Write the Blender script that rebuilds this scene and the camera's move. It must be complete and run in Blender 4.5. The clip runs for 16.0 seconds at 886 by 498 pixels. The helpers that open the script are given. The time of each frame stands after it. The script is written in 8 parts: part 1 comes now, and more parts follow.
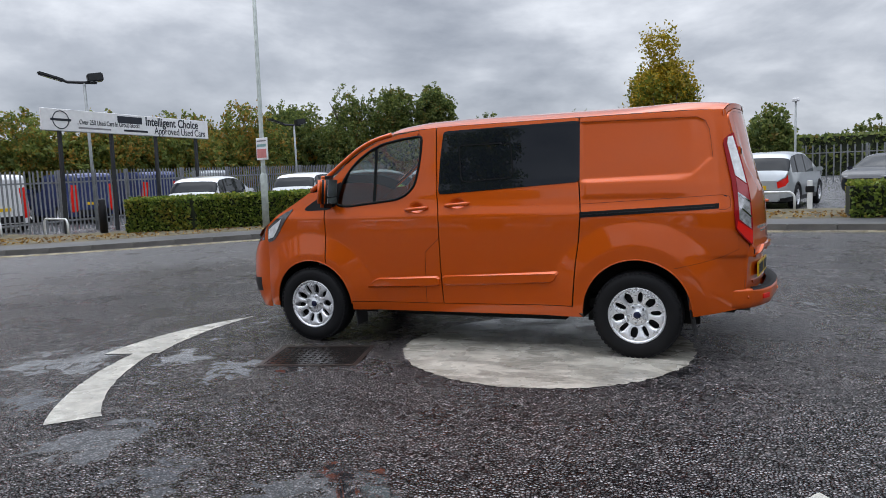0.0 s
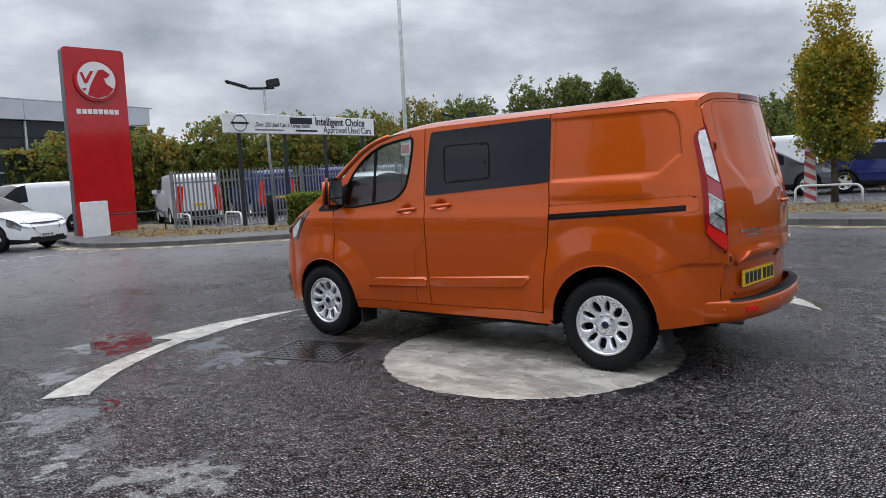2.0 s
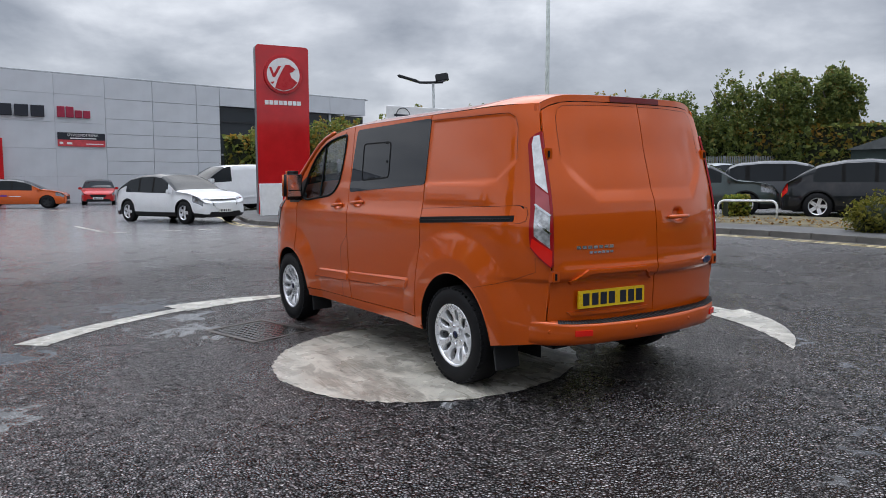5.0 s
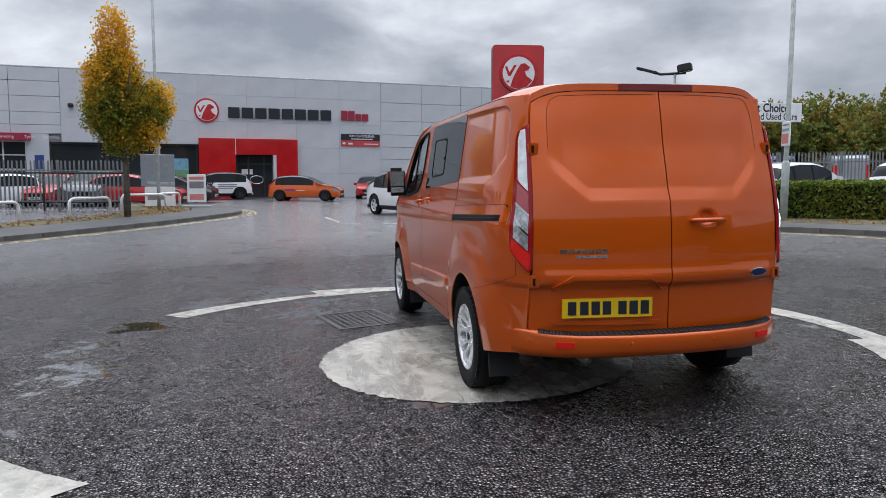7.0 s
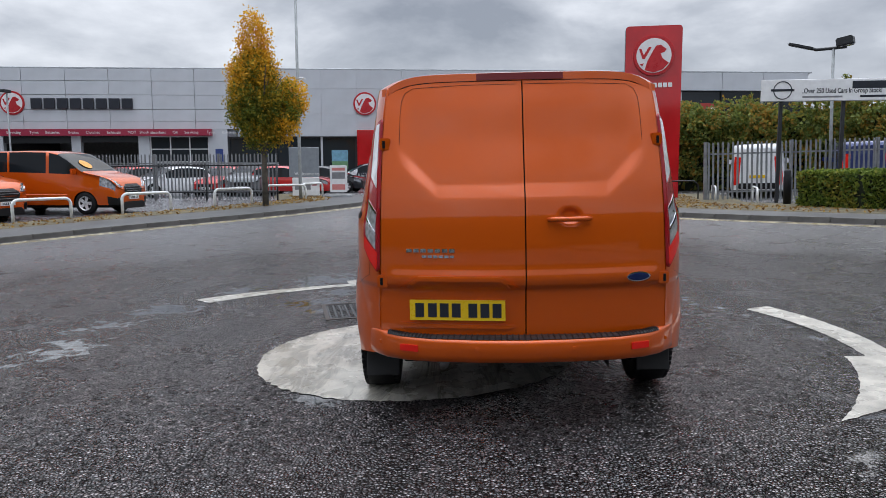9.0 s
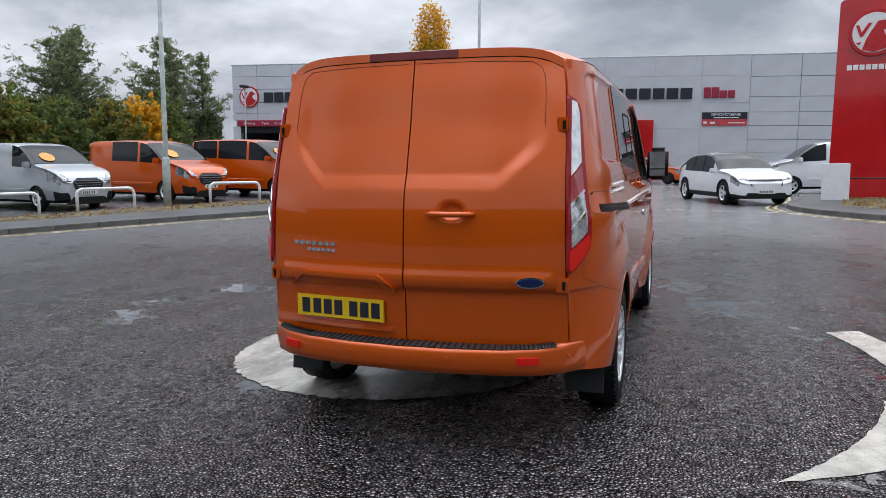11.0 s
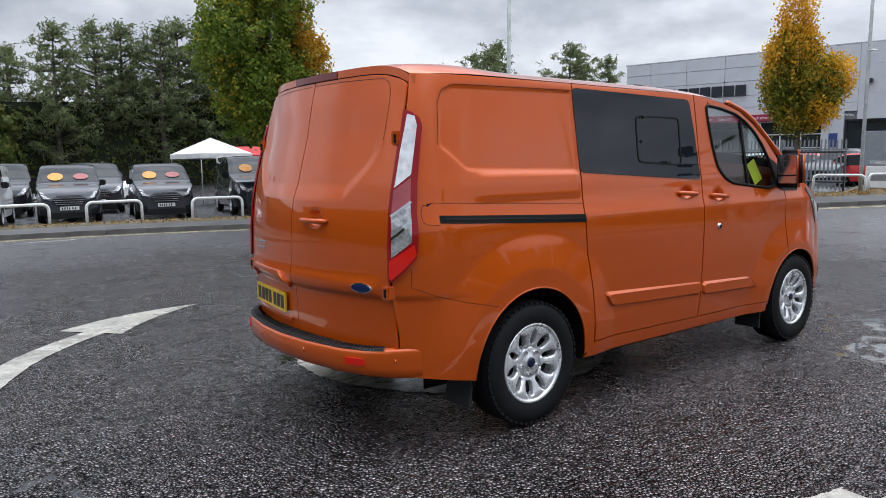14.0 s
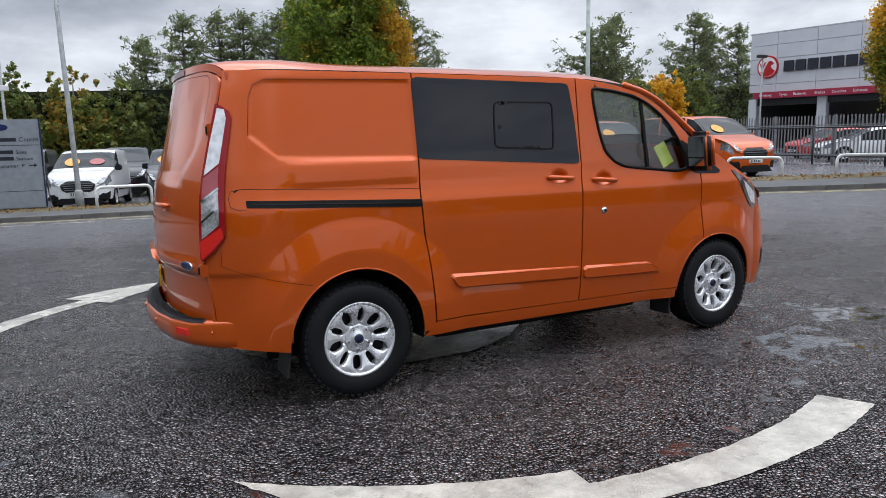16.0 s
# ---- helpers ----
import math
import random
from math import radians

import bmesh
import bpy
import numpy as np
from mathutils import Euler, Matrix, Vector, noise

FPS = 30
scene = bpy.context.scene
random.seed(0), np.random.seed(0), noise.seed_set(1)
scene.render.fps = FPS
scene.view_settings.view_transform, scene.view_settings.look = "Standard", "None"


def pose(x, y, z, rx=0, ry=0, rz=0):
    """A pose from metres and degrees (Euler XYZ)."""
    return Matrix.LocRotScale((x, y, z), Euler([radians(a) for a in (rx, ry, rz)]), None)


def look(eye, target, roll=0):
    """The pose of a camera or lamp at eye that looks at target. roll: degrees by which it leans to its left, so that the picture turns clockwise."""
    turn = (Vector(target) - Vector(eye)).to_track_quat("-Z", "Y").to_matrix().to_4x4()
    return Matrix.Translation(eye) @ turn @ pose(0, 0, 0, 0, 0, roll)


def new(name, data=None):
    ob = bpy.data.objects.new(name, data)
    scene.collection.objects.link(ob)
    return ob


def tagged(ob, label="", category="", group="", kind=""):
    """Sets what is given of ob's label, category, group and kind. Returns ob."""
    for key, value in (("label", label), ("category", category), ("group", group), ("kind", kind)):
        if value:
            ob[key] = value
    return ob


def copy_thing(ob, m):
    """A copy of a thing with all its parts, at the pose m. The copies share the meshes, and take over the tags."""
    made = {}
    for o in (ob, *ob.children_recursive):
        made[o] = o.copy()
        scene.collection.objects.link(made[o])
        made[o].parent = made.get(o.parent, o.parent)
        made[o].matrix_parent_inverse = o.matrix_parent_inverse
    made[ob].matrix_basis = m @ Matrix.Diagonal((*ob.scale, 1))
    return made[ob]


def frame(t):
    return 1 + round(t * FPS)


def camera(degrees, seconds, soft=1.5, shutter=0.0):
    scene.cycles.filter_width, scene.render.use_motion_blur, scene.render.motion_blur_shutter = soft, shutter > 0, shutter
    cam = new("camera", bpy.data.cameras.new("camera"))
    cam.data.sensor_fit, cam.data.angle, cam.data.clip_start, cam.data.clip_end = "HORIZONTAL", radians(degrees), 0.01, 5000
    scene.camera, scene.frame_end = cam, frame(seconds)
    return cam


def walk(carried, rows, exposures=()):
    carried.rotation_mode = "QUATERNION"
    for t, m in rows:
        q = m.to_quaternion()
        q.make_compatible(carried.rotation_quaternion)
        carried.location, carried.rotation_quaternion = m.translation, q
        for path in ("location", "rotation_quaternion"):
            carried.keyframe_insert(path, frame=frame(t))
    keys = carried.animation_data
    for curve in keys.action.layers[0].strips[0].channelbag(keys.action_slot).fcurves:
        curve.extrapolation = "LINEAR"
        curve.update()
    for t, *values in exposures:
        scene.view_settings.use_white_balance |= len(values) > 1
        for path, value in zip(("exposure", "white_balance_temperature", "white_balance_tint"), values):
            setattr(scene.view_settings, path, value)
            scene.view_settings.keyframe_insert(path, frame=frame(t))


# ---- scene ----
cam = camera(62.6, 16.0, 0.75)

PATH = [
    (0, (-0.727, 6.656, 1.377), (0.029, 4.813, 1.202), -1.9),
    (0.5, (-1.135, 6.414, 1.387), (-0.253, 4.628, 1.217), -1.9),
    (1, (-1.587, 6.213, 1.385), (-0.597, 4.483, 1.219), -2.1),
    (1.5, (-1.972, 5.982, 1.376), (-0.822, 4.355, 1.201), -2.7),
    (2, (-2.316, 5.704, 1.4), (-1.078, 4.144, 1.219), -2.7),
    (2.5, (-2.719, 5.472, 1.416), (-1.433, 3.951, 1.23), -2.4),
    (3, (-3.007, 5.192, 1.39), (-1.667, 3.718, 1.207), -1.2),
    (3.2, (-3.123, 5.072, 1.41), (-1.775, 3.606, 1.223), -1.0),
    (5.3, (-4.223, 3.555, 1.369), (-2.487, 2.579, 1.184), 0.0),
    (5.5, (-4.297, 3.394, 1.353), (-2.511, 2.513, 1.166), -0.0),
    (6, (-4.47, 2.971, 1.38), (-2.622, 2.23, 1.195), 0.2),
    (6.5, (-4.666, 2.56, 1.404), (-2.734, 2.078, 1.216), -0.0),
    (7, (-4.702, 2.128, 1.387), (-2.756, 1.706, 1.194), 0.2),
    (7.5, (-4.758, 1.675, 1.389), (-2.823, 1.212, 1.193), 0.6),
    (8, (-4.84, 1.247, 1.405), (-2.886, 0.872, 1.199), 0.7),
    (8.5, (-4.804, 0.799, 1.425), (-2.825, 0.611, 1.208), 0.4),
    (9, (-4.788, 0.303, 1.431), (-2.801, 0.36, 1.207), -0.3),
    (9.2, (-4.775, 0.128, 1.437), (-2.793, 0.267, 1.207), -0.5),
    (11.3, (-4.074, -1.628, 1.42), (-2.245, -0.857, 1.172), 0.9),
    (11.5, (-4.004, -1.824, 1.424), (-2.22, -0.955, 1.177), 1.2),
    (12, (-3.799, -2.215, 1.424), (-2.11, -1.172, 1.179), 0.9),
    (12.5, (-3.575, -2.594, 1.455), (-1.988, -1.402, 1.203), 0.6),
    (13, (-3.362, -3.008, 1.482), (-1.901, -1.666, 1.233), 0.4),
    (13.5, (-3.056, -3.336, 1.483), (-1.673, -1.912, 1.233), 0.2),
    (14, (-2.776, -3.704, 1.494), (-1.54, -2.152, 1.239), -0.3),
    (14.5, (-2.482, -3.995, 1.507), (-1.332, -2.382, 1.233), -0.6),
    (15, (-2.147, -4.229, 1.542), (-1.124, -2.533, 1.261), -0.7),
    (15.5, (-1.82, -4.58, 1.543), (-0.86, -2.851, 1.249), -1.0),
    (16, (-1.489, -4.834, 1.53), (-0.556, -3.092, 1.221), -1.1),
]
walk(cam, [(t, look(eye, target, roll)) for t, eye, target, roll in PATH], [(0, 0.10), (3, 0.06), (6, 0.08), (9, 0.10), (12, 0.15), (14, 0.22), (16, 0.22)])

# ---- light ----
SUN_AZ, SUN_EL = radians(-15), radians(48)
world = bpy.data.worlds.new("overcast")
scene.world = world
world.use_nodes = True
wn, wl = world.node_tree.nodes, world.node_tree.links
wn.clear()


def wnode(kind, **kw):
    n = wn.new(kind)
    for k, v in kw.items():
        n.inputs[k].default_value = v
    return n


w_out = wn.new("ShaderNodeOutputWorld")
w_bg = wnode("ShaderNodeBackground", Strength=1.0)
w_sky = wn.new("ShaderNodeTexSky")
w_sky.sky_type = "NISHITA"
w_sky.sun_disc = False
w_sky.sun_elevation, w_sky.sun_rotation = SUN_EL, math.pi / 2 - SUN_AZ
w_gain = wn.new("ShaderNodeMix")
w_gain.data_type, w_gain.blend_type = "RGBA", "MULTIPLY"
w_gain.inputs[0].default_value = 1.0
w_gain.inputs[7].default_value = (0.10, 0.10, 0.10, 1)
wl.new(w_sky.outputs[0], w_gain.inputs[6])
w_co = wn.new("ShaderNodeTexCoord")
w_sep = wn.new("ShaderNodeSeparateXYZ")
wl.new(w_co.outputs["Generated"], w_sep.inputs[0])
# cloud layers, flattened towards the horizon
w_map = wn.new("ShaderNodeMapping")
w_map.inputs["Scale"].default_value = (1.0, 1.0, 2.3)
w_map.inputs["Location"].default_value = (3.1, 0.6, 0.2)
wl.new(w_co.outputs["Generated"], w_map.inputs[0])
w_n1 = wnode("ShaderNodeTexNoise", Scale=2.6, Detail=7.0, Roughness=0.52, Distortion=0.35)
w_n2 = wnode("ShaderNodeTexNoise", Scale=7.5, Detail=6.0, Roughness=0.55)
wl.new(w_map.outputs[0], w_n1.inputs["Vector"])
wl.new(w_map.outputs[0], w_n2.inputs["Vector"])
w_mixn = wn.new("ShaderNodeMix")
w_mixn.inputs[0].default_value = 0.3
wl.new(w_n1.outputs[0], w_mixn.inputs[2])
wl.new(w_n2.outputs[0], w_mixn.inputs[3])
w_ramp = wn.new("ShaderNodeValToRGB")
e = w_ramp.color_ramp.elements
e[0].position, e[0].color = 0.37, (0.28, 0.31, 0.372, 1)
e[1].position, e[1].color = 0.63, (0.80, 0.835, 0.905, 1)
m_ = w_ramp.color_ramp.elements.new(0.5)
m_.color = (0.48, 0.514, 0.583, 1)
wl.new(w_mixn.outputs[0], w_ramp.inputs[0])
# an overcast dome is brighter overhead than at the horizon
w_up = wn.new("ShaderNodeMapRange")
w_up.inputs[1].default_value, w_up.inputs[2].default_value = 0.50, 1.0
w_up.inputs[3].default_value, w_up.inputs[4].default_value = 1.0, 6.0
wl.new(w_sep.outputs[2], w_up.inputs[0])
w_dome = wn.new("ShaderNodeMix")
w_dome.data_type, w_dome.blend_type = "RGBA", "MULTIPLY"
w_dome.inputs[0].default_value = 1.0
wl.new(w_ramp.outputs[0], w_dome.inputs[6])
wl.new(w_up.outputs[0], w_dome.inputs[7])
w_final = wn.new("ShaderNodeMix")
w_final.data_type = "RGBA"
w_final.inputs[0].default_value = 0.93
wl.new(w_gain.outputs[2], w_final.inputs[6])
wl.new(w_dome.outputs[2], w_final.inputs[7])
wl.new(w_final.outputs[2], w_bg.inputs[0])
wl.new(w_bg.outputs[0], w_out.inputs[0])

sun = new("sun", bpy.data.lights.new("sun", "SUN"))
sun.data.energy, sun.data.angle, sun.data.color = 0.5, radians(60), (1.0, 0.97, 0.93)
sun.matrix_world = look((math.cos(SUN_AZ) * math.cos(SUN_EL) * 60, math.sin(SUN_AZ) * math.cos(SUN_EL) * 60, math.sin(SUN_EL) * 60), (0, 0, 0))

# ---- ground shape: the site falls gently towards +y and levels at the forecourt ----
SLOPE = -0.0244


def sstep(a, b, v):
    t = min(1.0, max(0.0, (v - a) / (b - a)))
    return t * t * (3 - 2 * t)


def level(x, y):
    """How far the fall has run out: soon on the forecourt side, later on the southern side."""
    n = sstep(-5, 3, y)
    return sstep(26, 40, x) * (1 - n) + sstep(4.5, 23, x) * n


def ground_z(x, y):
    yy = max(-45.0, min(45.0, y))
    s = level(x, y)
    return SLOPE * yy * (1 - s) + 0.10 * s


LEAN = math.degrees(math.atan(-SLOPE))


def stand(x, y, yaw, lift=0.0):
    """A pose on the sloping ground."""
    s = level(x, y)
    return Matrix.Translation((x, y, ground_z(x, y) + lift)) @ pose(0, 0, 0, -LEAN * (1 - s)) @ pose(0, 0, 0, 0, 0, yaw)


# ---- materials ----
MATS = {}


class Nodes:
    def __init__(self, name):
        self.m = bpy.data.materials.new(name)
        self.m.use_nodes = True
        self.t = self.m.node_tree
        self.n, self.l = self.t.nodes, self.t.links
        self.b = self.n["Principled BSDF"]
        self.co = None

    def coord(self, which="Object"):
        if self.co is None:
            self.co = self.n.new("ShaderNodeTexCoord")
        return self.co.outputs[which]

    def noise(self, scale, detail=4.0, rough=0.55, vec=None, distort=0.0):
        n = self.n.new("ShaderNodeTexNoise")
        n.inputs["Scale"].default_value, n.inputs["Detail"].default_value = scale, detail
        n.inputs["Roughness"].default_value, n.inputs["Distortion"].default_value = rough, distort
        self.l.new(vec or self.coord(), n.inputs["Vector"])
        return n.outputs[0]

    def voronoi(self, scale, feature="F1", vec=None, out="Distance", rnd=1.0):
        n = self.n.new("ShaderNodeTexVoronoi")
        n.feature = feature
        n.inputs["Scale"].default_value = scale
        n.inputs["Randomness"].default_value = rnd
        self.l.new(vec or self.coord(), n.inputs["Vector"])
        return n.outputs[out]

    def ramp(self, fac, *stops):
        n = self.n.new("ShaderNodeValToRGB")
        els = n.color_ramp.elements
        while len(els) < len(stops):
            els.new(0.5)
        for el, (p, c) in zip(els, stops):
            el.position = p
            el.color = (*c, 1) if isinstance(c, (tuple, list)) else (c, c, c, 1)
        self.l.new(fac, n.inputs[0])
        return n.outputs[0]

    def mix(self, fac, a, b, mode="MIX"):
        n = self.n.new("ShaderNodeMix")
        n.data_type, n.blend_type = "RGBA", mode
        for idx, v in ((0, fac), (6, a), (7, b)):
            sock = n.inputs[idx]
            if isinstance(v, (int, float)):
                sock.default_value = v if idx == 0 else (v, v, v, 1)
            elif isinstance(v, tuple):
                sock.default_value = (*v, 1)
            else:
                self.l.new(v, sock)
        return n.outputs[2]

    def math(self, op, a, b=0.0):
        n = self.n.new("ShaderNodeMath")
        n.operation = op
        for sock, v in ((n.inputs[0], a), (n.inputs[1], b)):
            if isinstance(v, (int, float)):
                sock.default_value = v
            else:
                self.l.new(v, sock)
        return n.outputs[0]

    def mapped(self, scale):
        n = self.n.new("ShaderNodeMapping")
        n.inputs["Scale"].default_value = scale
        self.l.new(self.coord(), n.inputs[0])
        return n.outputs[0]

    def bump(self, height, strength=0.3, dist=0.01, under=None):
        n = self.n.new("ShaderNodeBump")
        n.inputs["Strength"].default_value, n.inputs["Distance"].default_value = strength, dist
        self.l.new(height, n.inputs["Height"])
        if under is not None:
            self.l.new(under, n.inputs["Normal"])
        return n.outputs[0]

    def set(self, **kw):
        for k, v in kw.items():
            k = {"color": "Base Color", "rough": "Roughness", "metal": "Metallic", "coat": "Coat Weight", "coat_rough": "Coat Roughness", "trans": "Transmission Weight",
                 "ior": "IOR", "alpha": "Alpha", "normal": "Normal", "spec": "Specular IOR Level", "emit": "Emission Color", "power": "Emission Strength", "coat_normal": "Coat Normal"}[k]
            s = self.b.inputs[k]
            if isinstance(v, tuple):
                s.default_value = (*v, 1)
            elif isinstance(v, (int, float)):
                s.default_value = v
            else:
                self.l.new(v, s)
        return self


def simple(name, color, rough=0.5, metal=0.0, coat=0.0, vary=0.18, scale=6.0, bump=0.0, grain=60.0):
    """A surface with two scales of unevenness: broad wear and fine grain."""
    if name in MATS:
        return MATS[name]
    k = Nodes(name)
    broad, fine = k.noise(scale, 5), k.noise(grain, 3)
    dark = tuple(c * (1 - vary) for c in color)
    light = tuple(min(1, c * (1 + vary * 0.6)) for c in color)
    col = k.mix(k.ramp(broad, (0.35, 0.0), (0.65, 1.0)), dark, light)
    k.set(color=col, rough=k.ramp(k.mix(0.5, broad, fine), (0.3, max(0.03, rough - 0.08)), (0.7, min(1, rough + 0.08))), metal=metal)
    if coat:
        k.set(coat=coat, coat_rough=0.04)
    if bump:
        k.set(normal=k.bump(fine, bump, 0.004))
    MATS[name] = k.m
    return k.m


def paint(name, color, flake=0.3, rough=0.32, dirt=0.1):
    """Car paint: pigment with metal flake under a clear coat, faintly orange-peeled, with road film."""
    if name in MATS:
        return MATS[name]
    k = Nodes(name)
    film = k.ramp(k.noise(3.0, 6), (0.45, 0.0), (0.8, dirt))
    spark = k.noise(900.0, 1)
    col = k.mix(film, k.mix(k.ramp(spark, (0.42, 0.0), (0.62, 0.25)), color, tuple(min(1, c * 1.4) for c in color)), (0.16, 0.13, 0.11))
    k.set(color=col, metal=flake, rough=rough, spec=0.12, coat=1.0, coat_rough=k.ramp(k.noise(5.0, 5), (0.4, 0.015), (0.75, 0.05)), ior=1.5)
    k.b.inputs["Coat IOR"].default_value = 1.52
    k.set(coat_normal=k.bump(k.noise(70.0, 2), 0.02, 0.002))
    MATS[name] = k.m
    return k.m


def glass_mat(name, color, rough=0.02, trans=1.0, alpha=None):
    if name in MATS:
        return MATS[name]
    k = Nodes(name)
    smear = k.noise(8.0, 5)
    k.set(color=color, rough=k.ramp(smear, (0.4, rough), (0.8, rough + 0.05)), trans=trans, ior=1.45)
    MATS[name] = k.m
    return k.m


def sheet_glass(name, tint):
    """A thin clear sheet: light passes straight on, and the surface mirrors more at a slant."""
    k = Nodes(name)
    clear, gloss, fr, mx = (k.n.new("ShaderNode" + s_) for s_ in ("BsdfTransparent", "BsdfGlossy", "LayerWeight", "MixShader"))
    clear.inputs[0].default_value = (*tint, 1)
    gloss.inputs["Roughness"].default_value = 0.01
    fr.inputs[0].default_value = 0.5
    k.l.new(k.math("ADD", 0.11, k.math("MULTIPLY", k.math("POWER", fr.outputs["Facing"], 4.0), 0.7)), mx.inputs[0])
    k.l.new(clear.outputs[0], mx.inputs[1])
    k.l.new(gloss.outputs[0], mx.inputs[2])
    k.l.new(mx.outputs[0], k.n["Material Output"].inputs[0])
    k.n.remove(k.b)
    return k.m


def asphalt():
    k = Nodes("wet_asphalt")
    vec = k.coord()

    def far_from(cx, cy):
        n = k.n.new("ShaderNodeVectorMath")
        n.operation = "DISTANCE"
        k.l.new(flat, n.inputs[0])
        n.inputs[1].default_value = (cx, cy, 0)
        return n.outputs["Value"]
    flatten = k.n.new("ShaderNodeVectorMath")
    flatten.operation = "MULTIPLY"
    flatten.inputs[1].default_value = (1, 1, 0)
    k.l.new(vec, flatten.inputs[0])
    flat = flatten.outputs[0]
    # coarse chippings in the middle of the junction, a closer surface further out
    wander = k.math("MULTIPLY", k.math("SUBTRACT", k.noise(0.4, 6, 0.65), 0.5), 7.0)
    edge = k.math("ADD", far_from(0.0, 0.3), wander)
    zone = k.ramp(k.math("MULTIPLY", edge, 0.05), (0.40, 0.0), (0.72, 1.0))
    ring_r = far_from(0.8, 0.68)
    chip = k.voronoi(50.0)
    rim = k.voronoi(50.0, "DISTANCE_TO_EDGE")
    chip_id = k.voronoi(50.0, out="Color")
    fine_id = k.voronoi(95.0, out="Color")
    sepc = k.n.new("ShaderNodeSeparateColor")
    k.l.new(chip_id, sepc.inputs[0])
    stones = k.ramp(sepc.outputs[0], (0.10, (0.006, 0.006, 0.007)), (0.38, (0.030, 0.025, 0.029)), (0.62, (0.088, 0.072, 0.078)), (0.84, (0.20, 0.168, 0.172)), (0.96, (0.36, 0.31, 0.30)))
    # dark gaps put the shade between chippings into the colour, deeper in clumps
    clumps = k.ramp(k.noise(21.0, 5, 0.72), (0.40, 0.0), (0.53, 1.0))
    gaps = k.math("MULTIPLY", k.ramp(rim, (0.05, 0.03), (0.20, 1.0)), k.mix(clumps, 0.16, 1.0))
    stones = k.mix(1.0, stones, gaps, "MULTIPLY")
    patch = k.noise(0.35, 6, 0.6)
    brown = k.mix(k.ramp(patch, (0.42, 0.0), (0.62, 0.25)), stones, (0.050, 0.038, 0.034))
    sepf = k.n.new("ShaderNodeSeparateColor")
    k.l.new(fine_id, sepf.inputs[0])
    close = k.mix(k.ramp(k.noise(30, 5), (0.3, 0.0), (0.7, 1.0)), (0.030, 0.029, 0.036), (0.080, 0.077, 0.088))
    close = k.mix(k.ramp(sepf.outputs[0], (0.55, 0.0), (0.95, 0.8)), close, (0.22, 0.21, 0.22))
    closed = k.ramp(k.noise(12.0, 6, 0.78), (0.40, 0.0), (0.56, 1.0))
    close = k.mix(closed, k.mix(0.55, close, (0.012, 0.012, 0.014)), close)
    base = k.mix(zone, brown, close)
    stain = k.ramp(k.noise(1.3, 7, 0.65), (0.30, 0.62), (0.5, 1.0))
    base = k.mix(1.0, base, stain, "MULTIPLY")
    # standing water: hollows beside the cover and along the track that wheels have worn round the disc
    pool = None
    for cx, cy, rad in ((4.65, 2.10, 1.15), (3.70, 1.75, 0.55), (3.05, 2.0, 0.65), (2.6, 1.75, 0.45), (2.86, 3.5, 0.75), (2.0, 3.83, 0.65), (1.2, 3.72, 0.7), (3.05, -1.65, 0.85), (4.1, -1.2, 0.7), (-0.35, 1.2, 0.4), (4.0, 3.05, 0.6), (2.3, 7.2, 0.7)):
        near = k.math("SUBTRACT", 1.0, k.math("DIVIDE", far_from(cx, cy), rad))
        pool = near if pool is None else k.math("MAXIMUM", pool, near)
    # the worn ring where wheels run holds broken water
    worn = k.math("SUBTRACT", 0.55, k.math("MULTIPLY", k.math("ABSOLUTE", k.math("SUBTRACT", ring_r, 3.2)), 1.6))
    pool = k.math("MAXIMUM", k.math("MAXIMUM", pool, worn), -0.6)
    ragged = k.math("ADD", k.noise(4.2, 8, 0.66, distort=0.7), k.math("MULTIPLY", k.noise(14.0, 4), 0.20))
    wet = k.ramp(k.math("ADD", k.math("MULTIPLY", pool, 0.40), ragged), (0.80, 0.0), (0.88, 1.0))
    track = k.math("SUBTRACT", 1.0, k.math("MULTIPLY", k.math("ABSOLUTE", k.math("SUBTRACT", ring_r, 3.55)), 0.9))
    film = k.ramp(k.math("ADD", k.math("MULTIPLY", k.math("MAXIMUM", track, 0.0), 0.16), k.noise(1.5, 7, 0.68, distort=0.4)), (0.50, 0.0), (0.68, 1.0))
    base = k.mix(wet, base, k.mix(0.5, base, (0.020, 0.021, 0.022)))
    rough = k.mix(film, 0.30, 0.11)
    rough = k.mix(k.math("MULTIPLY", zone, 0.8), rough, k.mix(film, 0.42, 0.17))
    rough = k.mix(wet, rough, 0.03)
    k.set(color=base, rough=rough, spec=k.mix(wet, k.mix(zone, k.math("MULTIPLY", k.ramp(rim, (0.05, 0.04), (0.20, 1.0)), k.mix(clumps, 0.22, 1.0)), k.mix(closed, 0.45, 0.95)), 0.6))
    # every chipping lies at its own tilt; water levels them out
    tilt = k.n.new("ShaderNodeVectorMath")
    tilt.operation = "SUBTRACT"
    tilt.inputs[1].default_value = (0.5, 0.5, 0.5)
    k.l.new(k.mix(zone, chip_id, fine_id), tilt.inputs[0])
    gain = k.n.new("ShaderNodeVectorMath")
    gain.operation = "SCALE"
    k.l.new(tilt.outputs[0], gain.inputs[0])
    amount = k.mix(wet, k.mix(film, k.mix(zone, 0.44, 0.40), k.mix(zone, 0.32, 0.18)), 0.0)
    k.l.new(amount, gain.inputs["Scale"])
    geo = k.n.new("ShaderNodeNewGeometry")
    add = k.n.new("ShaderNodeVectorMath")
    add.operation = "ADD"
    k.l.new(geo.outputs["Normal"], add.inputs[0])
    k.l.new(gain.outputs[0], add.inputs[1])
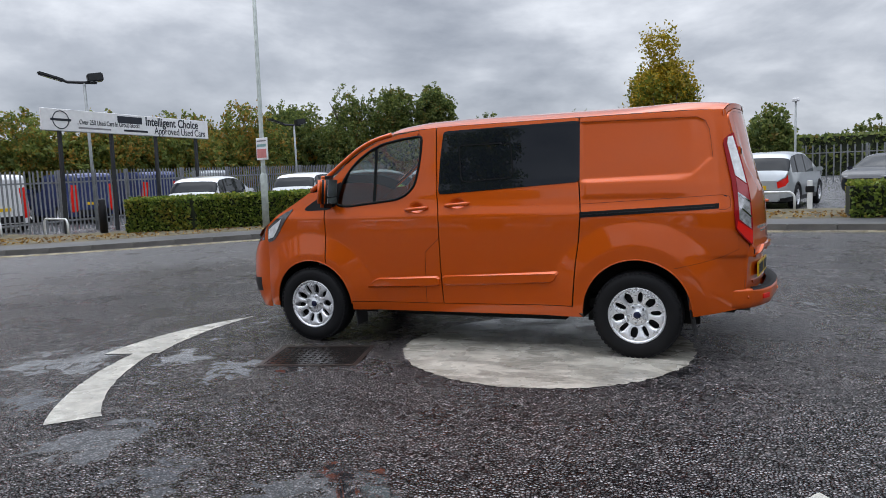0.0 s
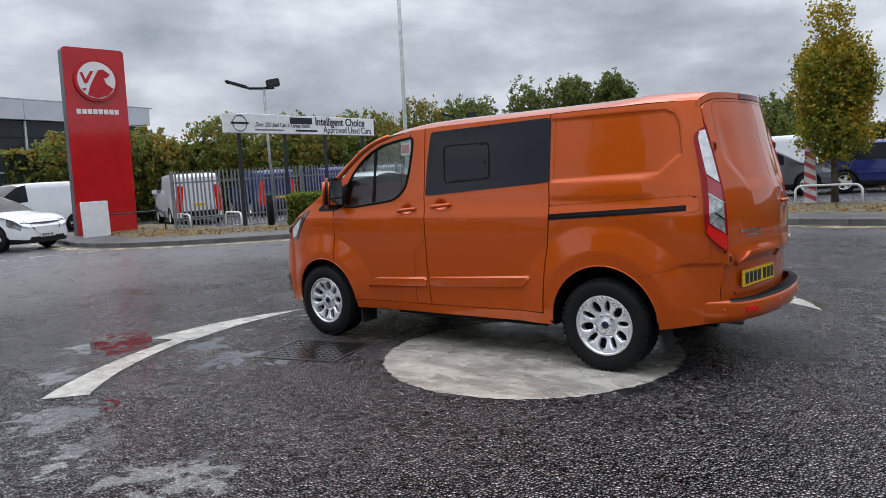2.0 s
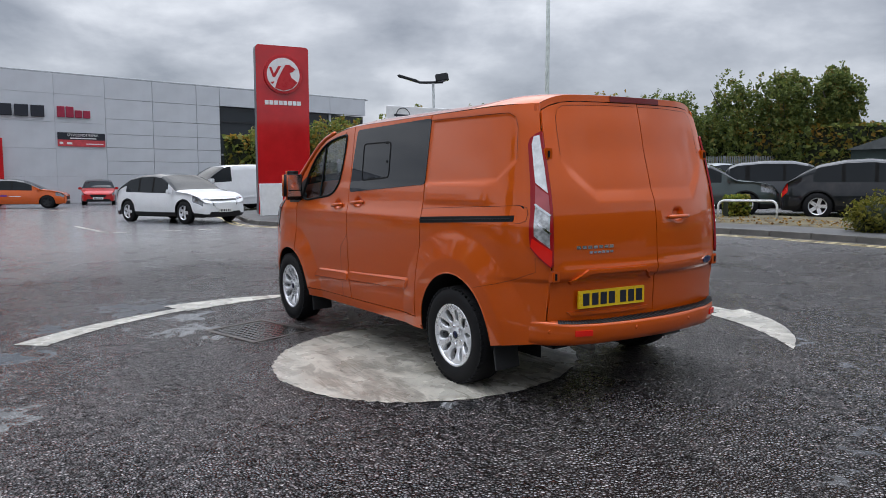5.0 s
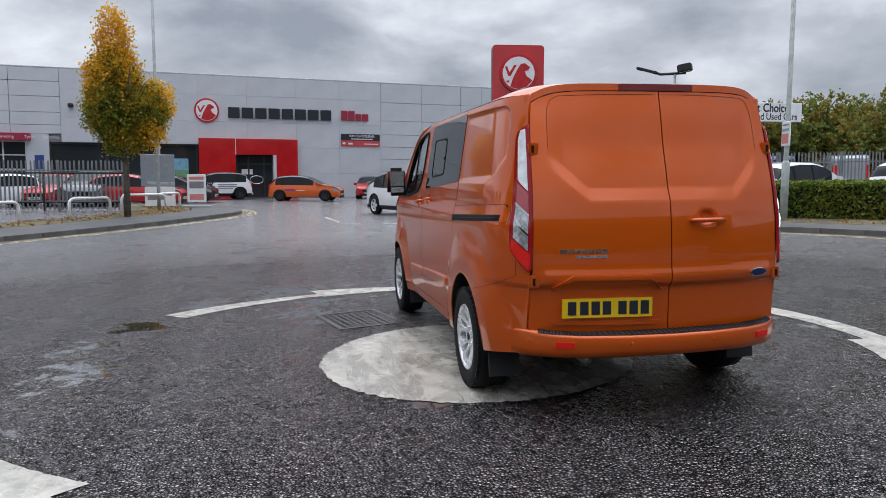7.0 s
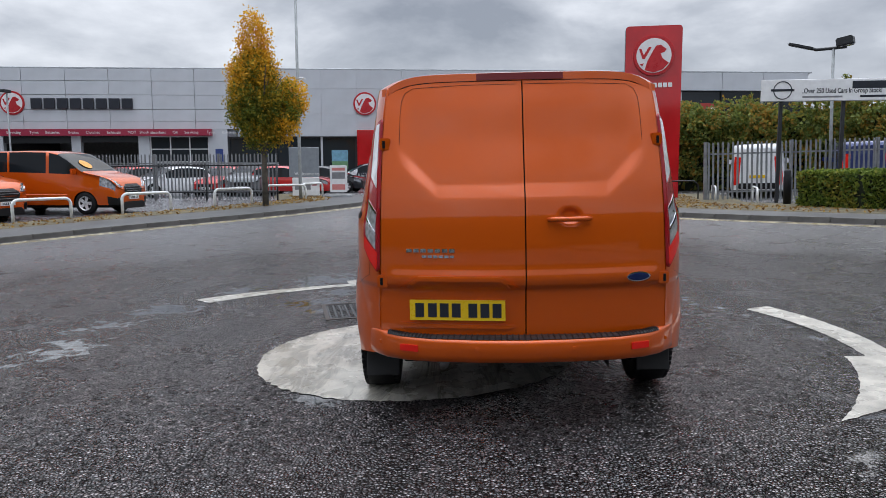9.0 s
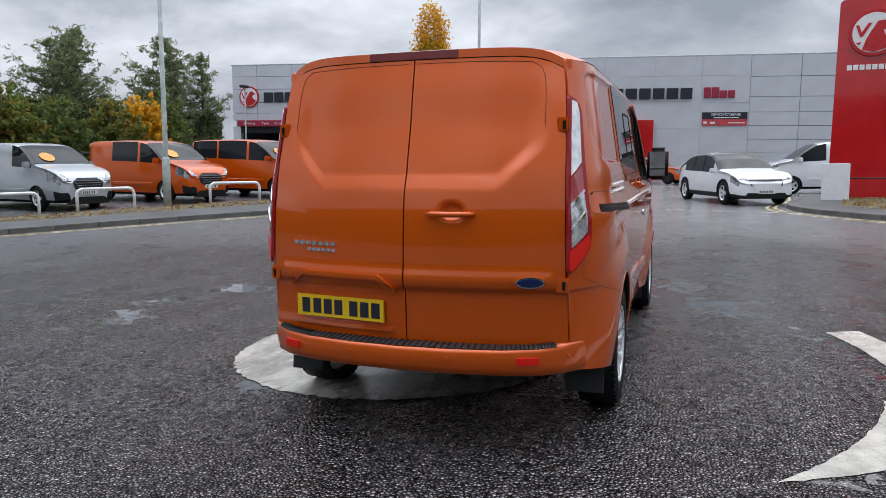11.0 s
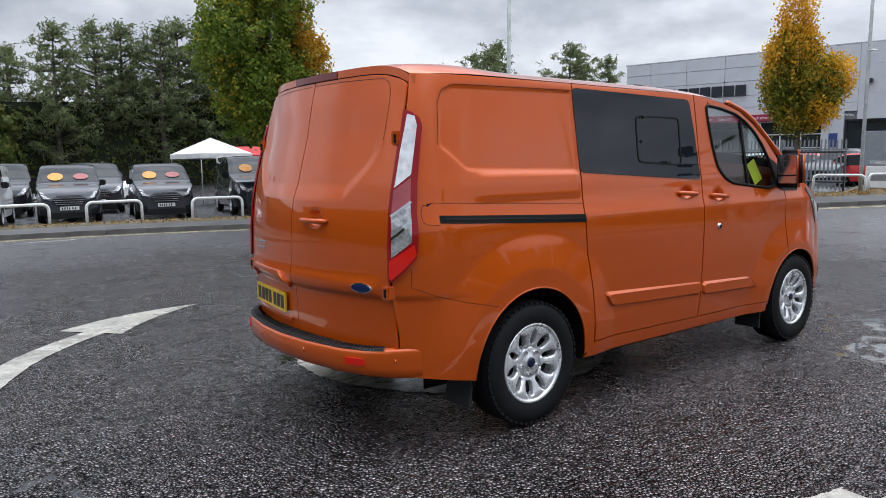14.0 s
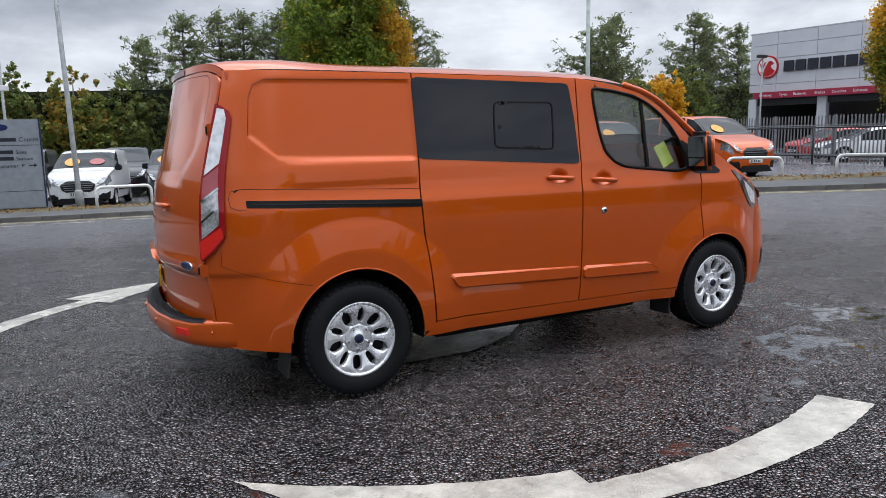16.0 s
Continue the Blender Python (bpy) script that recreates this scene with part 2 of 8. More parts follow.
    unit = k.n.new("ShaderNodeVectorMath")
    unit.operation = "NORMALIZE"
    k.l.new(add.outputs[0], unit.inputs[0])
    relief = k.mix(wet, k.mix(0.3, k.mix(zone, k.ramp(chip, (0.0, 1.0), (0.75, 0.0)), k.noise(120, 4)), k.noise(18, 4)), 0.7)
    shape = k.bump(relief, 1.0, 0.020, unit.outputs[0])
    # a thin film of water lies over the chippings
    k.set(normal=shape, coat=k.mix(zone, k.math("MULTIPLY", k.ramp(rim, (0.05, 0.0), (0.20, 1.0)), k.mix(clumps, 0.18, 1.0)), k.mix(closed, 0.45, 1.0)), coat_rough=0.10, coat_normal=shape)
    k.b.inputs["Coat IOR"].default_value = 1.70
    return k.m


def line_paint(name, color, wear=0.5, streak=False):
    k = Nodes(name)
    worn = k.ramp(k.math("ADD", k.noise(7, 7, 0.7), k.math("MULTIPLY", k.noise(90, 3), 0.25)), (0.40 + 0.2 * (1 - wear), 0.0), (0.78, 1.0))
    c = k.mix(k.ramp(k.noise(1.7, 6), (0.3, 0.0), (0.7, 1.0)), color, tuple(v * 0.72 for v in color))
    c = k.mix(k.math("MULTIPLY", worn, wear), c, (0.10, 0.095, 0.085))
    if streak:
        scuff = k.noise(1.6, 7, 0.7, vec=k.mapped((0.7, 3.2, 1)), distort=1.5)
        c = k.mix(k.ramp(scuff, (0.47, 0.0), (0.56, 0.75), (0.63, 0.1)), c, (0.13, 0.12, 0.10))
        c = k.mix(k.ramp(k.noise(3.5, 6, 0.6, distort=0.8), (0.56, 0.0), (0.72, 0.7)), c, (0.30, 0.27, 0.21))
    k.set(color=c, rough=k.ramp(k.noise(3, 5), (0.35, 0.14), (0.65, 0.42)), normal=k.bump(k.noise(110, 3), 0.35, 0.003))
    return k.m


def foliage(name, dark, light, tip=None, tip_at=0.62, rough=0.55):
    """Leaves: two greens by leaf and by branch, with turned leaves where tip is given; thin leaves let light through."""
    if name in MATS:
        return MATS[name]
    k = Nodes(name)
    geo = k.n.new("ShaderNodeNewGeometry")
    rnd = geo.outputs["Random Per Island"]
    broad = k.noise(0.9, 4)
    c = k.mix(k.ramp(k.mix(0.5, rnd, broad), (0.3, 0.0), (0.7, 1.0)), dark, light)
    if tip:
        c = k.mix(k.ramp(k.math("ADD", k.math("MULTIPLY", broad, 0.8), k.math("MULTIPLY", rnd, 0.25)), (tip_at - 0.06, 0.0), (tip_at + 0.05, 1.0)), c, tip)
    k.set(color=c, rough=rough, spec=0.25)
    tr = k.n.new("ShaderNodeBsdfTranslucent")
    k.l.new(c, tr.inputs[0])
    mx = k.n.new("ShaderNodeMixShader")
    mx.inputs[0].default_value = 0.46
    k.l.new(k.b.outputs[0], mx.inputs[1])
    k.l.new(tr.outputs[0], mx.inputs[2])
    k.l.new(mx.outputs[0], k.n["Material Output"].inputs[0])
    MATS[name] = k.m
    return k.m


M_ASPHALT = asphalt()
M_WHITE_LINE = line_paint("white_road_paint", (0.58, 0.55, 0.475), 0.6)
M_DISC = line_paint("scuffed_cream_road_paint", (0.575, 0.54, 0.465), 0.4, True)
M_YELLOW_LINE = line_paint("yellow_road_paint", (0.74, 0.60, 0.30), 0.45)
M_BLACK = simple("black_plastic", (0.009, 0.009, 0.010), 0.45, bump=0.1, grain=300)
M_RUBBER = simple("tyre_rubber", (0.009, 0.009, 0.010), 0.68, bump=0.15, grain=200)
M_SEAL = simple("black_rubber_seal", (0.01, 0.01, 0.01), 0.5)
for m_, s_ in ((M_BLACK, 0.28), (M_RUBBER, 0.22), (M_SEAL, 0.12)):
    m_.node_tree.nodes["Principled BSDF"].inputs["Specular IOR Level"].default_value = s_
M_ALLOY = simple("silver_alloy", (0.82, 0.83, 0.85), 0.30, 0.6, vary=0.08)
M_CHROME = simple("chrome", (0.75, 0.76, 0.78), 0.08, 1.0, vary=0.05)
M_STEEL = simple("galvanised_steel", (0.27, 0.28, 0.29), 0.5, 0.35, vary=0.25, scale=4)
M_POST = simple("grey_lamp_post_paint", (0.32, 0.34, 0.34), 0.5, 0.1, vary=0.2)
M_POST_GREEN = simple("pale_green_grey_post_paint", (0.42, 0.46, 0.43), 0.5, 0.0, vary=0.22)
M_WHITE_TUBE = simple("white_painted_tube", (0.78, 0.79, 0.78), 0.4, vary=0.14, scale=9)
M_DARKMETAL = simple("dark_grey_metal", (0.03, 0.032, 0.035), 0.45, 0.3)
M_PAVE = simple("pavement_tarmac", (0.075, 0.075, 0.076), 0.6, vary=0.4, scale=1.2, bump=0.5, grain=90)
M_KERB = simple("concrete_kerb", (0.125, 0.118, 0.108), 0.7, vary=0.35, scale=2.5, bump=0.4, grain=70)
M_VERGE = simple("leaf_strewn_verge_soil", (0.12, 0.10, 0.055), 0.9, vary=0.6, scale=3.5, bump=0.9, grain=30)
M_CLAD = simple("silver_grey_cladding", (0.58, 0.60, 0.63), 0.38, 0.15, vary=0.06, scale=0.8)
M_CLAD_EDGE = simple("cladding_joint", (0.30, 0.31, 0.33), 0.5)
M_RED_PANEL = simple("glossy_red_panel", (0.52, 0.012, 0.016), 0.12, 0.0, 0.6, vary=0.12, scale=1.5)
M_RED_SIGN = simple("red_sign_face", (0.50, 0.016, 0.022), 0.3, vary=0.08)
M_CRIMSON = simple("crimson_fascia", (0.33, 0.018, 0.05), 0.4, vary=0.1)
M_SIGN_WHITE = simple("white_sign_face", (0.80, 0.80, 0.80), 0.35, vary=0.06)
M_SIGN_DARK = simple("dark_sign_lettering", (0.015, 0.018, 0.028), 0.4)
M_SIGN_GREY = simple("grey_sign_face", (0.28, 0.31, 0.34), 0.35, 0.2, vary=0.1)
M_PLATE_Y = simple("yellow_number_plate", (0.78, 0.50, 0.012), 0.3, vary=0.05)
M_PLATE_W = simple("white_number_plate", (0.72, 0.72, 0.70), 0.3, vary=0.05)
M_LAMP_RED = glass_mat("red_lamp_lens", (0.72, 0.016, 0.010), 0.05, 0.0)
M_LAMP_DARKRED = glass_mat("deep_red_lamp_lens", (0.30, 0.010, 0.014), 0.04, 0.0)
M_LAMP_CLEAR = simple("clear_lamp_lens", (0.86, 0.87, 0.88), 0.12, 0.15, 1.0, vary=0.2, scale=25)
M_LAMP_GREY = simple("faceted_clear_lamp_lens", (0.62, 0.63, 0.64), 0.10, 0.5, 1.0, vary=0.45, scale=38)
M_LAMP_SMOKE = simple("smoked_lamp_lens", (0.12, 0.12, 0.125), 0.12, 0.4, 1.0, vary=0.5, scale=30)
M_TINT = glass_mat("dark_tinted_glass", (0.008, 0.010, 0.014), 0.005, 0.0)
M_TINT.node_tree.nodes["Principled BSDF"].inputs["IOR"].default_value = 1.48
M_CARGLASS = glass_mat("car_window_glass", (0.014, 0.017, 0.020), 0.02, 0.0)
M_CARGLASS.node_tree.nodes["Principled BSDF"].inputs["Specular IOR Level"].default_value = 0.28
M_CLEARGLASS = sheet_glass("clear_window_glass", (0.84, 0.90, 0.89))
M_SHOPGLASS = glass_mat("showroom_glass", (0.03, 0.035, 0.04), 0.02, 0.0)
M_BARK = simple("bark", (0.11, 0.095, 0.075), 0.85, vary=0.45, scale=5, bump=0.8, grain=35)
M_CABIN = simple("dark_cabin_trim", (0.11, 0.115, 0.12), 0.6)
M_SEAT = simple("grey_seat_cloth", (0.15, 0.155, 0.17), 0.9, vary=0.3, grain=200, bump=0.3)
M_BARS = simple("faded_print", (0.22, 0.22, 0.23), 0.5)
M_SALMON = simple("pale_red_notice_print", (0.62, 0.22, 0.20), 0.5, vary=0.1)

# ---- mesh helpers ----


def mesh_of(name, verts, faces, mat=None, smooth=False):
    me = bpy.data.meshes.new(name)
    me.from_pydata([tuple(v) for v in verts], [], faces)
    if mat:
        me.materials.append(mat)
    if smooth:
        me.polygons.foreach_set("use_smooth", [True] * len(me.polygons))
    me.update()
    return me


def bm_mesh(name, bm, mat=None, smooth=False):
    me = bpy.data.meshes.new(name)
    bm.to_mesh(me)
    bm.free()
    if mat:
        me.materials.append(mat)
    if smooth:
        me.polygons.foreach_set("use_smooth", [True] * len(me.polygons))
    return me


def part(name, data, parent, label="", m=None):
    """One mesh object under a thing or a part."""
    ob = new(name, data)
    ob.parent = parent
    if m is not None:
        ob.matrix_basis = m
    return tagged(ob, label) if label else ob


def thing(name, label, category, m, group="", kind="", data=None):
    ob = new(name, data)
    ob.matrix_basis = m
    return tagged(ob, label, category, group, kind)


def boxes(name, specs, mat, bevel=0.0, seg=1):
    """One mesh of bevelled boxes: (x0, y0, z0, x1, y1, z1) each."""
    bm = bmesh.new()
    for x0, y0, z0, x1, y1, z1 in specs:
        bmesh.ops.create_cube(bm, size=1.0, matrix=Matrix.Translation(((x0 + x1) / 2, (y0 + y1) / 2, (z0 + z1) / 2)) @ Matrix.Diagonal((abs(x1 - x0), abs(y1 - y0), abs(z1 - z0), 1)))
    if bevel:
        bmesh.ops.bevel(bm, geom=bm.edges[:], offset=bevel, segments=seg, affect="EDGES", clamp_overlap=True)
    return bm_mesh(name, bm, mat)


def tube(points, radius, sides=8, closed=False):
    """Verts and faces of a round bar along points; radius may be a list."""
    pts = [Vector(p) for p in points]
    n = len(pts)
    rad = radius if isinstance(radius, (list, tuple)) else [radius] * n
    verts, faces = [], []
    up = Vector((0, 0, 1))
    prev = None
    for i, p in enumerate(pts):
        a = pts[i - 1] if (i > 0 or closed) else p
        b = pts[(i + 1) % n] if (i < n - 1 or closed) else p
        d = (b - a).normalized()
        ref = prev if prev is not None else (up if abs(d.z) < 0.95 else Vector((1, 0, 0)))
        s = (ref - d * ref.dot(d)).normalized()
        prev = s
        q = d.cross(s)
        for k in range(sides):
            t = 2 * math.pi * k / sides
            verts.append(p + (s * math.cos(t) + q * math.sin(t)) * rad[i])
    rings = n if closed else n - 1
    for i in range(rings):
        j = (i + 1) % n
        for k in range(sides):
            k2 = (k + 1) % sides
            faces.append((i * sides + k, i * sides + k2, j * sides + k2, j * sides + k))
    if not closed:
        faces.append(tuple(range(sides - 1, -1, -1)))
        faces.append(tuple((n - 1) * sides + k for k in range(sides)))
    return verts, faces


def tube_mesh(name, points, radius, mat, sides=8, closed=False):
    v, f = tube(points, radius, sides, closed)
    return mesh_of(name, v, f, mat, True)


def join(lists):
    verts, faces = [], []
    for v, f in lists:
        o = len(verts)
        verts += list(v)
        faces += [tuple(i + o for i in fc) for fc in f]
    return verts, faces


def lathe(profile, sides=32, axis="y"):
    """Verts and faces of a turned shape: profile of (radius, along)."""
    verts, faces = [], []
    for r, a in profile:
        for k in range(sides):
            t = 2 * math.pi * k / sides
            c, s = r * math.cos(t), r * math.sin(t)
            verts.append((c, a, s) if axis == "y" else (c, s, a))
    for i in range(len(profile) - 1):
        for k in range(sides):
            k2 = (k + 1) % sides
            faces.append((i * sides + k, i * sides + k2, (i + 1) * sides + k2, (i + 1) * sides + k))
    return verts, faces


def prism(name, outline, depth, mat, bevel=0.0):
    """A flat outline in x, z given thickness along y (from 0 to depth)."""
    bm = bmesh.new()
    f = bm.faces.new([bm.verts.new((x, 0, z)) for x, z in outline])
    r = bmesh.ops.extrude_face_region(bm, geom=[f])
    bmesh.ops.translate(bm, verts=[v for v in r["geom"] if isinstance(v, bmesh.types.BMVert)], vec=(0, depth, 0))
    bmesh.ops.recalc_face_normals(bm, faces=bm.faces[:])
    if bevel:
        bmesh.ops.bevel(bm, geom=bm.edges[:], offset=bevel, segments=2, affect="EDGES", clamp_overlap=True)
    return bm_mesh(name, bm, mat)


def words(name, text, size, mat, depth=0.004, align="LEFT", bold=0.0):
    """Lettering as a mesh, in x (along) and z (up), facing -y."""
    cu = bpy.data.curves.new(name, "FONT")
    cu.body, cu.size, cu.extrude, cu.align_x = text, size, depth / 2, align
    cu.offset = bold * size
    tmp = bpy.data.objects.new(name, cu)
    scene.collection.objects.link(tmp)
    dg = bpy.context.evaluated_depsgraph_get()
    me = bpy.data.meshes.new_from_object(tmp.evaluated_get(dg))
    bpy.data.objects.remove(tmp)
    bpy.data.curves.remove(cu)
    me.transform(pose(0, 0, 0, 90))
    me.materials.clear()
    me.materials.append(mat)
    me.name = name
    return me


def lettering(name, text, size, mat, parent, m, depth=0.005, bold=0.0):
    """A line of lettering under a sign, word by word."""
    x = 0.0
    for w in text.split(" "):
        me = words(name, w, size, mat, depth, "LEFT", bold)
        part(name, me, parent, "", m @ Matrix.Translation((x, 0, 0)))
        x += max(v.co.x for v in me.vertices) + 0.30 * size


def disc_outline(r, n=40, cx=0.0, cz=0.0):
    return [(cx + r * math.cos(2 * math.pi * k / n), cz + r * math.sin(2 * math.pi * k / n)) for k in range(n)]

# ---- the orange panel van ----


def smooth_table(pairs, sigma, step=0.004):
    """A smoothed curve through (position, value) pairs, as a function."""
    xs, ys = [p[0] for p in pairs], [p[1] for p in pairs]
    grid = np.arange(xs[0] - 4 * sigma, xs[-1] + 4 * sigma, step)
    val = np.interp(grid, xs, ys)
    n = int(3 * sigma / step)
    ker = np.exp(-0.5 * (np.arange(-n, n + 1) * step / sigma) ** 2)
    ker /= ker.sum()
    val = np.convolve(np.pad(val, n, mode="edge"), ker, mode="valid")
    return lambda v: float(np.interp(v, grid, val))


HALF = smooth_table([(0.28, 0.915), (0.36, 0.932), (0.50, 0.948), (0.75, 0.957), (1.00, 0.960), (1.13, 0.957), (1.19, 0.938), (1.25, 0.925), (1.33, 0.914), (1.40, 0.900), (1.85, 0.832), (1.92, 0.815)], 0.011)
REAR_X = smooth_table([(0.4, -0.915), (0.9, -0.934), (1.15, -0.922), (1.35, -0.888), (1.55, -0.832), (1.75, -0.780), (1.90, -0.732)], 0.06)
EDGE_Y = smooth_table([(0.4, 0.800), (0.9, 0.785), (1.3, 0.774), (1.6, 0.764), (1.80, 0.748), (1.92, 0.722)], 0.05)
EAVE = smooth_table([(-0.9, 1.880), (-0.3, 1.892), (1.5, 1.885), (1.85, 1.872), (2.1, 1.845), (2.3, 1.795), (2.45, 1.725), (2.6, 1.615), (2.8, 1.462), (2.95, 1.352), (3.1, 1.262), (3.3, 1.155), (3.45, 1.06), (3.55, 0.995), (3.65, 0.93), (3.76, 0.85)], 0.03)
CROWN = smooth_table([(-0.9, 0.058), (-0.3, 0.085), (1.5, 0.09), (2.1, 0.10), (2.5, 0.125), (2.9, 0.105), (3.1, 0.09), (3.4, 0.07), (3.74, 0.0)], 0.06)
REAR_ARCH, FRONT_ARCH = (0.02, 0.355, 0.415), (2.93, 0.335, 0.405)


def blend(a, b, v):
    t = min(1.0, max(0.0, (v - a) / (b - a)))
    return t * t * (3 - 2 * t)


def ramp(a, b, v):
    return min(1.0, max(0.0, (v - a) / (b - a)))


def rear_face(y, z):
    """x of the rear doors."""
    a = abs(y)
    x = REAR_X(z) + 0.21 * y * y
    low = 1.262 + max(0.0, a - 0.46) * 0.95
    x += 0.017 * ramp(0, 0.080, z - low) * (1 - blend(0.56, 0.70, a)) * (1 - blend(1.55, 1.86, z))
    x += 0.024 * (1 - blend(0.30, 1.0, ((y + 0.25) / 0.060) ** 2 + ((z - 1.163) / 0.046) ** 2))
    x += 0.022 * blend(0.0, 0.020, 0.795 - z) - 0.012 * math.exp(-((z - 0.835) / 0.04) ** 2) * (1 - blend(0.70, 0.77, a))
    return x


def edge_x(z):
    return rear_face(EDGE_Y(z), z) + 0.012


HANDLE_CUPS = ((1.485, 1.222), (1.858, 1.193))
PANEL = [(-0.535, 1.53), (-0.51, 1.74), (-0.48, 1.805), (-0.42, 1.835), (0.448, 1.845), (0.448, 1.379), (-0.39, 1.402)]


def inside(poly, x, z):
    hit = False
    for (x0, z0), (x1, z1) in zip(poly, poly[1:] + poly[:1]):
        if (z0 > z) != (z1 > z) and x < (x1 - x0) * (z - z0) / (z1 - z0) + x0:
            hit = not hit
    return hit


def edge_dist(poly, x, z):
    best = 9.0
    for (x0, z0), (x1, z1) in zip(poly, poly[1:] + poly[:1]):
        dx, dz = x1 - x0, z1 - z0
        t = max(0.0, min(1.0, ((x - x0) * dx + (z - z0) * dz) / (dx * dx + dz * dz + 1e-12)))
        best = min(best, math.hypot(x - x0 - t * dx, z - z0 - t * dz))
    return best


def side_y(x, z):
    """Half width of the van's side."""
    y = HALF(z)
    ex = edge_x(z)
    d = max(0.0, min(1.0, 1 - (x - ex) / 0.50))
    y -= (HALF(z) - EDGE_Y(z) - 0.004) * d ** 2.9
    if x > 3.0:
        y -= 0.40 * ((x - 3.0) / 0.9) ** 2.3
    for (cx, cz, r), far in ((REAR_ARCH, 0.72), (FRONT_ARCH, 0.66)):
        q = math.hypot(x - cx, z - cz + 0.01)
        if q < far:
            y += 0.034 * (1 - ramp(far - 0.19, far, q)) * (1 - blend(1.0, 1.12, z))
    if x < 0.4545 and 1.2 < z < 1.88:
        dd = edge_dist(PANEL, x, z)
        if inside(PANEL, x, z):
            y -= 0.007 * ramp(0.0, 0.013, dd)
        y += 0.008 * blend(1.235, 1.27, z) * (1 - blend(1.365, 1.40, z)) * blend(-0.42, -0.25, x) * (1 - blend(0.40, 0.452, x))
    for cx, cz in HANDLE_CUPS:
        q = ((x - cx) / 0.066) ** 2 + ((z - cz - 0.006) / 0.040) ** 2
        if q < 1:
            y -= 0.024 * (1 - blend(0.30, 1.0, q))
    return y


def side_point(x, z, off=0.0):
    y = side_y(x, z)
    if off:
        e_ = 0.01
        nx, nz = -(side_y(x + e_, z) - side_y(x - e_, z)) / (2 * e_), -(side_y(x, z + e_) - side_y(x, z - e_)) / (2 * e_)
        k_ = off / math.sqrt(nx * nx + nz * nz + 1)
        return (x + nx * k_, y + k_, z + nz * k_)
    return (x, y, z)


def rear_point(y, z, off=0.0):
    return (rear_face(y, z) - off, y, z)


def clip_cell(poly, x0, z0, x1, z1):
    for axis, lim, sign in ((0, x0, 1), (0, x1, -1), (1, z0, 1), (1, z1, -1)):
        out = []
        for a, b in zip(poly, poly[1:] + poly[:1]):
            da, db = sign * (a[axis] - lim), sign * (b[axis] - lim)
            if da >= 0:
                out.append(a)
            if (da > 0 and db < 0) or (da < 0 and db > 0):
                t = da / (da - db)
                out.append((a[0] + (b[0] - a[0]) * t, a[1] + (b[1] - a[1]) * t))
        poly = out
        if len(poly) < 3:
            return []
    return poly


def skin(poly, where, res=0.03, off=0.0, lip=0.012, grid=None):
    """A curved panel: the outline is cut into small cells and laid on the surface, with a turned-in edge."""
    verts, faces, seen = [], [], {}
    if sum(a[0] * b[1] - b[0] * a[1] for a, b in zip(poly, poly[1:] + poly[:1])) < 0:
        poly = poly[::-1]

    def vid(p):
        k_ = (round(p[0], 5), round(p[1], 5))
        if k_ not in seen:
            seen[k_] = len(verts)
            verts.append(where(p[0], p[1], off))
        return seen[k_]
    xs, zs = [p[0] for p in poly], [p[1] for p in poly]
    i0, i1, j0, j1 = math.floor(min(xs) / res), math.ceil(max(xs) / res), math.floor(min(zs) / res), math.ceil(max(zs) / res)
    rim = set()
    for a, b in zip(poly, poly[1:] + poly[:1]):
        n = max(1, int(math.hypot(b[0] - a[0], b[1] - a[1]) / (res * 0.2)))
        for k_ in range(n + 1):
            x, z = a[0] + (b[0] - a[0]) * k_ / n, a[1] + (b[1] - a[1]) * k_ / n
            i, j = x / res, z / res
            for ii in {math.floor(i - 0.02), math.floor(i + 0.02)}:
                for jj in {math.floor(j - 0.02), math.floor(j + 0.02)}:
                    rim.add((ii, jj))
    for i in range(i0 - 1, i1 + 1):
        for j in range(j0 - 1, j1 + 1):
            x0, z0, x1, z1 = i * res, j * res, (i + 1) * res, (j + 1) * res
            if (i, j) in rim:
                c = clip_cell(poly, x0, z0, x1, z1)
            elif inside(poly, x0 + res / 2, z0 + res / 2):
                c = [(x0, z0), (x1, z0), (x1, z1), (x0, z1)]
            else:
                continue
            ids = []
            for p in c:
                q = vid(p)
                if not ids or ids[-1] != q:
                    ids.append(q)
            while len(ids) > 1 and ids[0] == ids[-1]:
                ids.pop()
            if len(ids) > 2 and len(set(ids)) == len(ids):
                faces.append(tuple(ids))
            elif len(set(ids)) > 2:
                u = list(dict.fromkeys(ids))
                faces.append(tuple(u))
    if lip:
        ring = []
        for a, b in zip(poly, poly[1:] + poly[:1]):
            n = max(1, int(math.hypot(b[0] - a[0], b[1] - a[1]) / res))
            ring += [(a[0] + (b[0] - a[0]) * k_ / n, a[1] + (b[1] - a[1]) * k_ / n) for k_ in range(n)]
        o = len(verts)
        for p in ring:
            verts.append(where(p[0], p[1], off))
        for p in ring:
            verts.append(where(p[0], p[1], off - lip))
        n = len(ring)
        for k_ in range(n):
            k2 = (k_ + 1) % n
            faces.append((o + k_, o + k2, o + n + k2, o + n + k_))
    return verts, faces


def strip(points, width):
    """The outline of a thin band along a line."""
    a, b = [], []
    for i, (x, z) in enumerate(points):
        x0, z0 = points[max(0, i - 1)]
        x1, z1 = points[min(len(points) - 1, i + 1)]
        n = math.hypot(x1 - x0, z1 - z0)
        nx, nz = -(z1 - z0) / n * width / 2, (x1 - x0) / n * width / 2
        a.append((x + nx, z + nz))
        b.append((x - nx, z - nz))
    return a + b[::-1]


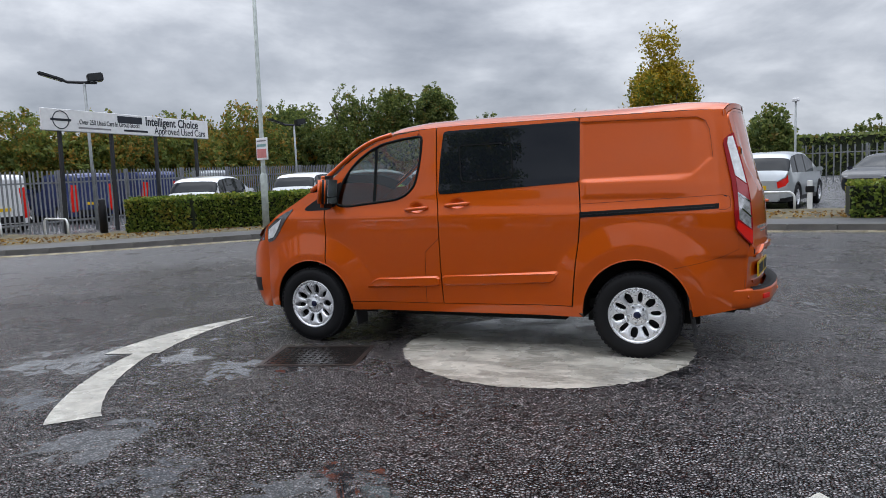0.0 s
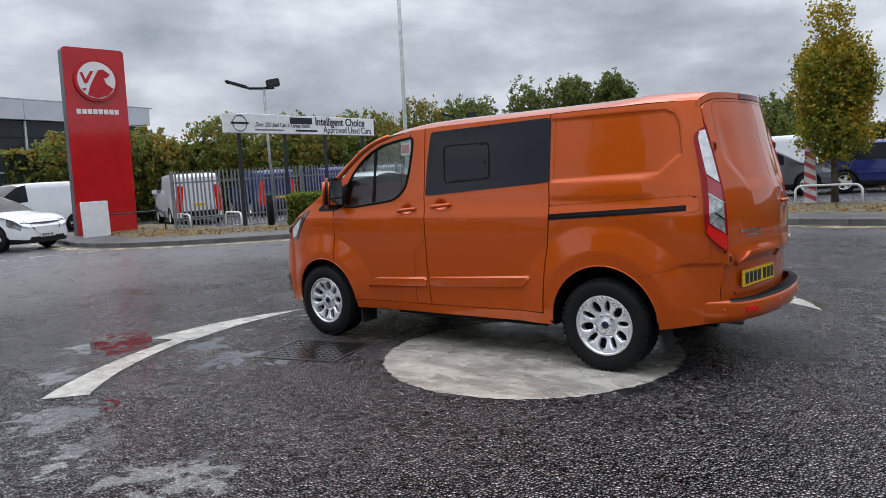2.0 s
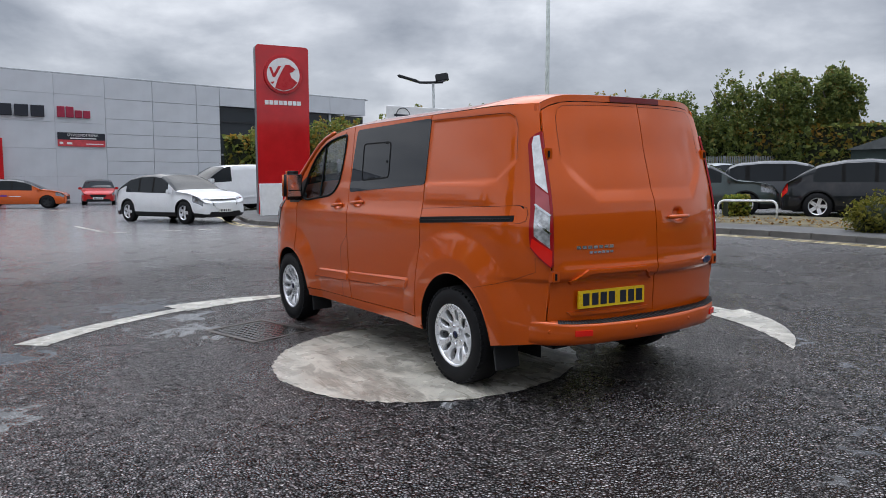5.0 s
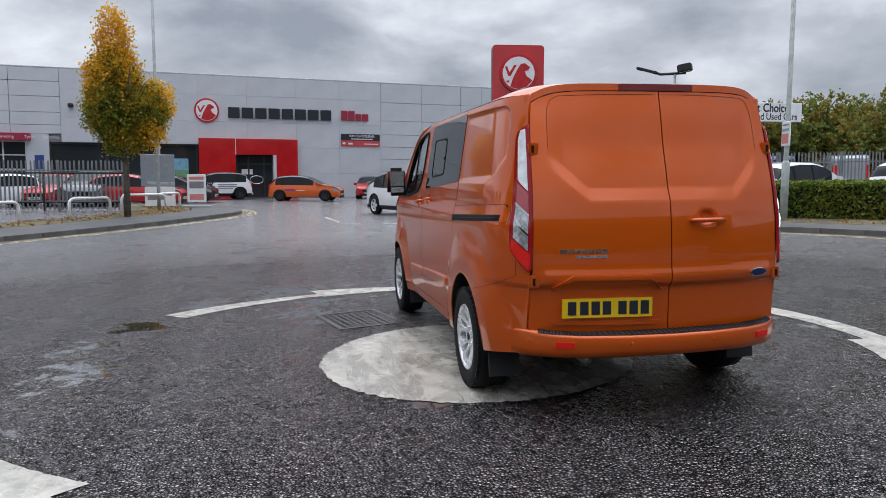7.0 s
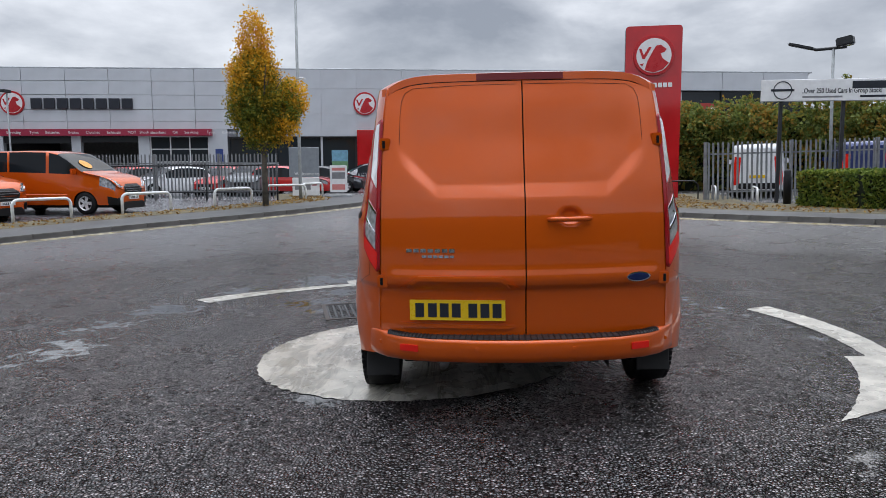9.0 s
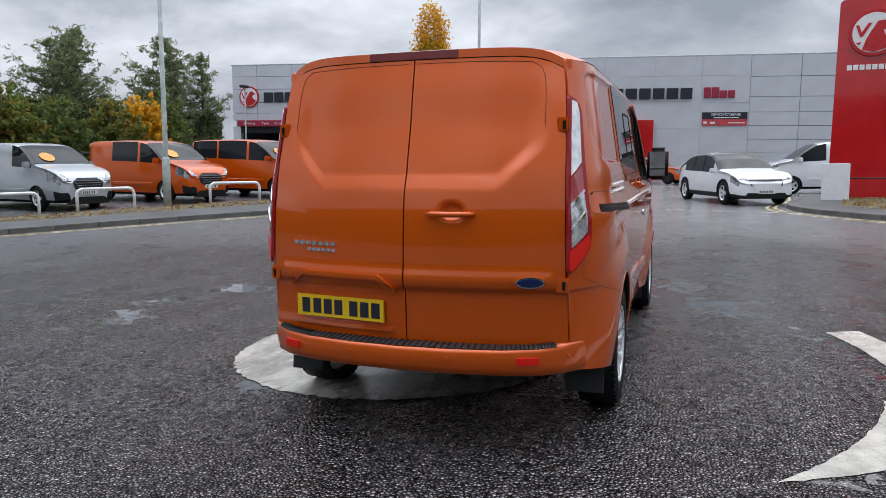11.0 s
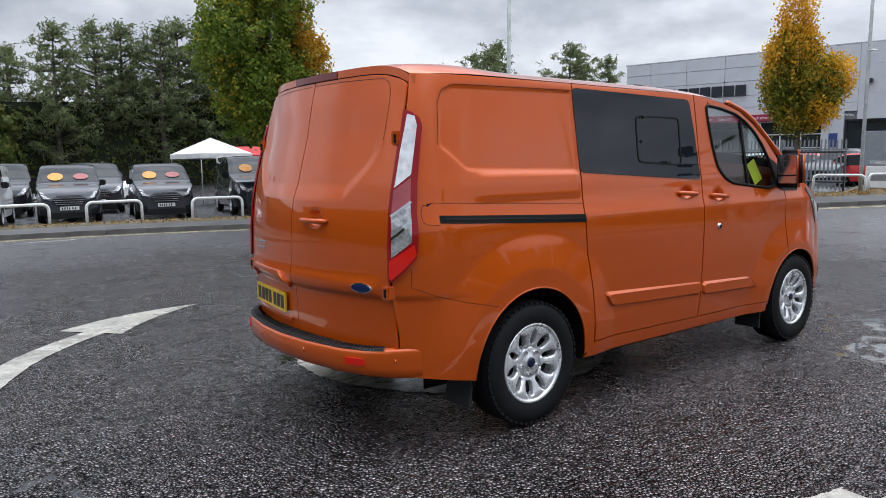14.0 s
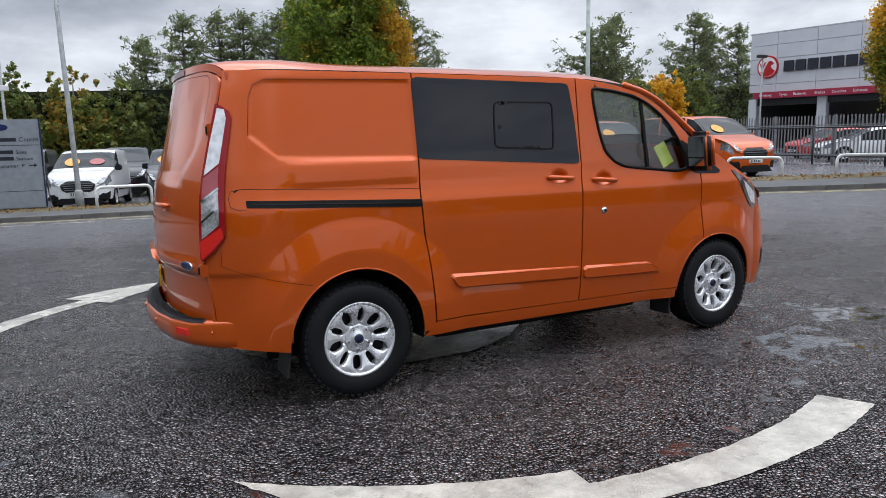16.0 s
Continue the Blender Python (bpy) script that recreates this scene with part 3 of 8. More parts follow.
def arc(cx, cz, r, a0, a1, n=18):
    return [(cx + r * math.cos(radians(a0 + (a1 - a0) * k / n)), cz + r * math.sin(radians(a0 + (a1 - a0) * k / n))) for k in range(n + 1)]


def flip(vf):
    return [(x, -y, z) for x, y, z in vf[0]], [f[::-1] for f in vf[1]]


M_ORANGE = paint("burnt_orange_metallic_paint", (0.58, 0.088, 0.003), 0.30, 0.34, 0.03)

W_SLIDE = [(0.455, 1.862), (1.622, 1.842), (1.648, 1.60), (1.660, 1.308), (0.452, 1.379)]
W_DOOR = [(1.822, 1.815), (2.007, 1.798), (2.20, 1.763), (2.32, 1.712), (2.43, 1.640), (2.525, 1.545), (2.60, 1.435), (2.642, 1.32), (2.655, 1.238), (2.535, 1.226), (2.263, 1.254), (2.057, 1.276), (1.96, 1.314), (1.888, 1.388), (1.852, 1.526), (1.830, 1.682)]
SEAM_S = [(0.462, 1.885), (0.457, 1.372), (0.442, 1.14), (0.457, 0.935), (0.485, 0.726), (0.515, 0.395)]
SEAM_B = [(1.690, 1.880), (1.672, 1.300), (1.655, 1.147), (1.646, 0.608), (1.636, 0.378)]
SEAM_F = [(2.776, 1.20), (2.764, 0.97), (2.764, 0.735)]


def shift(line, dx):
    return [(x + dx, z) for x, z in line]


def smooth_poly(poly, n=3):
    """Rounds an outline's corners a little."""
    for _ in range(n):
        out = []
        for a, b in zip(poly, poly[1:] + poly[:1]):
            L = math.hypot(b[0] - a[0], b[1] - a[1])
            t = min(0.25, 0.02 / max(L, 1e-6))
            out += [(a[0] + (b[0] - a[0]) * t, a[1] + (b[1] - a[1]) * t), (b[0] + (a[0] - b[0]) * t, b[1] + (a[1] - b[1]) * t)]
        poly = out
    return poly


def ring_poly(outer, hole):
    """An outline with a hole, joined by a slit."""
    k = min(range(len(outer)), key=lambda i: math.hypot(outer[i][0] - hole[0][0], outer[i][1] - hole[0][1]))
    outer = outer[k:] + outer[:k]

    def area(p):
        return sum(a[0] * b[1] - b[0] * a[1] for a, b in zip(p, p[1:] + p[:1]))
    h = hole if area(outer) * area(hole) < 0 else [hole[0]] + hole[:0:-1]
    return outer + [outer[0]] + h + [h[0]]


def make_wheel(parent, x, side, y, ang, m_rim):
    """A wheel with ten flat spokes; side is 1 for the van's left."""
    w = part("wheel", None, parent, m=Matrix.Translation((x, side * y, 0.343)) @ pose(0, 0, 0, 0, ang) @ Matrix.Diagonal((1, side, 1, 1)))
    prof = [(0.215, -0.10), (0.235, -0.108), (0.285, -0.112), (0.322, -0.100), (0.338, -0.080), (0.3435, -0.045), (0.3435, 0.045), (0.338, 0.080), (0.322, 0.100), (0.285, 0.112), (0.235, 0.108), (0.217, 0.098)]
    tv, tf = lathe(prof, 56)
    part("tyre", mesh_of("tyre", tv, tf, M_RUBBER, True), w)
    blocks = []
    for k in range(52):
        t = 2 * math.pi * k / 52
        for a in (-0.088, 0.088):
            c = Vector((0.3305 * math.cos(t), a, 0.3305 * math.sin(t)))
            u, r_ = Vector((-math.sin(t), 0, math.cos(t))), Vector((math.cos(t), 0, math.sin(t)))
            v = [c + u * su * 0.013 + r_ * sr * 0.007 + Vector((0, sa * 0.016, 0)) for su in (-1, 1) for sr in (-1, 1) for sa in (-1, 1)]
            blocks.append((v, [(0, 1, 3, 2), (4, 6, 7, 5), (0, 4, 5, 1), (2, 3, 7, 6), (0, 2, 6, 4), (1, 5, 7, 3)]))
    tagged(part("tyre_tread", mesh_of("tyre_tread", *join(blocks), M_RUBBER), w), kind="stuff")
    lip_ = lathe([(0.218, 0.090), (0.222, 0.100), (0.216, 0.106), (0.205, 0.100), (0.199, 0.082), (0.195, 0.03), (0.197, -0.08)], 56)
    part("rim", mesh_of("rim", *lip_, m_rim, True), w)
    part("brake_drum", mesh_of("brake_drum", *lathe([(0.0, 0.015), (0.197, 0.010), (0.197, -0.05)], 32), M_BLACK), w)
    # ten spokes between wide and narrow rounded slots
    radii = [0.084, 0.0985, 0.101, 0.106, 0.114, 0.125, 0.140, 0.155, 0.167, 0.175, 0.1805, 0.1830, 0.196, 0.208]
    for k in range(10):
        rows = []
        for r_ in radii:
            bow = max(0.0, 1 - abs((r_ - 0.141) / 0.0425) ** 2.6) ** (1 / 2.6)
            wide, slim = (0.0255 + 0.06 * (r_ - 0.10)) * bow / r_, (0.017 + 0.045 * (r_ - 0.10)) * bow / r_
            c0 = 2 * math.pi * k / 10
            a0, a1 = (c0 + wide, c0 + math.pi / 5 - slim) if k % 2 == 0 else (c0 + slim, c0 + math.pi / 5 - wide)
            top = 0.066 + 0.030 * ramp(0.084, 0.17, r_) - 0.006 * ramp(0.19, 0.208, r_)
            row = []
            for f_, dz in ((0, -0.035), (0, -0.006), (0.16, 0.0), (0.5, 0.003), (0.84, 0.0), (1, -0.006), (1, -0.035)):
                a_ = a0 + (a1 - a0) * f_
                row.append(Vector((r_ * math.cos(a_), top + dz, r_ * math.sin(a_))))
            rows.append(row)
        v = [p for r2 in rows for p in r2]
        f = [(i * 7 + j, i * 7 + j + 1, (i + 1) * 7 + j + 1, (i + 1) * 7 + j) for i in range(len(radii) - 1) for j in range(6)]
        part("spoke", mesh_of("spoke", v, f, m_rim), w)
    part("hub", mesh_of("hub", *lathe([(0.0, 0.078), (0.032, 0.078), (0.038, 0.070), (0.070, 0.066), (0.086, 0.066), (0.088, 0.035)], 40), m_rim, True), w)
    part("hub_cap", mesh_of("hub_cap", *lathe([(0.0, 0.0875), (0.022, 0.087), (0.0275, 0.083), (0.0285, 0.075)], 24), simple("hub_cap_blue", (0.01, 0.015, 0.05), 0.25), True), w)
    for k in range(5):
        t = 2 * math.pi * k / 5
        part("wheel_nut", mesh_of("wheel_nut", *lathe([(0.0, 0.080), (0.009, 0.079), (0.0115, 0.074), (0.0115, 0.050)], 6), M_CHROME), w, m=Matrix.Translation((0.066 * math.cos(t), 0, 0.066 * math.sin(t))))
    return w


def hero_van():
    van = thing("panel_van", "burnt orange panel van parked across a painted mini roundabout", "van", stand(0, 0, 0) @ pose(0, -0.03, 0))
    B = pose(0, 0, 0, 0.55)

    def add(name, vf, mat, label="", both=False, parent=None, smooth=True, m=None):
        ob = part(name, mesh_of(name, *vf, mat, smooth), parent or van, label, m if m is not None else (B if parent is None else None))
        if both:
            part(name, mesh_of(name, *flip(vf), mat, smooth), parent or van, label, m if m is not None else (B if parent is None else None))
        return ob

    # outlines of the side panels
    zr = [0.42, 0.6, 0.8, 1.0, 1.2, 1.4, 1.6, 1.75, 1.885]
    ra, fa = REAR_ARCH, FRONT_ARCH
    quarter = [(edge_x(z), z) for z in zr] + shift(SEAM_S, -0.005) + [(0.515, 0.335), (ra[0] + ra[2], 0.335)] + arc(*ra, 0, 180, 30) + [(ra[0] - ra[2], 0.335), (-0.47, 0.35), (-0.70, 0.385)]
    slide = shift(SEAM_S, 0.005)[::-1] + shift(SEAM_B, -0.005)
    door = shift(SEAM_B, 0.005)[::-1] + [(1.85, 1.865), (2.05, 1.835), (2.25, 1.785), (2.42, 1.70), (2.58, 1.585), (2.72, 1.455), (2.79, 1.37), (2.78, 1.24)] + shift(SEAM_F, -0.005) + [p for p in arc(*fa, 114, 178, 12)] + [(2.522, 0.372)]
    fender = shift(SEAM_F, 0.005)[::-1] + [(2.785, 1.24), (2.80, 1.37), (2.95, 1.352), (3.1, 1.262), (3.3, 1.155), (3.44, 1.066), (3.45, 0.95), (3.45, 0.7), (3.45, 0.45), (3.44, 0.30), (fa[0] + fa[2], 0.30)] + [p for p in arc(*fa, 0, 114, 20)]
    sill = [(ra[0] + ra[2] + 0.003, 0.305), (0.52, 0.388), (1.636, 0.372), (2.518, 0.366), (2.518, 0.295)]
    S = side_point
    add("rear_quarter_panel", skin(quarter, S, 0.013), M_ORANGE, both=True)
    W1 = smooth_poly(W_SLIDE, 2)
    sd = skin(slide, S, 0.014)
    slides = [part("sliding_door", mesh_of("sliding_door", *v, M_ORANGE, True), van, "", B) for v in (sd, flip(sd))]
    W2 = smooth_poly(W_DOOR, 2)
    fd = skin(ring_poly(door, W2), S, 0.016)
    doors = [part("front_door", mesh_of("front_door", *v, M_ORANGE, True), van, "", B) for v in (fd, flip(fd))]
    add("front_wing", skin(fender, S, 0.016), M_ORANGE, both=True)
    add("sill", skin(sill, S, 0.03), M_ORANGE, both=True)
    # dark inner shell behind the gaps
    inner = [(edge_x(z) + 0.03, z) for z in zr] + [(1.7, 1.865), (1.7, 0.36), (0.5, 0.36), (ra[0] + ra[2] + 0.02, 0.36)] + arc(ra[0], ra[1], ra[2] + 0.02, 0, 180, 20) + [(-0.45, 0.38)]
    add("inner_shell", skin(inner, lambda x, z, o=0: S(x, z, -0.022), 0.05, lip=0), M_SEAL, both=True)
    inner2 = [(1.69, 0.36), (1.69, 1.24), (2.74, 1.19), (2.74, 0.77)] + arc(fa[0], fa[1], fa[2] + 0.02, 118, 176, 10)
    add("door_liner", skin(inner2, lambda x, z, o=0: S(x, z, -0.03), 0.05, lip=0), M_CABIN, both=True)
    # arch lips and wheel wells
    for a_, r_ in ((ra, 1), (fa, 0)):
        pts = arc(a_[0], a_[1], a_[2], -8, 188, 26)
        v = [S(x, max(z, 0.28), -0.002) for x, z in pts] + [(x, 0.55, z) for x, z in pts]
        n = len(pts)
        well = (v, [(i, i + 1, n + i + 1, n + i) for i in range(n - 1)])
        add("wheel_arch_liner", well, M_BLACK, both=True)
        v2, f2 = tube([S(x, max(z, 0.30), -0.003) for x, z in arc(a_[0], a_[1], a_[2] + 0.001, 2, 178, 40)], 0.006, 6)
        add("arch_lip", (v2, f2), M_ORANGE, both=True)
        wall = ([(a_[0] - 0.45, 0.552, 0.2), (a_[0] + 0.45, 0.552, 0.2), (a_[0] + 0.45, 0.552, 0.85), (a_[0] - 0.45, 0.552, 0.85)], [(0, 1, 2, 3)])
        add("arch_wall", wall, M_SEAL, both=True)
    # side glass
    inner_w = smooth_poly([(1.02, 1.715), (1.475, 1.715), (1.452, 1.408), (1.000, 1.432)], 3)
    for dr, fl in ((slides[0], False), (slides[1], True)):
        g = skin(W1, S, 0.02, 0.004, 0.006)
        add("side_window", flip(g) if fl else g, M_TINT, "dark tinted glass", parent=dr)
        r_ = skin(strip(inner_w + inner_w[:1], 0.010), S, 0.02, 0.0075, 0.003)
        add("window_vent_frame", flip(r_) if fl else r_, M_SEAL, parent=dr)
        cat = skin(disc_outline(0.011, 12, 1.05, 1.56), S, 0.03, 0.009, 0.004)
        add("vent_catch", flip(cat) if fl else cat, M_BLACK, parent=dr)
    for dr, fl in ((doors[0], False), (doors[1], True)):
        g = skin(W2, S, 0.05, -0.010, 0)
        ob = add("door_glass", flip(g) if fl else g, M_CLEARGLASS, "clear glass", parent=dr)
        ob.visible_shadow = False
        fr = tube([S(x, z, 0.0) for x, z in W2], 0.0115, 6, True)
        add("window_seal", flip(fr) if fl else fr, M_SEAL, parent=dr)
        dv = skin(strip([(2.262, 1.735), (2.272, 1.25)], 0.024), S, 0.03, 0.0, 0.01)
        add("quarter_light_bar", flip(dv) if fl else dv, M_SEAL, parent=dr)
        sail = skin(smooth_poly([(2.648, 1.245), (2.625, 1.37), (2.60, 1.455), (2.72, 1.40), (2.80, 1.335), (2.99, 1.215), (2.97, 1.192), (2.73, 1.20)], 1), S, 0.03, 0.003, 0.01)
        add("mirror_sail_panel", flip(sail) if fl else sail, M_BLACK, parent=dr)
    # mouldings, rails, handles
    mould_s = smooth_poly([(0.615, 0.672), (1.638, 0.618), (1.634, 0.528), (0.672, 0.578)], 1)
    mould_f = smooth_poly([(1.662, 0.617), (2.262, 0.588), (2.372, 0.497), (1.656, 0.527)], 1)

    def mould(poly):
        cx, cz = sum(p[0] for p in poly) / len(poly), sum(p[1] for p in poly) / len(poly)
        small = [(cx + (x - cx) * 0.975, cz + (z - cz) * 0.72) for x, z in poly]
        top_ = skin(small, S, 0.03, 0.017, 0)
        n = len(poly)
        ringv = [S(x, z, 0.0) for x, z in poly] + [S(x, z, 0.017) for x, z in small]
        return join([top_, (ringv, [(i, (i + 1) % n, n + (i + 1) % n, n + i) for i in range(n)])])
    for dr, poly, fl in ((slides[0], mould_s, 0), (slides[1], mould_s, 1), (doors[0], mould_f, 0), (doors[1], mould_f, 1)):
        v = mould(poly)
        add("rubbing_moulding", flip(v) if fl else v, M_ORANGE, parent=dr, smooth=False)
    add("slide_rail", skin([(-0.578, 1.188), (-0.578, 1.150), (0.448, 1.098), (0.448, 1.142)], S, 0.03, 0.003, 0.01), M_SEAL, "black sliding door rail", both=True)
    add("slide_rail_guide", skin([(-0.55, 1.172), (-0.55, 1.166), (0.445, 1.118), (0.445, 1.124)], S, 0.03, 0.006, 0.01), M_BLACK, both=True)
    seams = [[(0.45, 1.204), (-0.60, 1.250), (-0.648, 1.238), (-0.66, 1.20), (-0.655, 1.155), (-0.62, 1.14), (-0.58, 1.142)],
             [(-0.715, 0.93), (-0.716, 0.84), (-0.60, 0.79), (-0.46, 0.75), (-0.26, 0.705)],
             # edge of the pressed side panel, drawn as a dark line
             PANEL[0:5]]
    for ln in seams:
        add("panel_seam", skin(strip(ln[:4] + [(0.452, 1.846)] if ln is seams[2] else ln, 0.0022), S, 0.03, 0.0012, 0), M_SEAL, both=True)
    flap = [(1.648, 0.945), (1.785, 0.82), (1.79, 0.60), (1.795, 0.38)]
    part("fuel_flap_seam", mesh_of("fuel_flap_seam", *skin(strip(flap, 0.0035), S, 0.03, 0.0012, 0), M_SEAL), doors[0])
    lk = lathe([(0.0, 0.012), (0.016, 0.012), (0.021, 0.006), (0.024, 0.0)], 20)
    part("lock_barrel", mesh_of("lock_barrel", *flip(lk), M_CHROME, True), doors[1], "chrome", Matrix.Translation((1.838, -side_y(1.838, 0.985), 0.985)))
    part("lock_core", mesh_of("lock_core", *flip(lathe([(0.0, 0.014), (0.012, 0.014), (0.012, 0.0)], 14)), M_SEAL), doors[1], "", Matrix.Translation((1.838, -side_y(1.838, 0.985), 0.985)))

    def grip(x0, x1, z0, z1, dr, fl):
        n = 9
        pts = []
        for k in range(n):
            t = k / (n - 1)
            x, z = x0 + (x1 - x0) * t, z0 + (z1 - z0) * t
            base = S(x, z)
            pts.append((base[0], HALF(z) + 0.006 + 0.022 * math.sin(math.pi * t) ** 0.5, z))
        v = tube(pts, [0.008] + [0.0125] * (n - 2) + [0.008], 10)
        v = ([Vector((p[0], p[1], (p[2] - (z0 + z1) / 2) * 1.25 + (z0 + z1) / 2)) for p in v[0]], v[1])
        add("door_handle", flip(v) if fl else v, M_ORANGE, parent=dr)
    for i, fl in ((0, 0), (1, 1)):
        grip(1.375, 1.595, 1.228, 1.216, slides[i], fl)
        grip(1.75, 1.966, 1.200, 1.186, doors[i], fl)
    # roof, windscreen, bonnet, nose
    def top_z(x, y, ye):
        p_ = 3.4 - 1.2 * blend(1.9, 2.5, x) + 5.0 * (1 - blend(-0.7, 0.2, x))
        return EAVE(x) + CROWN(x) * max(0.0, 1 - abs(y / ye) ** p_)

    def top_patch(xa, xb, nx, ny, lift=0.0, inset=1.0):
        v, f = [], []
        for i in range(nx + 1):
            for j in range(ny + 1):
                w_ = -1 + 2 * j / ny
                w_ = math.copysign(1 - (1 - abs(w_)) ** 1.6, w_)
                x0 = xa(w_) if callable(xa) else xa
                x = x0 + (xb - x0) * (i / nx)
                ye = side_y(min(x, 3.45), EAVE(x)) if x <= 3.45 else side_y(3.45, 1.06) * max(0.0, 1 - ((x - 3.45) / 0.29) ** 2.4) ** (1 / 2.4)
                y = w_ * ye * inset
                z = top_z(x, y, max(ye, 0.01)) + lift
                if callable(xa):
                    z -= 0.010 * math.exp(-(x - x0) / 0.05)
                v.append((x, y, z))
        for i in range(nx):
            for j in range(ny):
                a = i * (ny + 1) + j
                f.append((a, a + ny + 1, a + ny + 2, a + 1))
        return v, f
    add("roof", top_patch(lambda w_: -0.738 + 0.135 * abs(w_) ** 2.2, 2.12, 90, 36), M_ORANGE)
    add("windscreen", top_patch(2.14, 2.93, 24, 24, -0.004, 0.93), M_CLEARGLASS, "curved clear windscreen").visible_shadow = False
    sv, sf = top_patch(2.12, 2.97, 24, 30, -0.012)
    sf = [f_ for k, f_ in enumerate(sf) if not (2 <= k // 30 <= 20 and 3 <= k % 30 <= 26)]
    add("windscreen_surround", (sv, sf), M_SEAL)
    for sgn in (1, -1):
        pts = [(x, sgn * side_y(x, EAVE(x)) * 0.985, EAVE(x) + 0.004) for x in np.linspace(2.12, 2.93, 18)]
        part("windscreen_pillar", mesh_of("windscreen_pillar", *tube(pts, 0.021, 8), M_ORANGE, True), van, "", B)
    add("bonnet", top_patch(2.95, 3.739, 24, 24), M_ORANGE)
    nose_x = smooth_table([(0.28, 3.80), (0.40, 3.89), (0.55, 3.93), (0.75, 3.92), (0.86, 3.86), (0.93, 3.77), (1.0, 3.65), (1.07, 3.51)], 0.025)
    v, f = [], []
    zs = list(np.linspace(0.28, 1.066, 20))
    for z in zs:
        y0 = side_y(3.45, z)
        for k in range(41):
            ph = math.pi / 2 * (-1 + k / 20)
            c, s_ = math.cos(ph), math.sin(ph)
            v.append((3.45 + (nose_x(z) - 3.45) * abs(c), math.copysign(y0 * abs(s_) ** 0.92, s_), z))
    f = [(i * 41 + k, i * 41 + k + 1, (i + 1) * 41 + k + 1, (i + 1) * 41 + k) for i in range(19) for k in range(40)]
    add("front_bumper", (v, f), M_ORANGE)

    def nose_point(y, z, off=0.0):
        y0 = side_y(3.45, z)
        s_ = min(1, abs(y) / y0) ** (1 / 0.92)
        return (3.45 + (nose_x(z) - 3.45) * max(0.0, 1 - s_ * s_) ** 0.5 + off, y, z)
    add("grille", skin([(-0.5, 0.72), (0.5, 0.72), (0.56, 0.92), (-0.56, 0.92)], nose_point, 0.04, 0.006), M_BLACK)
    add("lower_grille", skin([(-0.55, 0.36), (0.55, 0.36), (0.5, 0.56), (-0.5, 0.56)], nose_point, 0.04, 0.006), M_BLACK)
    hl = smooth_poly([(3.10, 1.222), (3.24, 1.158), (3.36, 1.090), (3.44, 1.035), (3.448, 0.95), (3.445, 0.90), (3.36, 0.915), (3.29, 0.985), (3.20, 1.105)], 1)
    add("headlamp", skin(hl, S, 0.02, 0.006, 0.01), M_LAMP_SMOKE, "clear headlamp with dark inner", both=True)
    add("headlamp_reflector", skin([(3.24, 1.125), (3.42, 1.020), (3.435, 0.93), (3.36, 0.95), (3.30, 1.02)], S, 0.02, 0.009, 0.004), M_LAMP_CLEAR, both=True)
    add("headlamp_nose", skin([(0.60, 0.93), (0.80, 0.90), (0.87, 0.92), (0.86, 1.045), (0.62, 1.02)], nose_point, 0.03, 0.008), M_LAMP_SMOKE, both=True)
    add("fog_lamp_surround", skin([(0.70, 0.40), (0.86, 0.43), (0.86, 0.56), (0.68, 0.54)], nose_point, 0.03, 0.006), M_BLACK, both=True)
    # mirrors
    for sgn in (1, -1):
        bm = bmesh.new()
        bmesh.ops.create_cube(bm, size=1.0, matrix=Matrix.Translation((2.672, sgn * 1.025, 1.365)) @ pose(0, 0, 0, 0, -6, sgn * -8) @ Matrix.Diagonal((0.075, 0.18, 0.285, 1)))
        bmesh.ops.bevel(bm, geom=bm.edges[:], offset=0.036, segments=4, affect="EDGES")
        mm = part("door_mirror", bm_mesh("door_mirror", bm, M_BLACK, True), van, "black door mirror with an orange cap", B)
        bm = bmesh.new()
        bmesh.ops.create_cube(bm, size=1.0, matrix=Matrix.Translation((2.704, sgn * 1.026, 1.367)) @ pose(0, 0, 0, 0, -6, sgn * -8) @ Matrix.Diagonal((0.085, 0.183, 0.280, 1)))
        bmesh.ops.bevel(bm, geom=bm.edges[:], offset=0.036, segments=4, affect="EDGES")
        part("mirror_cap", bm_mesh("mirror_cap", bm, M_ORANGE, True), mm)
        gl = boxes("mirror_glass", [(-0.003, -0.066, -0.040, 0.003, 0.066, 0.105), (-0.003, -0.066, -0.105, 0.003, 0.066, -0.050)], M_CHROME, 0.0028, 2)
        part("mirror_glass", gl, mm, "", Matrix.Translation((2.632, sgn * 1.024, 1.362)) @ pose(0, 0, 0, 0, -6, sgn * -8))
        part("mirror_arm", mesh_of("mirror_arm", *tube([(2.74, sgn * 0.88, 1.25), (2.73, sgn * 0.94, 1.262), (2.71, sgn * 1.0, 1.285)], [0.05, 0.04, 0.04], 10), M_BLACK, True), mm)
    # the roof's rear lip, over the doors
    def lip_x(y):
        return -0.738 + 0.135 * min(1.0, abs(y) / 0.765) ** 2.2

    def lip_z(y):
        x = lip_x(y)
        return top_z(x, y, side_y(x, EAVE(x))) - 0.010

    def lip_strip(ys, off, drops):
        rows_ = [[(lip_x(y) - off - 0.10 * max(0.0, -d_), y, lip_z(y) + d_) for d_ in drops] for y in ys]
        n_ = len(drops)
        return [p for r_ in rows_ for p in r_], [(i * n_ + j, i * n_ + j + 1, (i + 1) * n_ + j + 1, (i + 1) * n_ + j) for i in range(len(ys) - 1) for j in range(n_ - 1)]
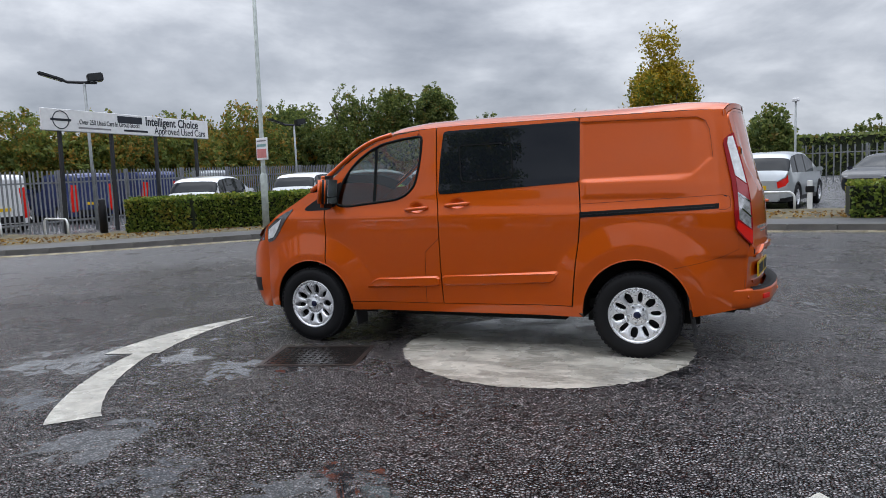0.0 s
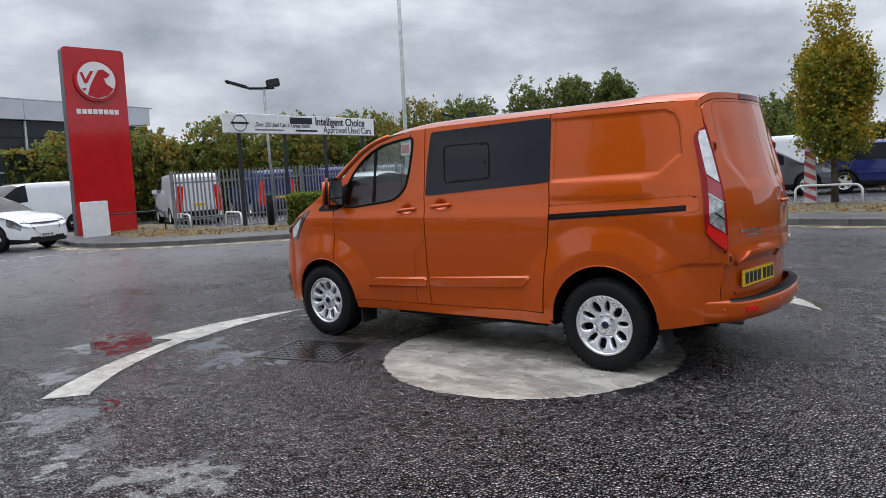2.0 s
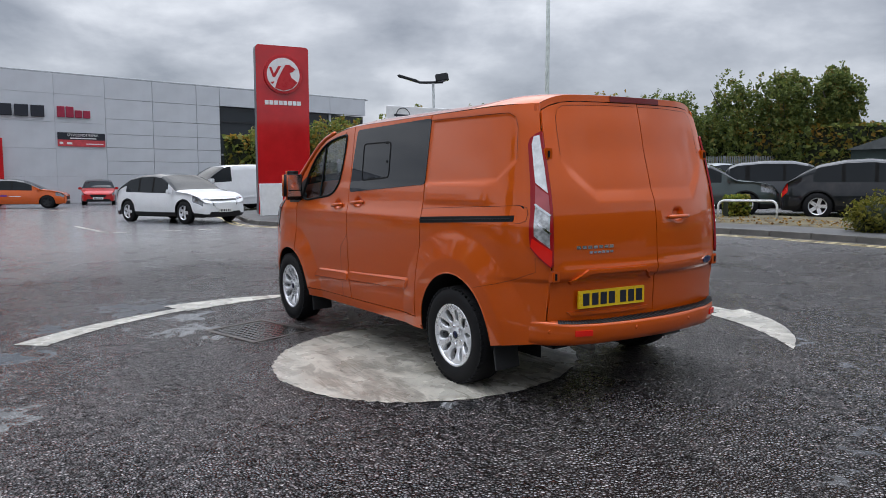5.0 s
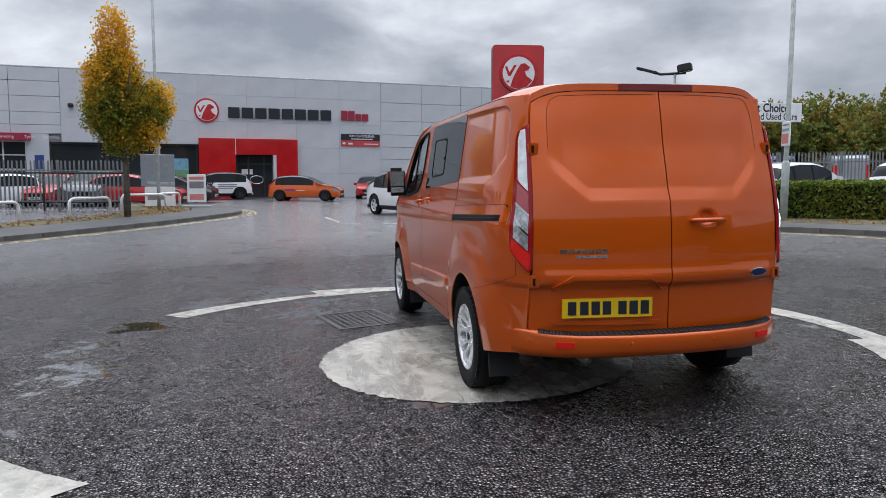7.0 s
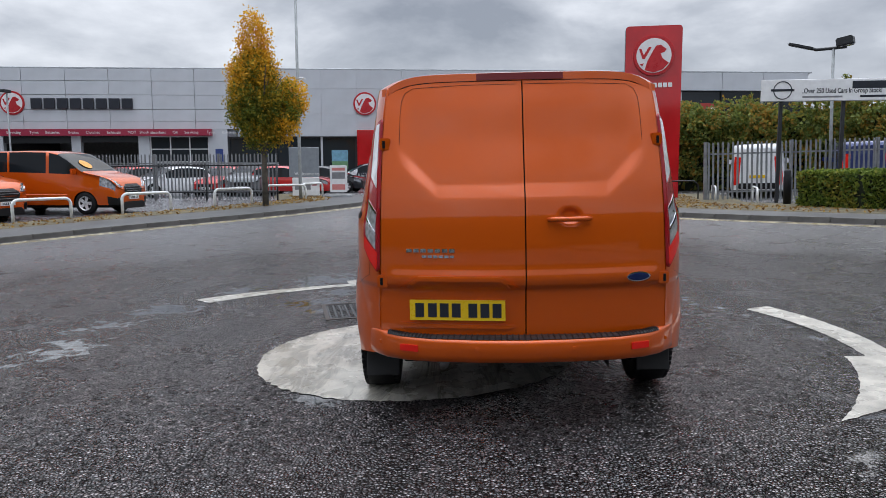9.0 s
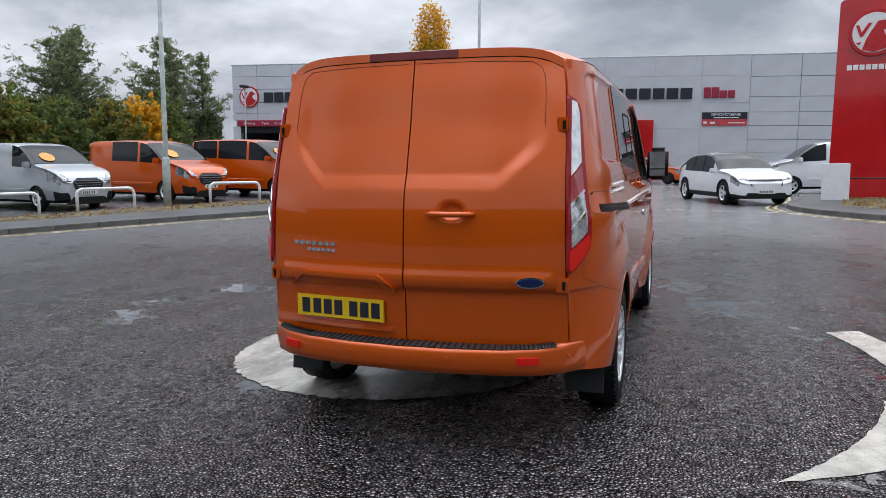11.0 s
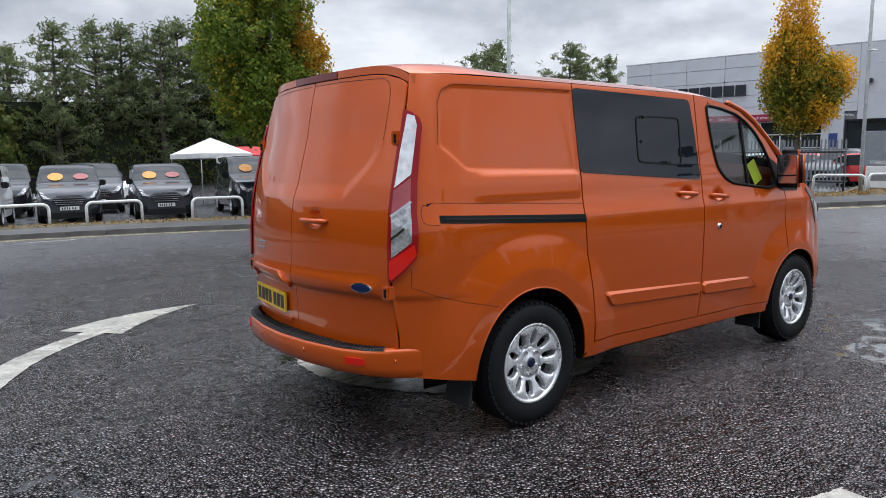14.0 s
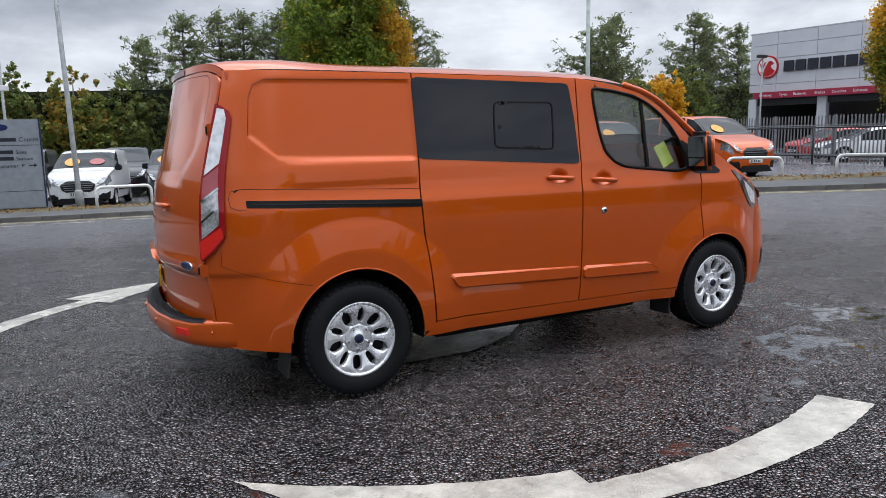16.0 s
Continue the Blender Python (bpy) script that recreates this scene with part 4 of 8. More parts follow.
    add("roof_lip", lip_strip(np.linspace(0.765, -0.765, 51), 0.0, (0.0, -0.012, -0.040)), M_ORANGE)
    # rear doors
    for sgn in (1, -1):
        zs = [0.512, 0.7, 0.9, 1.1, 1.3, 1.5, 1.65, 1.76, 1.815]
        outer = [(sgn * (EDGE_Y(z) - 0.006), z) for z in zs] + [(sgn * y, lip_z(y) - 0.044) for y in (0.735, 0.715, 0.68, 0.60, 0.50, 0.35, 0.18)]
        poly = [(sgn * 0.0035 - 0.012, 0.512)] + outer + [(sgn * 0.0035 - 0.012, lip_z(0) - 0.044)]
        d_ = part("rear_door", mesh_of("rear_door", *skin(poly if sgn > 0 else poly[::-1], rear_point, 0.013), M_ORANGE, True), van, "", B)
        # thin shadow at the pressed panel's edge, laid on as a dark strip
        pan = [(sgn * y, z) for y, z in ((0.665, 1.56), (0.660, 1.72), (0.652, 1.80), (0.632, 1.845), (0.59, lip_z(0.59) - 0.062), (0.3, lip_z(0.3) - 0.062), (0.02, lip_z(0) - 0.062))]
        part("pressed_edge_shadow", mesh_of("pressed_edge_shadow", *skin(strip(pan, 0.0022), rear_point, 0.03, 0.0012, 0), M_SEAL), d_)
        for z in (1.565, 0.815):
            hx = edge_x(z) - 0.004
            hg = part("door_hinge", boxes("door_hinge", [(-0.022, -0.030, -0.036, 0.026, 0.030, 0.036)], M_ORANGE, 0.006, 2), d_, "", Matrix.Translation((hx - 0.006, sgn * (EDGE_Y(z) - 0.018), z)))
            part("hinge_pin", mesh_of("hinge_pin", *tube([(-0.022, sgn * 0.006, -0.02), (-0.022, sgn * 0.006, 0.02)], 0.008, 8), M_SEAL), hg)
        if sgn > 0:
            part("plate_hood", mesh_of("plate_hood", *skin(strip([(0.668, 0.768), (0.565, 0.838), (0.12, 0.836), (0.035, 0.768)], 0.026), rear_point, 0.03, 0.022, 0.024), M_ORANGE), d_)
            part("plate_recess_edge", mesh_of("plate_recess_edge", *skin([(0.675, 0.584), (0.65, 0.560), (0.07, 0.556), (0.045, 0.578)], rear_point, 0.03, 0.010, 0.012), M_ORANGE), d_)
            pl = part("number_plate", mesh_of("number_plate", *skin([(0.62, 0.605), (0.62, 0.716), (0.10, 0.716), (0.10, 0.605)], lambda y, z, o=0: (rear_face(0.36, 0.66) - 0.016 - o + 0.13 * (y - 0.36) + 0.0, y, z), 0.05, 0.0, 0.012), M_PLATE_Y), d_, "yellow plate with dark bars")
            for k, yy in enumerate((0.565, 0.495, 0.43, 0.365, 0.275, 0.21, 0.145)):
                part("plate_bar", mesh_of("plate_bar", *skin([(yy + 0.024, 0.622), (yy + 0.024, 0.699), (yy - 0.024, 0.699), (yy - 0.024, 0.622)], lambda y, z, o=0: (rear_face(0.36, 0.66) - 0.0185 - o + 0.13 * (y - 0.36), y, z), 0.05, 0.0, 0.002), M_SIGN_DARK), pl)
            for k in range(7):
                part("badge_bar", mesh_of("badge_bar", *skin([(0.632 - k * 0.039, 0.978), (0.632 - k * 0.039, 0.998), (0.602 - k * 0.039, 0.998), (0.602 - k * 0.039, 0.978)], rear_point, 0.05, 0.004, 0.004), M_CHROME), d_)
            for k in range(6):
                part("badge_bar", mesh_of("badge_bar", *skin([(0.545 - k * 0.03, 0.948), (0.545 - k * 0.03, 0.963), (0.521 - k * 0.03, 0.963), (0.521 - k * 0.03, 0.948)], rear_point, 0.05, 0.004, 0.004), M_CHROME), d_)
        else:
            ov = [(-0.625 + 0.067 * math.cos(t), 0.828 + 0.027 * math.sin(t)) for t in np.linspace(0, 2 * math.pi, 32, endpoint=False)]
            part("oval_badge_rim", mesh_of("oval_badge_rim", *skin(ov, rear_point, 0.03, 0.006, 0.006), M_CHROME), d_)
            ov = [(-0.625 + 0.059 * math.cos(t), 0.828 + 0.021 * math.sin(t)) for t in np.linspace(0, 2 * math.pi, 32, endpoint=False)]
            part("oval_badge", mesh_of("oval_badge", *skin(ov, rear_point, 0.03, 0.008, 0.003), simple("badge_blue", (0.008, 0.02, 0.09), 0.2)), d_)
            pts = [(REAR_X(1.152) + 0.21 * y * y - 0.006 - 0.026 * math.sin(math.pi * (y + 0.365) / 0.235) ** 0.5, y, 1.150) for y in np.linspace(-0.365, -0.130, 9)]
            part("door_handle", mesh_of("door_handle", *tube(pts, [0.009] + [0.014] * 7 + [0.009], 10), M_ORANGE, True), d_)
    add("high_brake_lamp", lip_strip(np.linspace(0.235, -0.235, 17), 0.004, (-0.001, -0.008, -0.016, -0.038)), glass_mat("brake_lamp_lens", (0.16, 0.016, 0.016), 0.1, 0.0), "dark red brake lamp strip")
    # backing behind the rear doors and the door gap
    back = skin([(-0.775, 0.5), (0.775, 0.5), (0.76, 1.2), (0.735, 1.62), (0.63, 1.90), (0.0, 1.92), (-0.63, 1.90), (-0.735, 1.62), (-0.76, 1.2)], lambda y, z, o=0: (rear_face(y, z) + 0.03, y, z), 0.06, 0, 0)
    add("rear_frame", back, M_SEAL)
    # tail lamps on the rear corners
    def LS(x, z, off=0.0):
        p = S(x, z, off)
        return (p[0] - 0.018, p[1] - 0.004, p[2])
    for fl in (0, 1):
        def at(f_, z):
            """A place on the lamp: across it from the door's edge, and its height."""
            return (edge_x(z) - 0.002 + f_ * (0.122 - 0.028 * ramp(1.0, 1.65, z)), z)
        lamp_o = [at(*q) for q in ((0.05, 1.705), (0.45, 1.690), (0.85, 1.662), (1.0, 1.625), (1.0, 1.50), (1.0, 1.35), (1.0, 1.2), (1.0, 1.06), (0.93, 0.99), (0.55, 0.925), (0.10, 0.868), (0.0, 0.885), (0.0, 1.05), (0.0, 1.22), (0.0, 1.30), (0.0, 1.5))]
        v = skin(lamp_o, LS, 0.02, 0.012, 0.014)
        tl = add("tail_lamp", flip(v) if fl else v, M_LAMP_DARKRED, "tall tail lamp of clear and red lenses")

        def lens(name, poly, mat, o_):
            w_ = skin(poly, LS, 0.02, o_, 0.004)
            part(name, mesh_of(name, *(flip(w_) if fl else w_), mat, True), tl)
        def across(*q):
            return [at(*p) for p in q]
        lens("clear_lens", across((0.22, 1.680), (0.58, 1.672), (0.74, 1.625), (0.73, 1.50), (0.72, 1.388), (0.14, 1.325), (0.15, 1.5)), M_LAMP_CLEAR, 0.015)
        lens("amber_lens", across((0.12, 1.312), (0.72, 1.372), (0.76, 1.264), (0.12, 1.196)), simple("pinkish_lamp_lens", (0.42, 0.075, 0.085), 0.12, 0.1, 1.0), 0.015)
        lens("reverse_lens", across((0.12, 1.184), (0.76, 1.252), (0.78, 1.064), (0.14, 0.990)), M_LAMP_GREY, 0.015)
        lens("lens_divider", strip(across((0.10, 1.188), (0.78, 1.258)), 0.011), M_CHROME, 0.018)
        lens("lens_divider", strip(across((0.12, 1.078), (0.78, 1.158)), 0.010), M_CHROME, 0.018)
        lens("red_lens", across((0.06, 0.974), (0.86, 1.052), (0.92, 1.0), (0.54, 0.936), (0.12, 0.880), (0.05, 0.895)), M_LAMP_RED, 0.015)
    # rear bumper, swept round the corners
    plan = [(-0.37, 0.941, 0.003), (-0.50, 0.920, 0.004), (-0.62, 0.884, 0.005), (-0.722, 0.826, 0.006), (-0.788, 0.767, 0.014), (-0.853, 0.66, 0.034), (-0.898, 0.50, 0.056), (-0.925, 0.25, 0.076), (-0.935, 0.0, 0.082)]
    plan = plan + [(x, -y, d) for x, y, d in plan[-2::-1]]
    fine = []
    for (x0, y0, d0), (x1, y1, d1) in zip(plan, plan[1:]):
        for k in range(4):
            t = k / 4
            fine.append((x0 + (x1 - x0) * t, y0 + (y1 - y0) * t, d0 + (d1 - d0) * t))
    fine.append(plan[-1])
    rows = []
    for i, (x, y, d) in enumerate(fine):
        a, b = fine[max(0, i - 1)], fine[min(len(fine) - 1, i + 1)]
        t_ = Vector((b[0] - a[0], b[1] - a[1], 0)).normalized()
        n_ = Vector((t_.y, -t_.x, 0))
        if n_.dot(Vector((x - 0.6, y, 0))) < 0:
            n_ = -n_
        rise = blend(0.0, 0.06, d)
        prof = [(-0.01, 0.535 - 0.012 * rise), (d * 0.55, 0.528 - 0.008 * rise), (d * 0.93, 0.516), (d * 1.02, 0.500), (d * 1.04, 0.47), (d * 0.98, 0.43), (d * 0.80, 0.395), (d * 0.35 - 0.02, 0.378)]
        rows.append([Vector((x, y, z)) + n_ * o_ for o_, z in prof])
    m_ = len(rows[0])
    bf = [(i * m_ + j, i * m_ + j + 1, (i + 1) * m_ + j + 1, (i + 1) * m_ + j) for i in range(len(rows) - 1) for j in range(m_ - 1)]
    bumper = add("rear_bumper", ([p for r_ in rows for p in r_], bf), M_ORANGE)
    i0, i1 = 17, len(fine) - 18
    tread = [(r_[0] + Vector((0, 0, 0.006)), r_[1] + Vector((0, 0, 0.007)), r_[2] + Vector((0, 0, 0.005))) for r_ in rows[i0:i1 + 1]]
    part("bumper_step", mesh_of("bumper_step", [p for r_ in tread for p in r_], [(i * 3 + j, i * 3 + j + 1, (i + 1) * 3 + j + 1, (i + 1) * 3 + j) for i in range(len(tread) - 1) for j in range(2)], simple("ribbed_step_plastic", (0.02, 0.02, 0.022), 0.5, bump=0.8, grain=120)), bumper, "black ribbed step pad")
    for i in range(len(tread) - 1):
        for t in (0.0, 0.5):
            a_, b_ = tread[i][1].lerp(tread[i + 1][1], t), tread[i][2].lerp(tread[i + 1][2], t)
            part("step_rib", mesh_of("step_rib", *tube([tread[i][0].lerp(tread[i + 1][0], t) + Vector((0, 0, 0.002)), a_ + Vector((0, 0, 0.002)), b_ + Vector((0, 0, 0.001))], 0.004, 4), M_BLACK), bumper)
    for sgn in (1, -1):
        front, behind = [], []
        for yy in np.linspace(0.560, 0.660, 5):
            i = max(k for k in range(len(fine) - 1) if fine[k][1] >= sgn * yy) if sgn > 0 else max(k for k in range(len(fine) - 1) if fine[k][1] >= -yy)
            t = (sgn * yy - fine[i][1]) / (fine[i + 1][1] - fine[i][1])
            for f_ in (0.30, 0.80):
                p = rows[i][3].lerp(rows[i][5], f_).lerp(rows[i + 1][3].lerp(rows[i + 1][5], f_), t)
                front.append(p + Vector((-0.010, sgn * 0.003, 0)))
                behind.append(p + Vector((0.01, 0, 0)))
        nf = len(front)
        rf = [(2 * k, 2 * k + 2, 2 * k + 3, 2 * k + 1) for k in range(4)] + [(2 * k + e_, 2 * k + 2 + e_, nf + 2 * k + 2 + e_, nf + 2 * k + e_) for k in range(4) for e_ in (0, 1)] + [(0, 1, nf + 1, nf), (8, 9, nf + 9, nf + 8)]
        part("bumper_reflector", mesh_of("bumper_reflector", front + behind, rf, M_LAMP_RED), bumper)
        for yy in (0.78, 0.28):
            idx = min(range(len(fine)), key=lambda i: abs(fine[i][1] - sgn * yy))
            part("parking_sensor", mesh_of("parking_sensor", *lathe([(0.0, -0.003), (0.011, -0.002), (0.012, 0.004)], 14), M_ORANGE), bumper, "", Matrix.Translation(rows[idx][4] + Vector((-0.003, 0, 0.0))) @ pose(0, 0, 0, 0, 0, -90))
    # wheels, flaps, underside
    for x, sg, a in ((0.015, 1, 8), (0.015, -1, 25), (2.932, 1, 40), (2.932, -1, 55)):
        make_wheel(van, x, sg, 0.868, a, M_ALLOY)
    flapm = simple("black_mud_flap", (0.016, 0.016, 0.017), 0.55)
    for sg in (1, -1):
        for x, t in ((-0.365, -9), (2.52, -4)):
            part("mud_flap", boxes("mud_flap", [(-0.008, -0.10, -0.29 if x < 0 else -0.29, 0.008, 0.10, 0.06)], flapm, 0.004), van, "", Matrix.Translation((x, sg * 0.825, 0.46 if x < 0 else 0.44)) @ pose(0, 0, 0, 0, -t))
    under = boxes("underbody", [(-0.70, -0.68, 0.33, 3.5, 0.68, 0.44), (-0.3, -0.5, 0.24, 0.3, 0.5, 0.4), (0.6, -0.78, 0.22, 2.3, -0.40, 0.38), (0.6, 0.30, 0.24, 2.2, 0.76, 0.38), (2.5, -0.6, 0.22, 3.4, 0.6, 0.42)], M_SEAL, 0.02)
    part("underbody", under, van)
    part("rear_axle", mesh_of("rear_axle", *tube([(0.015, -0.8, 0.33), (0.015, 0.8, 0.33)], 0.05, 10), M_BLACK, True), van)
    part("exhaust_pipe", mesh_of("exhaust_pipe", *tube([(0.8, 0.35, 0.30), (-0.6, 0.42, 0.335), (-0.80, 0.44, 0.335)], 0.028, 10), simple("dull_exhaust_steel", (0.2, 0.19, 0.18), 0.5, 0.8), True), van)
    # cab
    part("bulkhead", boxes("bulkhead", [(1.60, -0.80, 0.42, 1.63, 0.80, 1.86)], M_CABIN), van, "", B)
    part("cab_floor", boxes("cab_floor", [(1.62, -0.84, 0.44, 3.2, 0.84, 0.50)], M_CABIN), van, "", B)
    part("headlining", boxes("headlining", [(1.62, -0.70, 1.84, 2.10, 0.70, 1.86)], simple("pale_headlining", (0.35, 0.35, 0.34), 0.9)), van, "", B)
    dash = prism("dashboard", [(2.60, 0.55), (2.45, 0.80), (2.44, 1.06), (2.54, 1.17), (2.90, 1.19), (2.95, 0.6)], 1.66, M_CABIN, 0.02)
    part("dashboard", dash, van, "", B @ Matrix.Translation((0, -0.83, 0)))
    part("steering_wheel", mesh_of("steering_wheel", *tube([(2.32 + 0.075 * math.sin(t), -0.42 + 0.19 * math.cos(t), 1.13 + 0.175 * math.sin(t) * 0.9) for t in np.linspace(0, 2 * math.pi, 28, endpoint=False)], 0.016, 8, True), M_BLACK, True), van, "", B)
    part("steering_column", mesh_of("steering_column", *tube([(2.31, -0.42, 1.13), (2.55, -0.42, 0.98)], [0.05, 0.04], 10), M_BLACK, True), van, "", B)
    for sgn in (1, -1):
        s_ = part("seat", boxes("seat", [(1.82, -0.24, 0.78, 2.30, 0.24, 0.92)], M_SEAT, 0.05, 3), van, "grey cloth cab seat", B @ Matrix.Translation((0, sgn * 0.43, 0)))
        part("seat_back", boxes("seat_back", [(-0.06, -0.23, 0.0, 0.06, 0.23, 0.60)], M_SEAT, 0.05, 3), s_, "", Matrix.Translation((1.84, 0, 0.88)) @ pose(0, 0, 0, 0, -10))
        part("head_restraint", boxes("head_restraint", [(-0.045, -0.13, 0.0, 0.045, 0.13, 0.18)], M_SEAT, 0.035, 3), s_, "", Matrix.Translation((1.72, 0, 1.50)) @ pose(0, 0, 0, 0, -8))
    part("window_ticket", boxes("window_ticket", [(-0.055, -0.002, -0.085, 0.055, 0.002, 0.085)], simple("lime_card", (0.55, 0.62, 0.05), 0.6)), van, "lime green card in the passenger window", B @ Matrix.Translation((2.50, -0.84, 1.345)) @ pose(0, 0, 0, -12, -24, 0))
    return van


hero_van()

# ---- parked vehicles ----
M_HEADLAMP = simple("clear_headlamp_over_dark_bowl", (0.30, 0.31, 0.33), 0.08, 0.55, 1.0, vary=0.6, scale=14)
KINDS = {
    # length, width, height, wheel radius, rear axle, front axle, roofline, belt line, side glass spans, windscreen span, rear glass span
    "hatch": (4.06, 1.76, 1.44, 0.315, 0.17, 0.80, [(0, .48), (.012, .60), (.03, .68), (.10, .90), (.17, .965), (.32, 1.0), (.46, .99), (.56, .93), (.66, .80), (.75, .665), (.80, .635), (.90, .585), (.965, .53), (.99, .47), (1, .40)],
              [(0, .62), (.3, .62), (.72, .60), (.8, .60)], [(.11, .20), (.23, .42), (.44, .64)], (.555, .755), (.03, .10)),
    "suv": (4.40, 1.83, 1.62, 0.345, 0.175, 0.80, [(0, .48), (.012, .60), (.03, .68), (.08, .89), (.14, .965), (.30, 1.0), (.48, .99), (.58, .93), (.67, .80), (.745, .675), (.80, .65), (.90, .61), (.965, .56), (.99, .48), (1, .40)],
            [(0, .64), (.3, .62), (.72, .61), (.8, .61)], [(.09, .19), (.22, .42), (.44, .65)], (.57, .75), (.03, .085)),
    "crossover": (4.71, 1.88, 1.60, 0.36, 0.185, 0.815, [(0, .46), (.012, .58), (.04, .66), (.10, .78), (.19, .92), (.32, .99), (.45, 1.0), (.55, .965), (.64, .85), (.735, .68), (.79, .65), (.89, .60), (.955, .54), (.985, .46), (1, .40)],
                  [(0, .64), (.3, .62), (.70, .60), (.8, .60)], [(.16, .30), (.32, .46), (.48, .64)], (.545, .745), (.04, .17)),
    "van": (4.97, 1.95, 1.98, 0.343, 0.205, 0.795, [(0, .88), (.006, .945), (.03, .975), (.12, .995), (.40, 1.0), (.54, .99), (.615, .955), (.68, .86), (.775, .685), (.82, .645), (.90, .60), (.955, .55), (.985, .475), (1, .38)],
            [(0, .68), (.5, .645), (.62, .63), (.78, .615), (.82, .61)], [(.555, .745)], (.615, .79), None),
    "crewvan": (4.97, 1.95, 1.98, 0.343, 0.205, 0.795, [(0, .88), (.006, .945), (.03, .975), (.12, .995), (.40, 1.0), (.54, .99), (.615, .955), (.68, .86), (.775, .685), (.82, .645), (.90, .60), (.955, .55), (.985, .475), (1, .38)],
                [(0, .68), (.5, .645), (.62, .63), (.78, .615), (.82, .61)], [(.04, .27), (.285, .535), (.555, .745)], (.615, .79), None),
    "doublecabvan": (4.97, 1.95, 1.98, 0.343, 0.205, 0.795, [(0, .88), (.006, .945), (.03, .975), (.12, .995), (.40, 1.0), (.54, .99), (.615, .955), (.68, .86), (.775, .685), (.82, .645), (.90, .60), (.955, .55), (.985, .475), (1, .38)],
                     [(0, .68), (.5, .645), (.62, .63), (.78, .615), (.82, .61)], [(.285, .535), (.555, .745)], (.615, .79), None),
    "smallvan": (4.42, 1.83, 1.83, 0.32, 0.19, 0.80, [(0, .86), (.006, .93), (.03, .97), (.12, .995), (.40, 1.0), (.52, .985), (.60, .94), (.68, .83), (.765, .685), (.81, .645), (.90, .605), (.955, .555), (.985, .48), (1, .38)],
                 [(0, .66), (.5, .64), (.62, .63), (.76, .615), (.81, .61)], [(.52, .72)], (.60, .775), None),
}


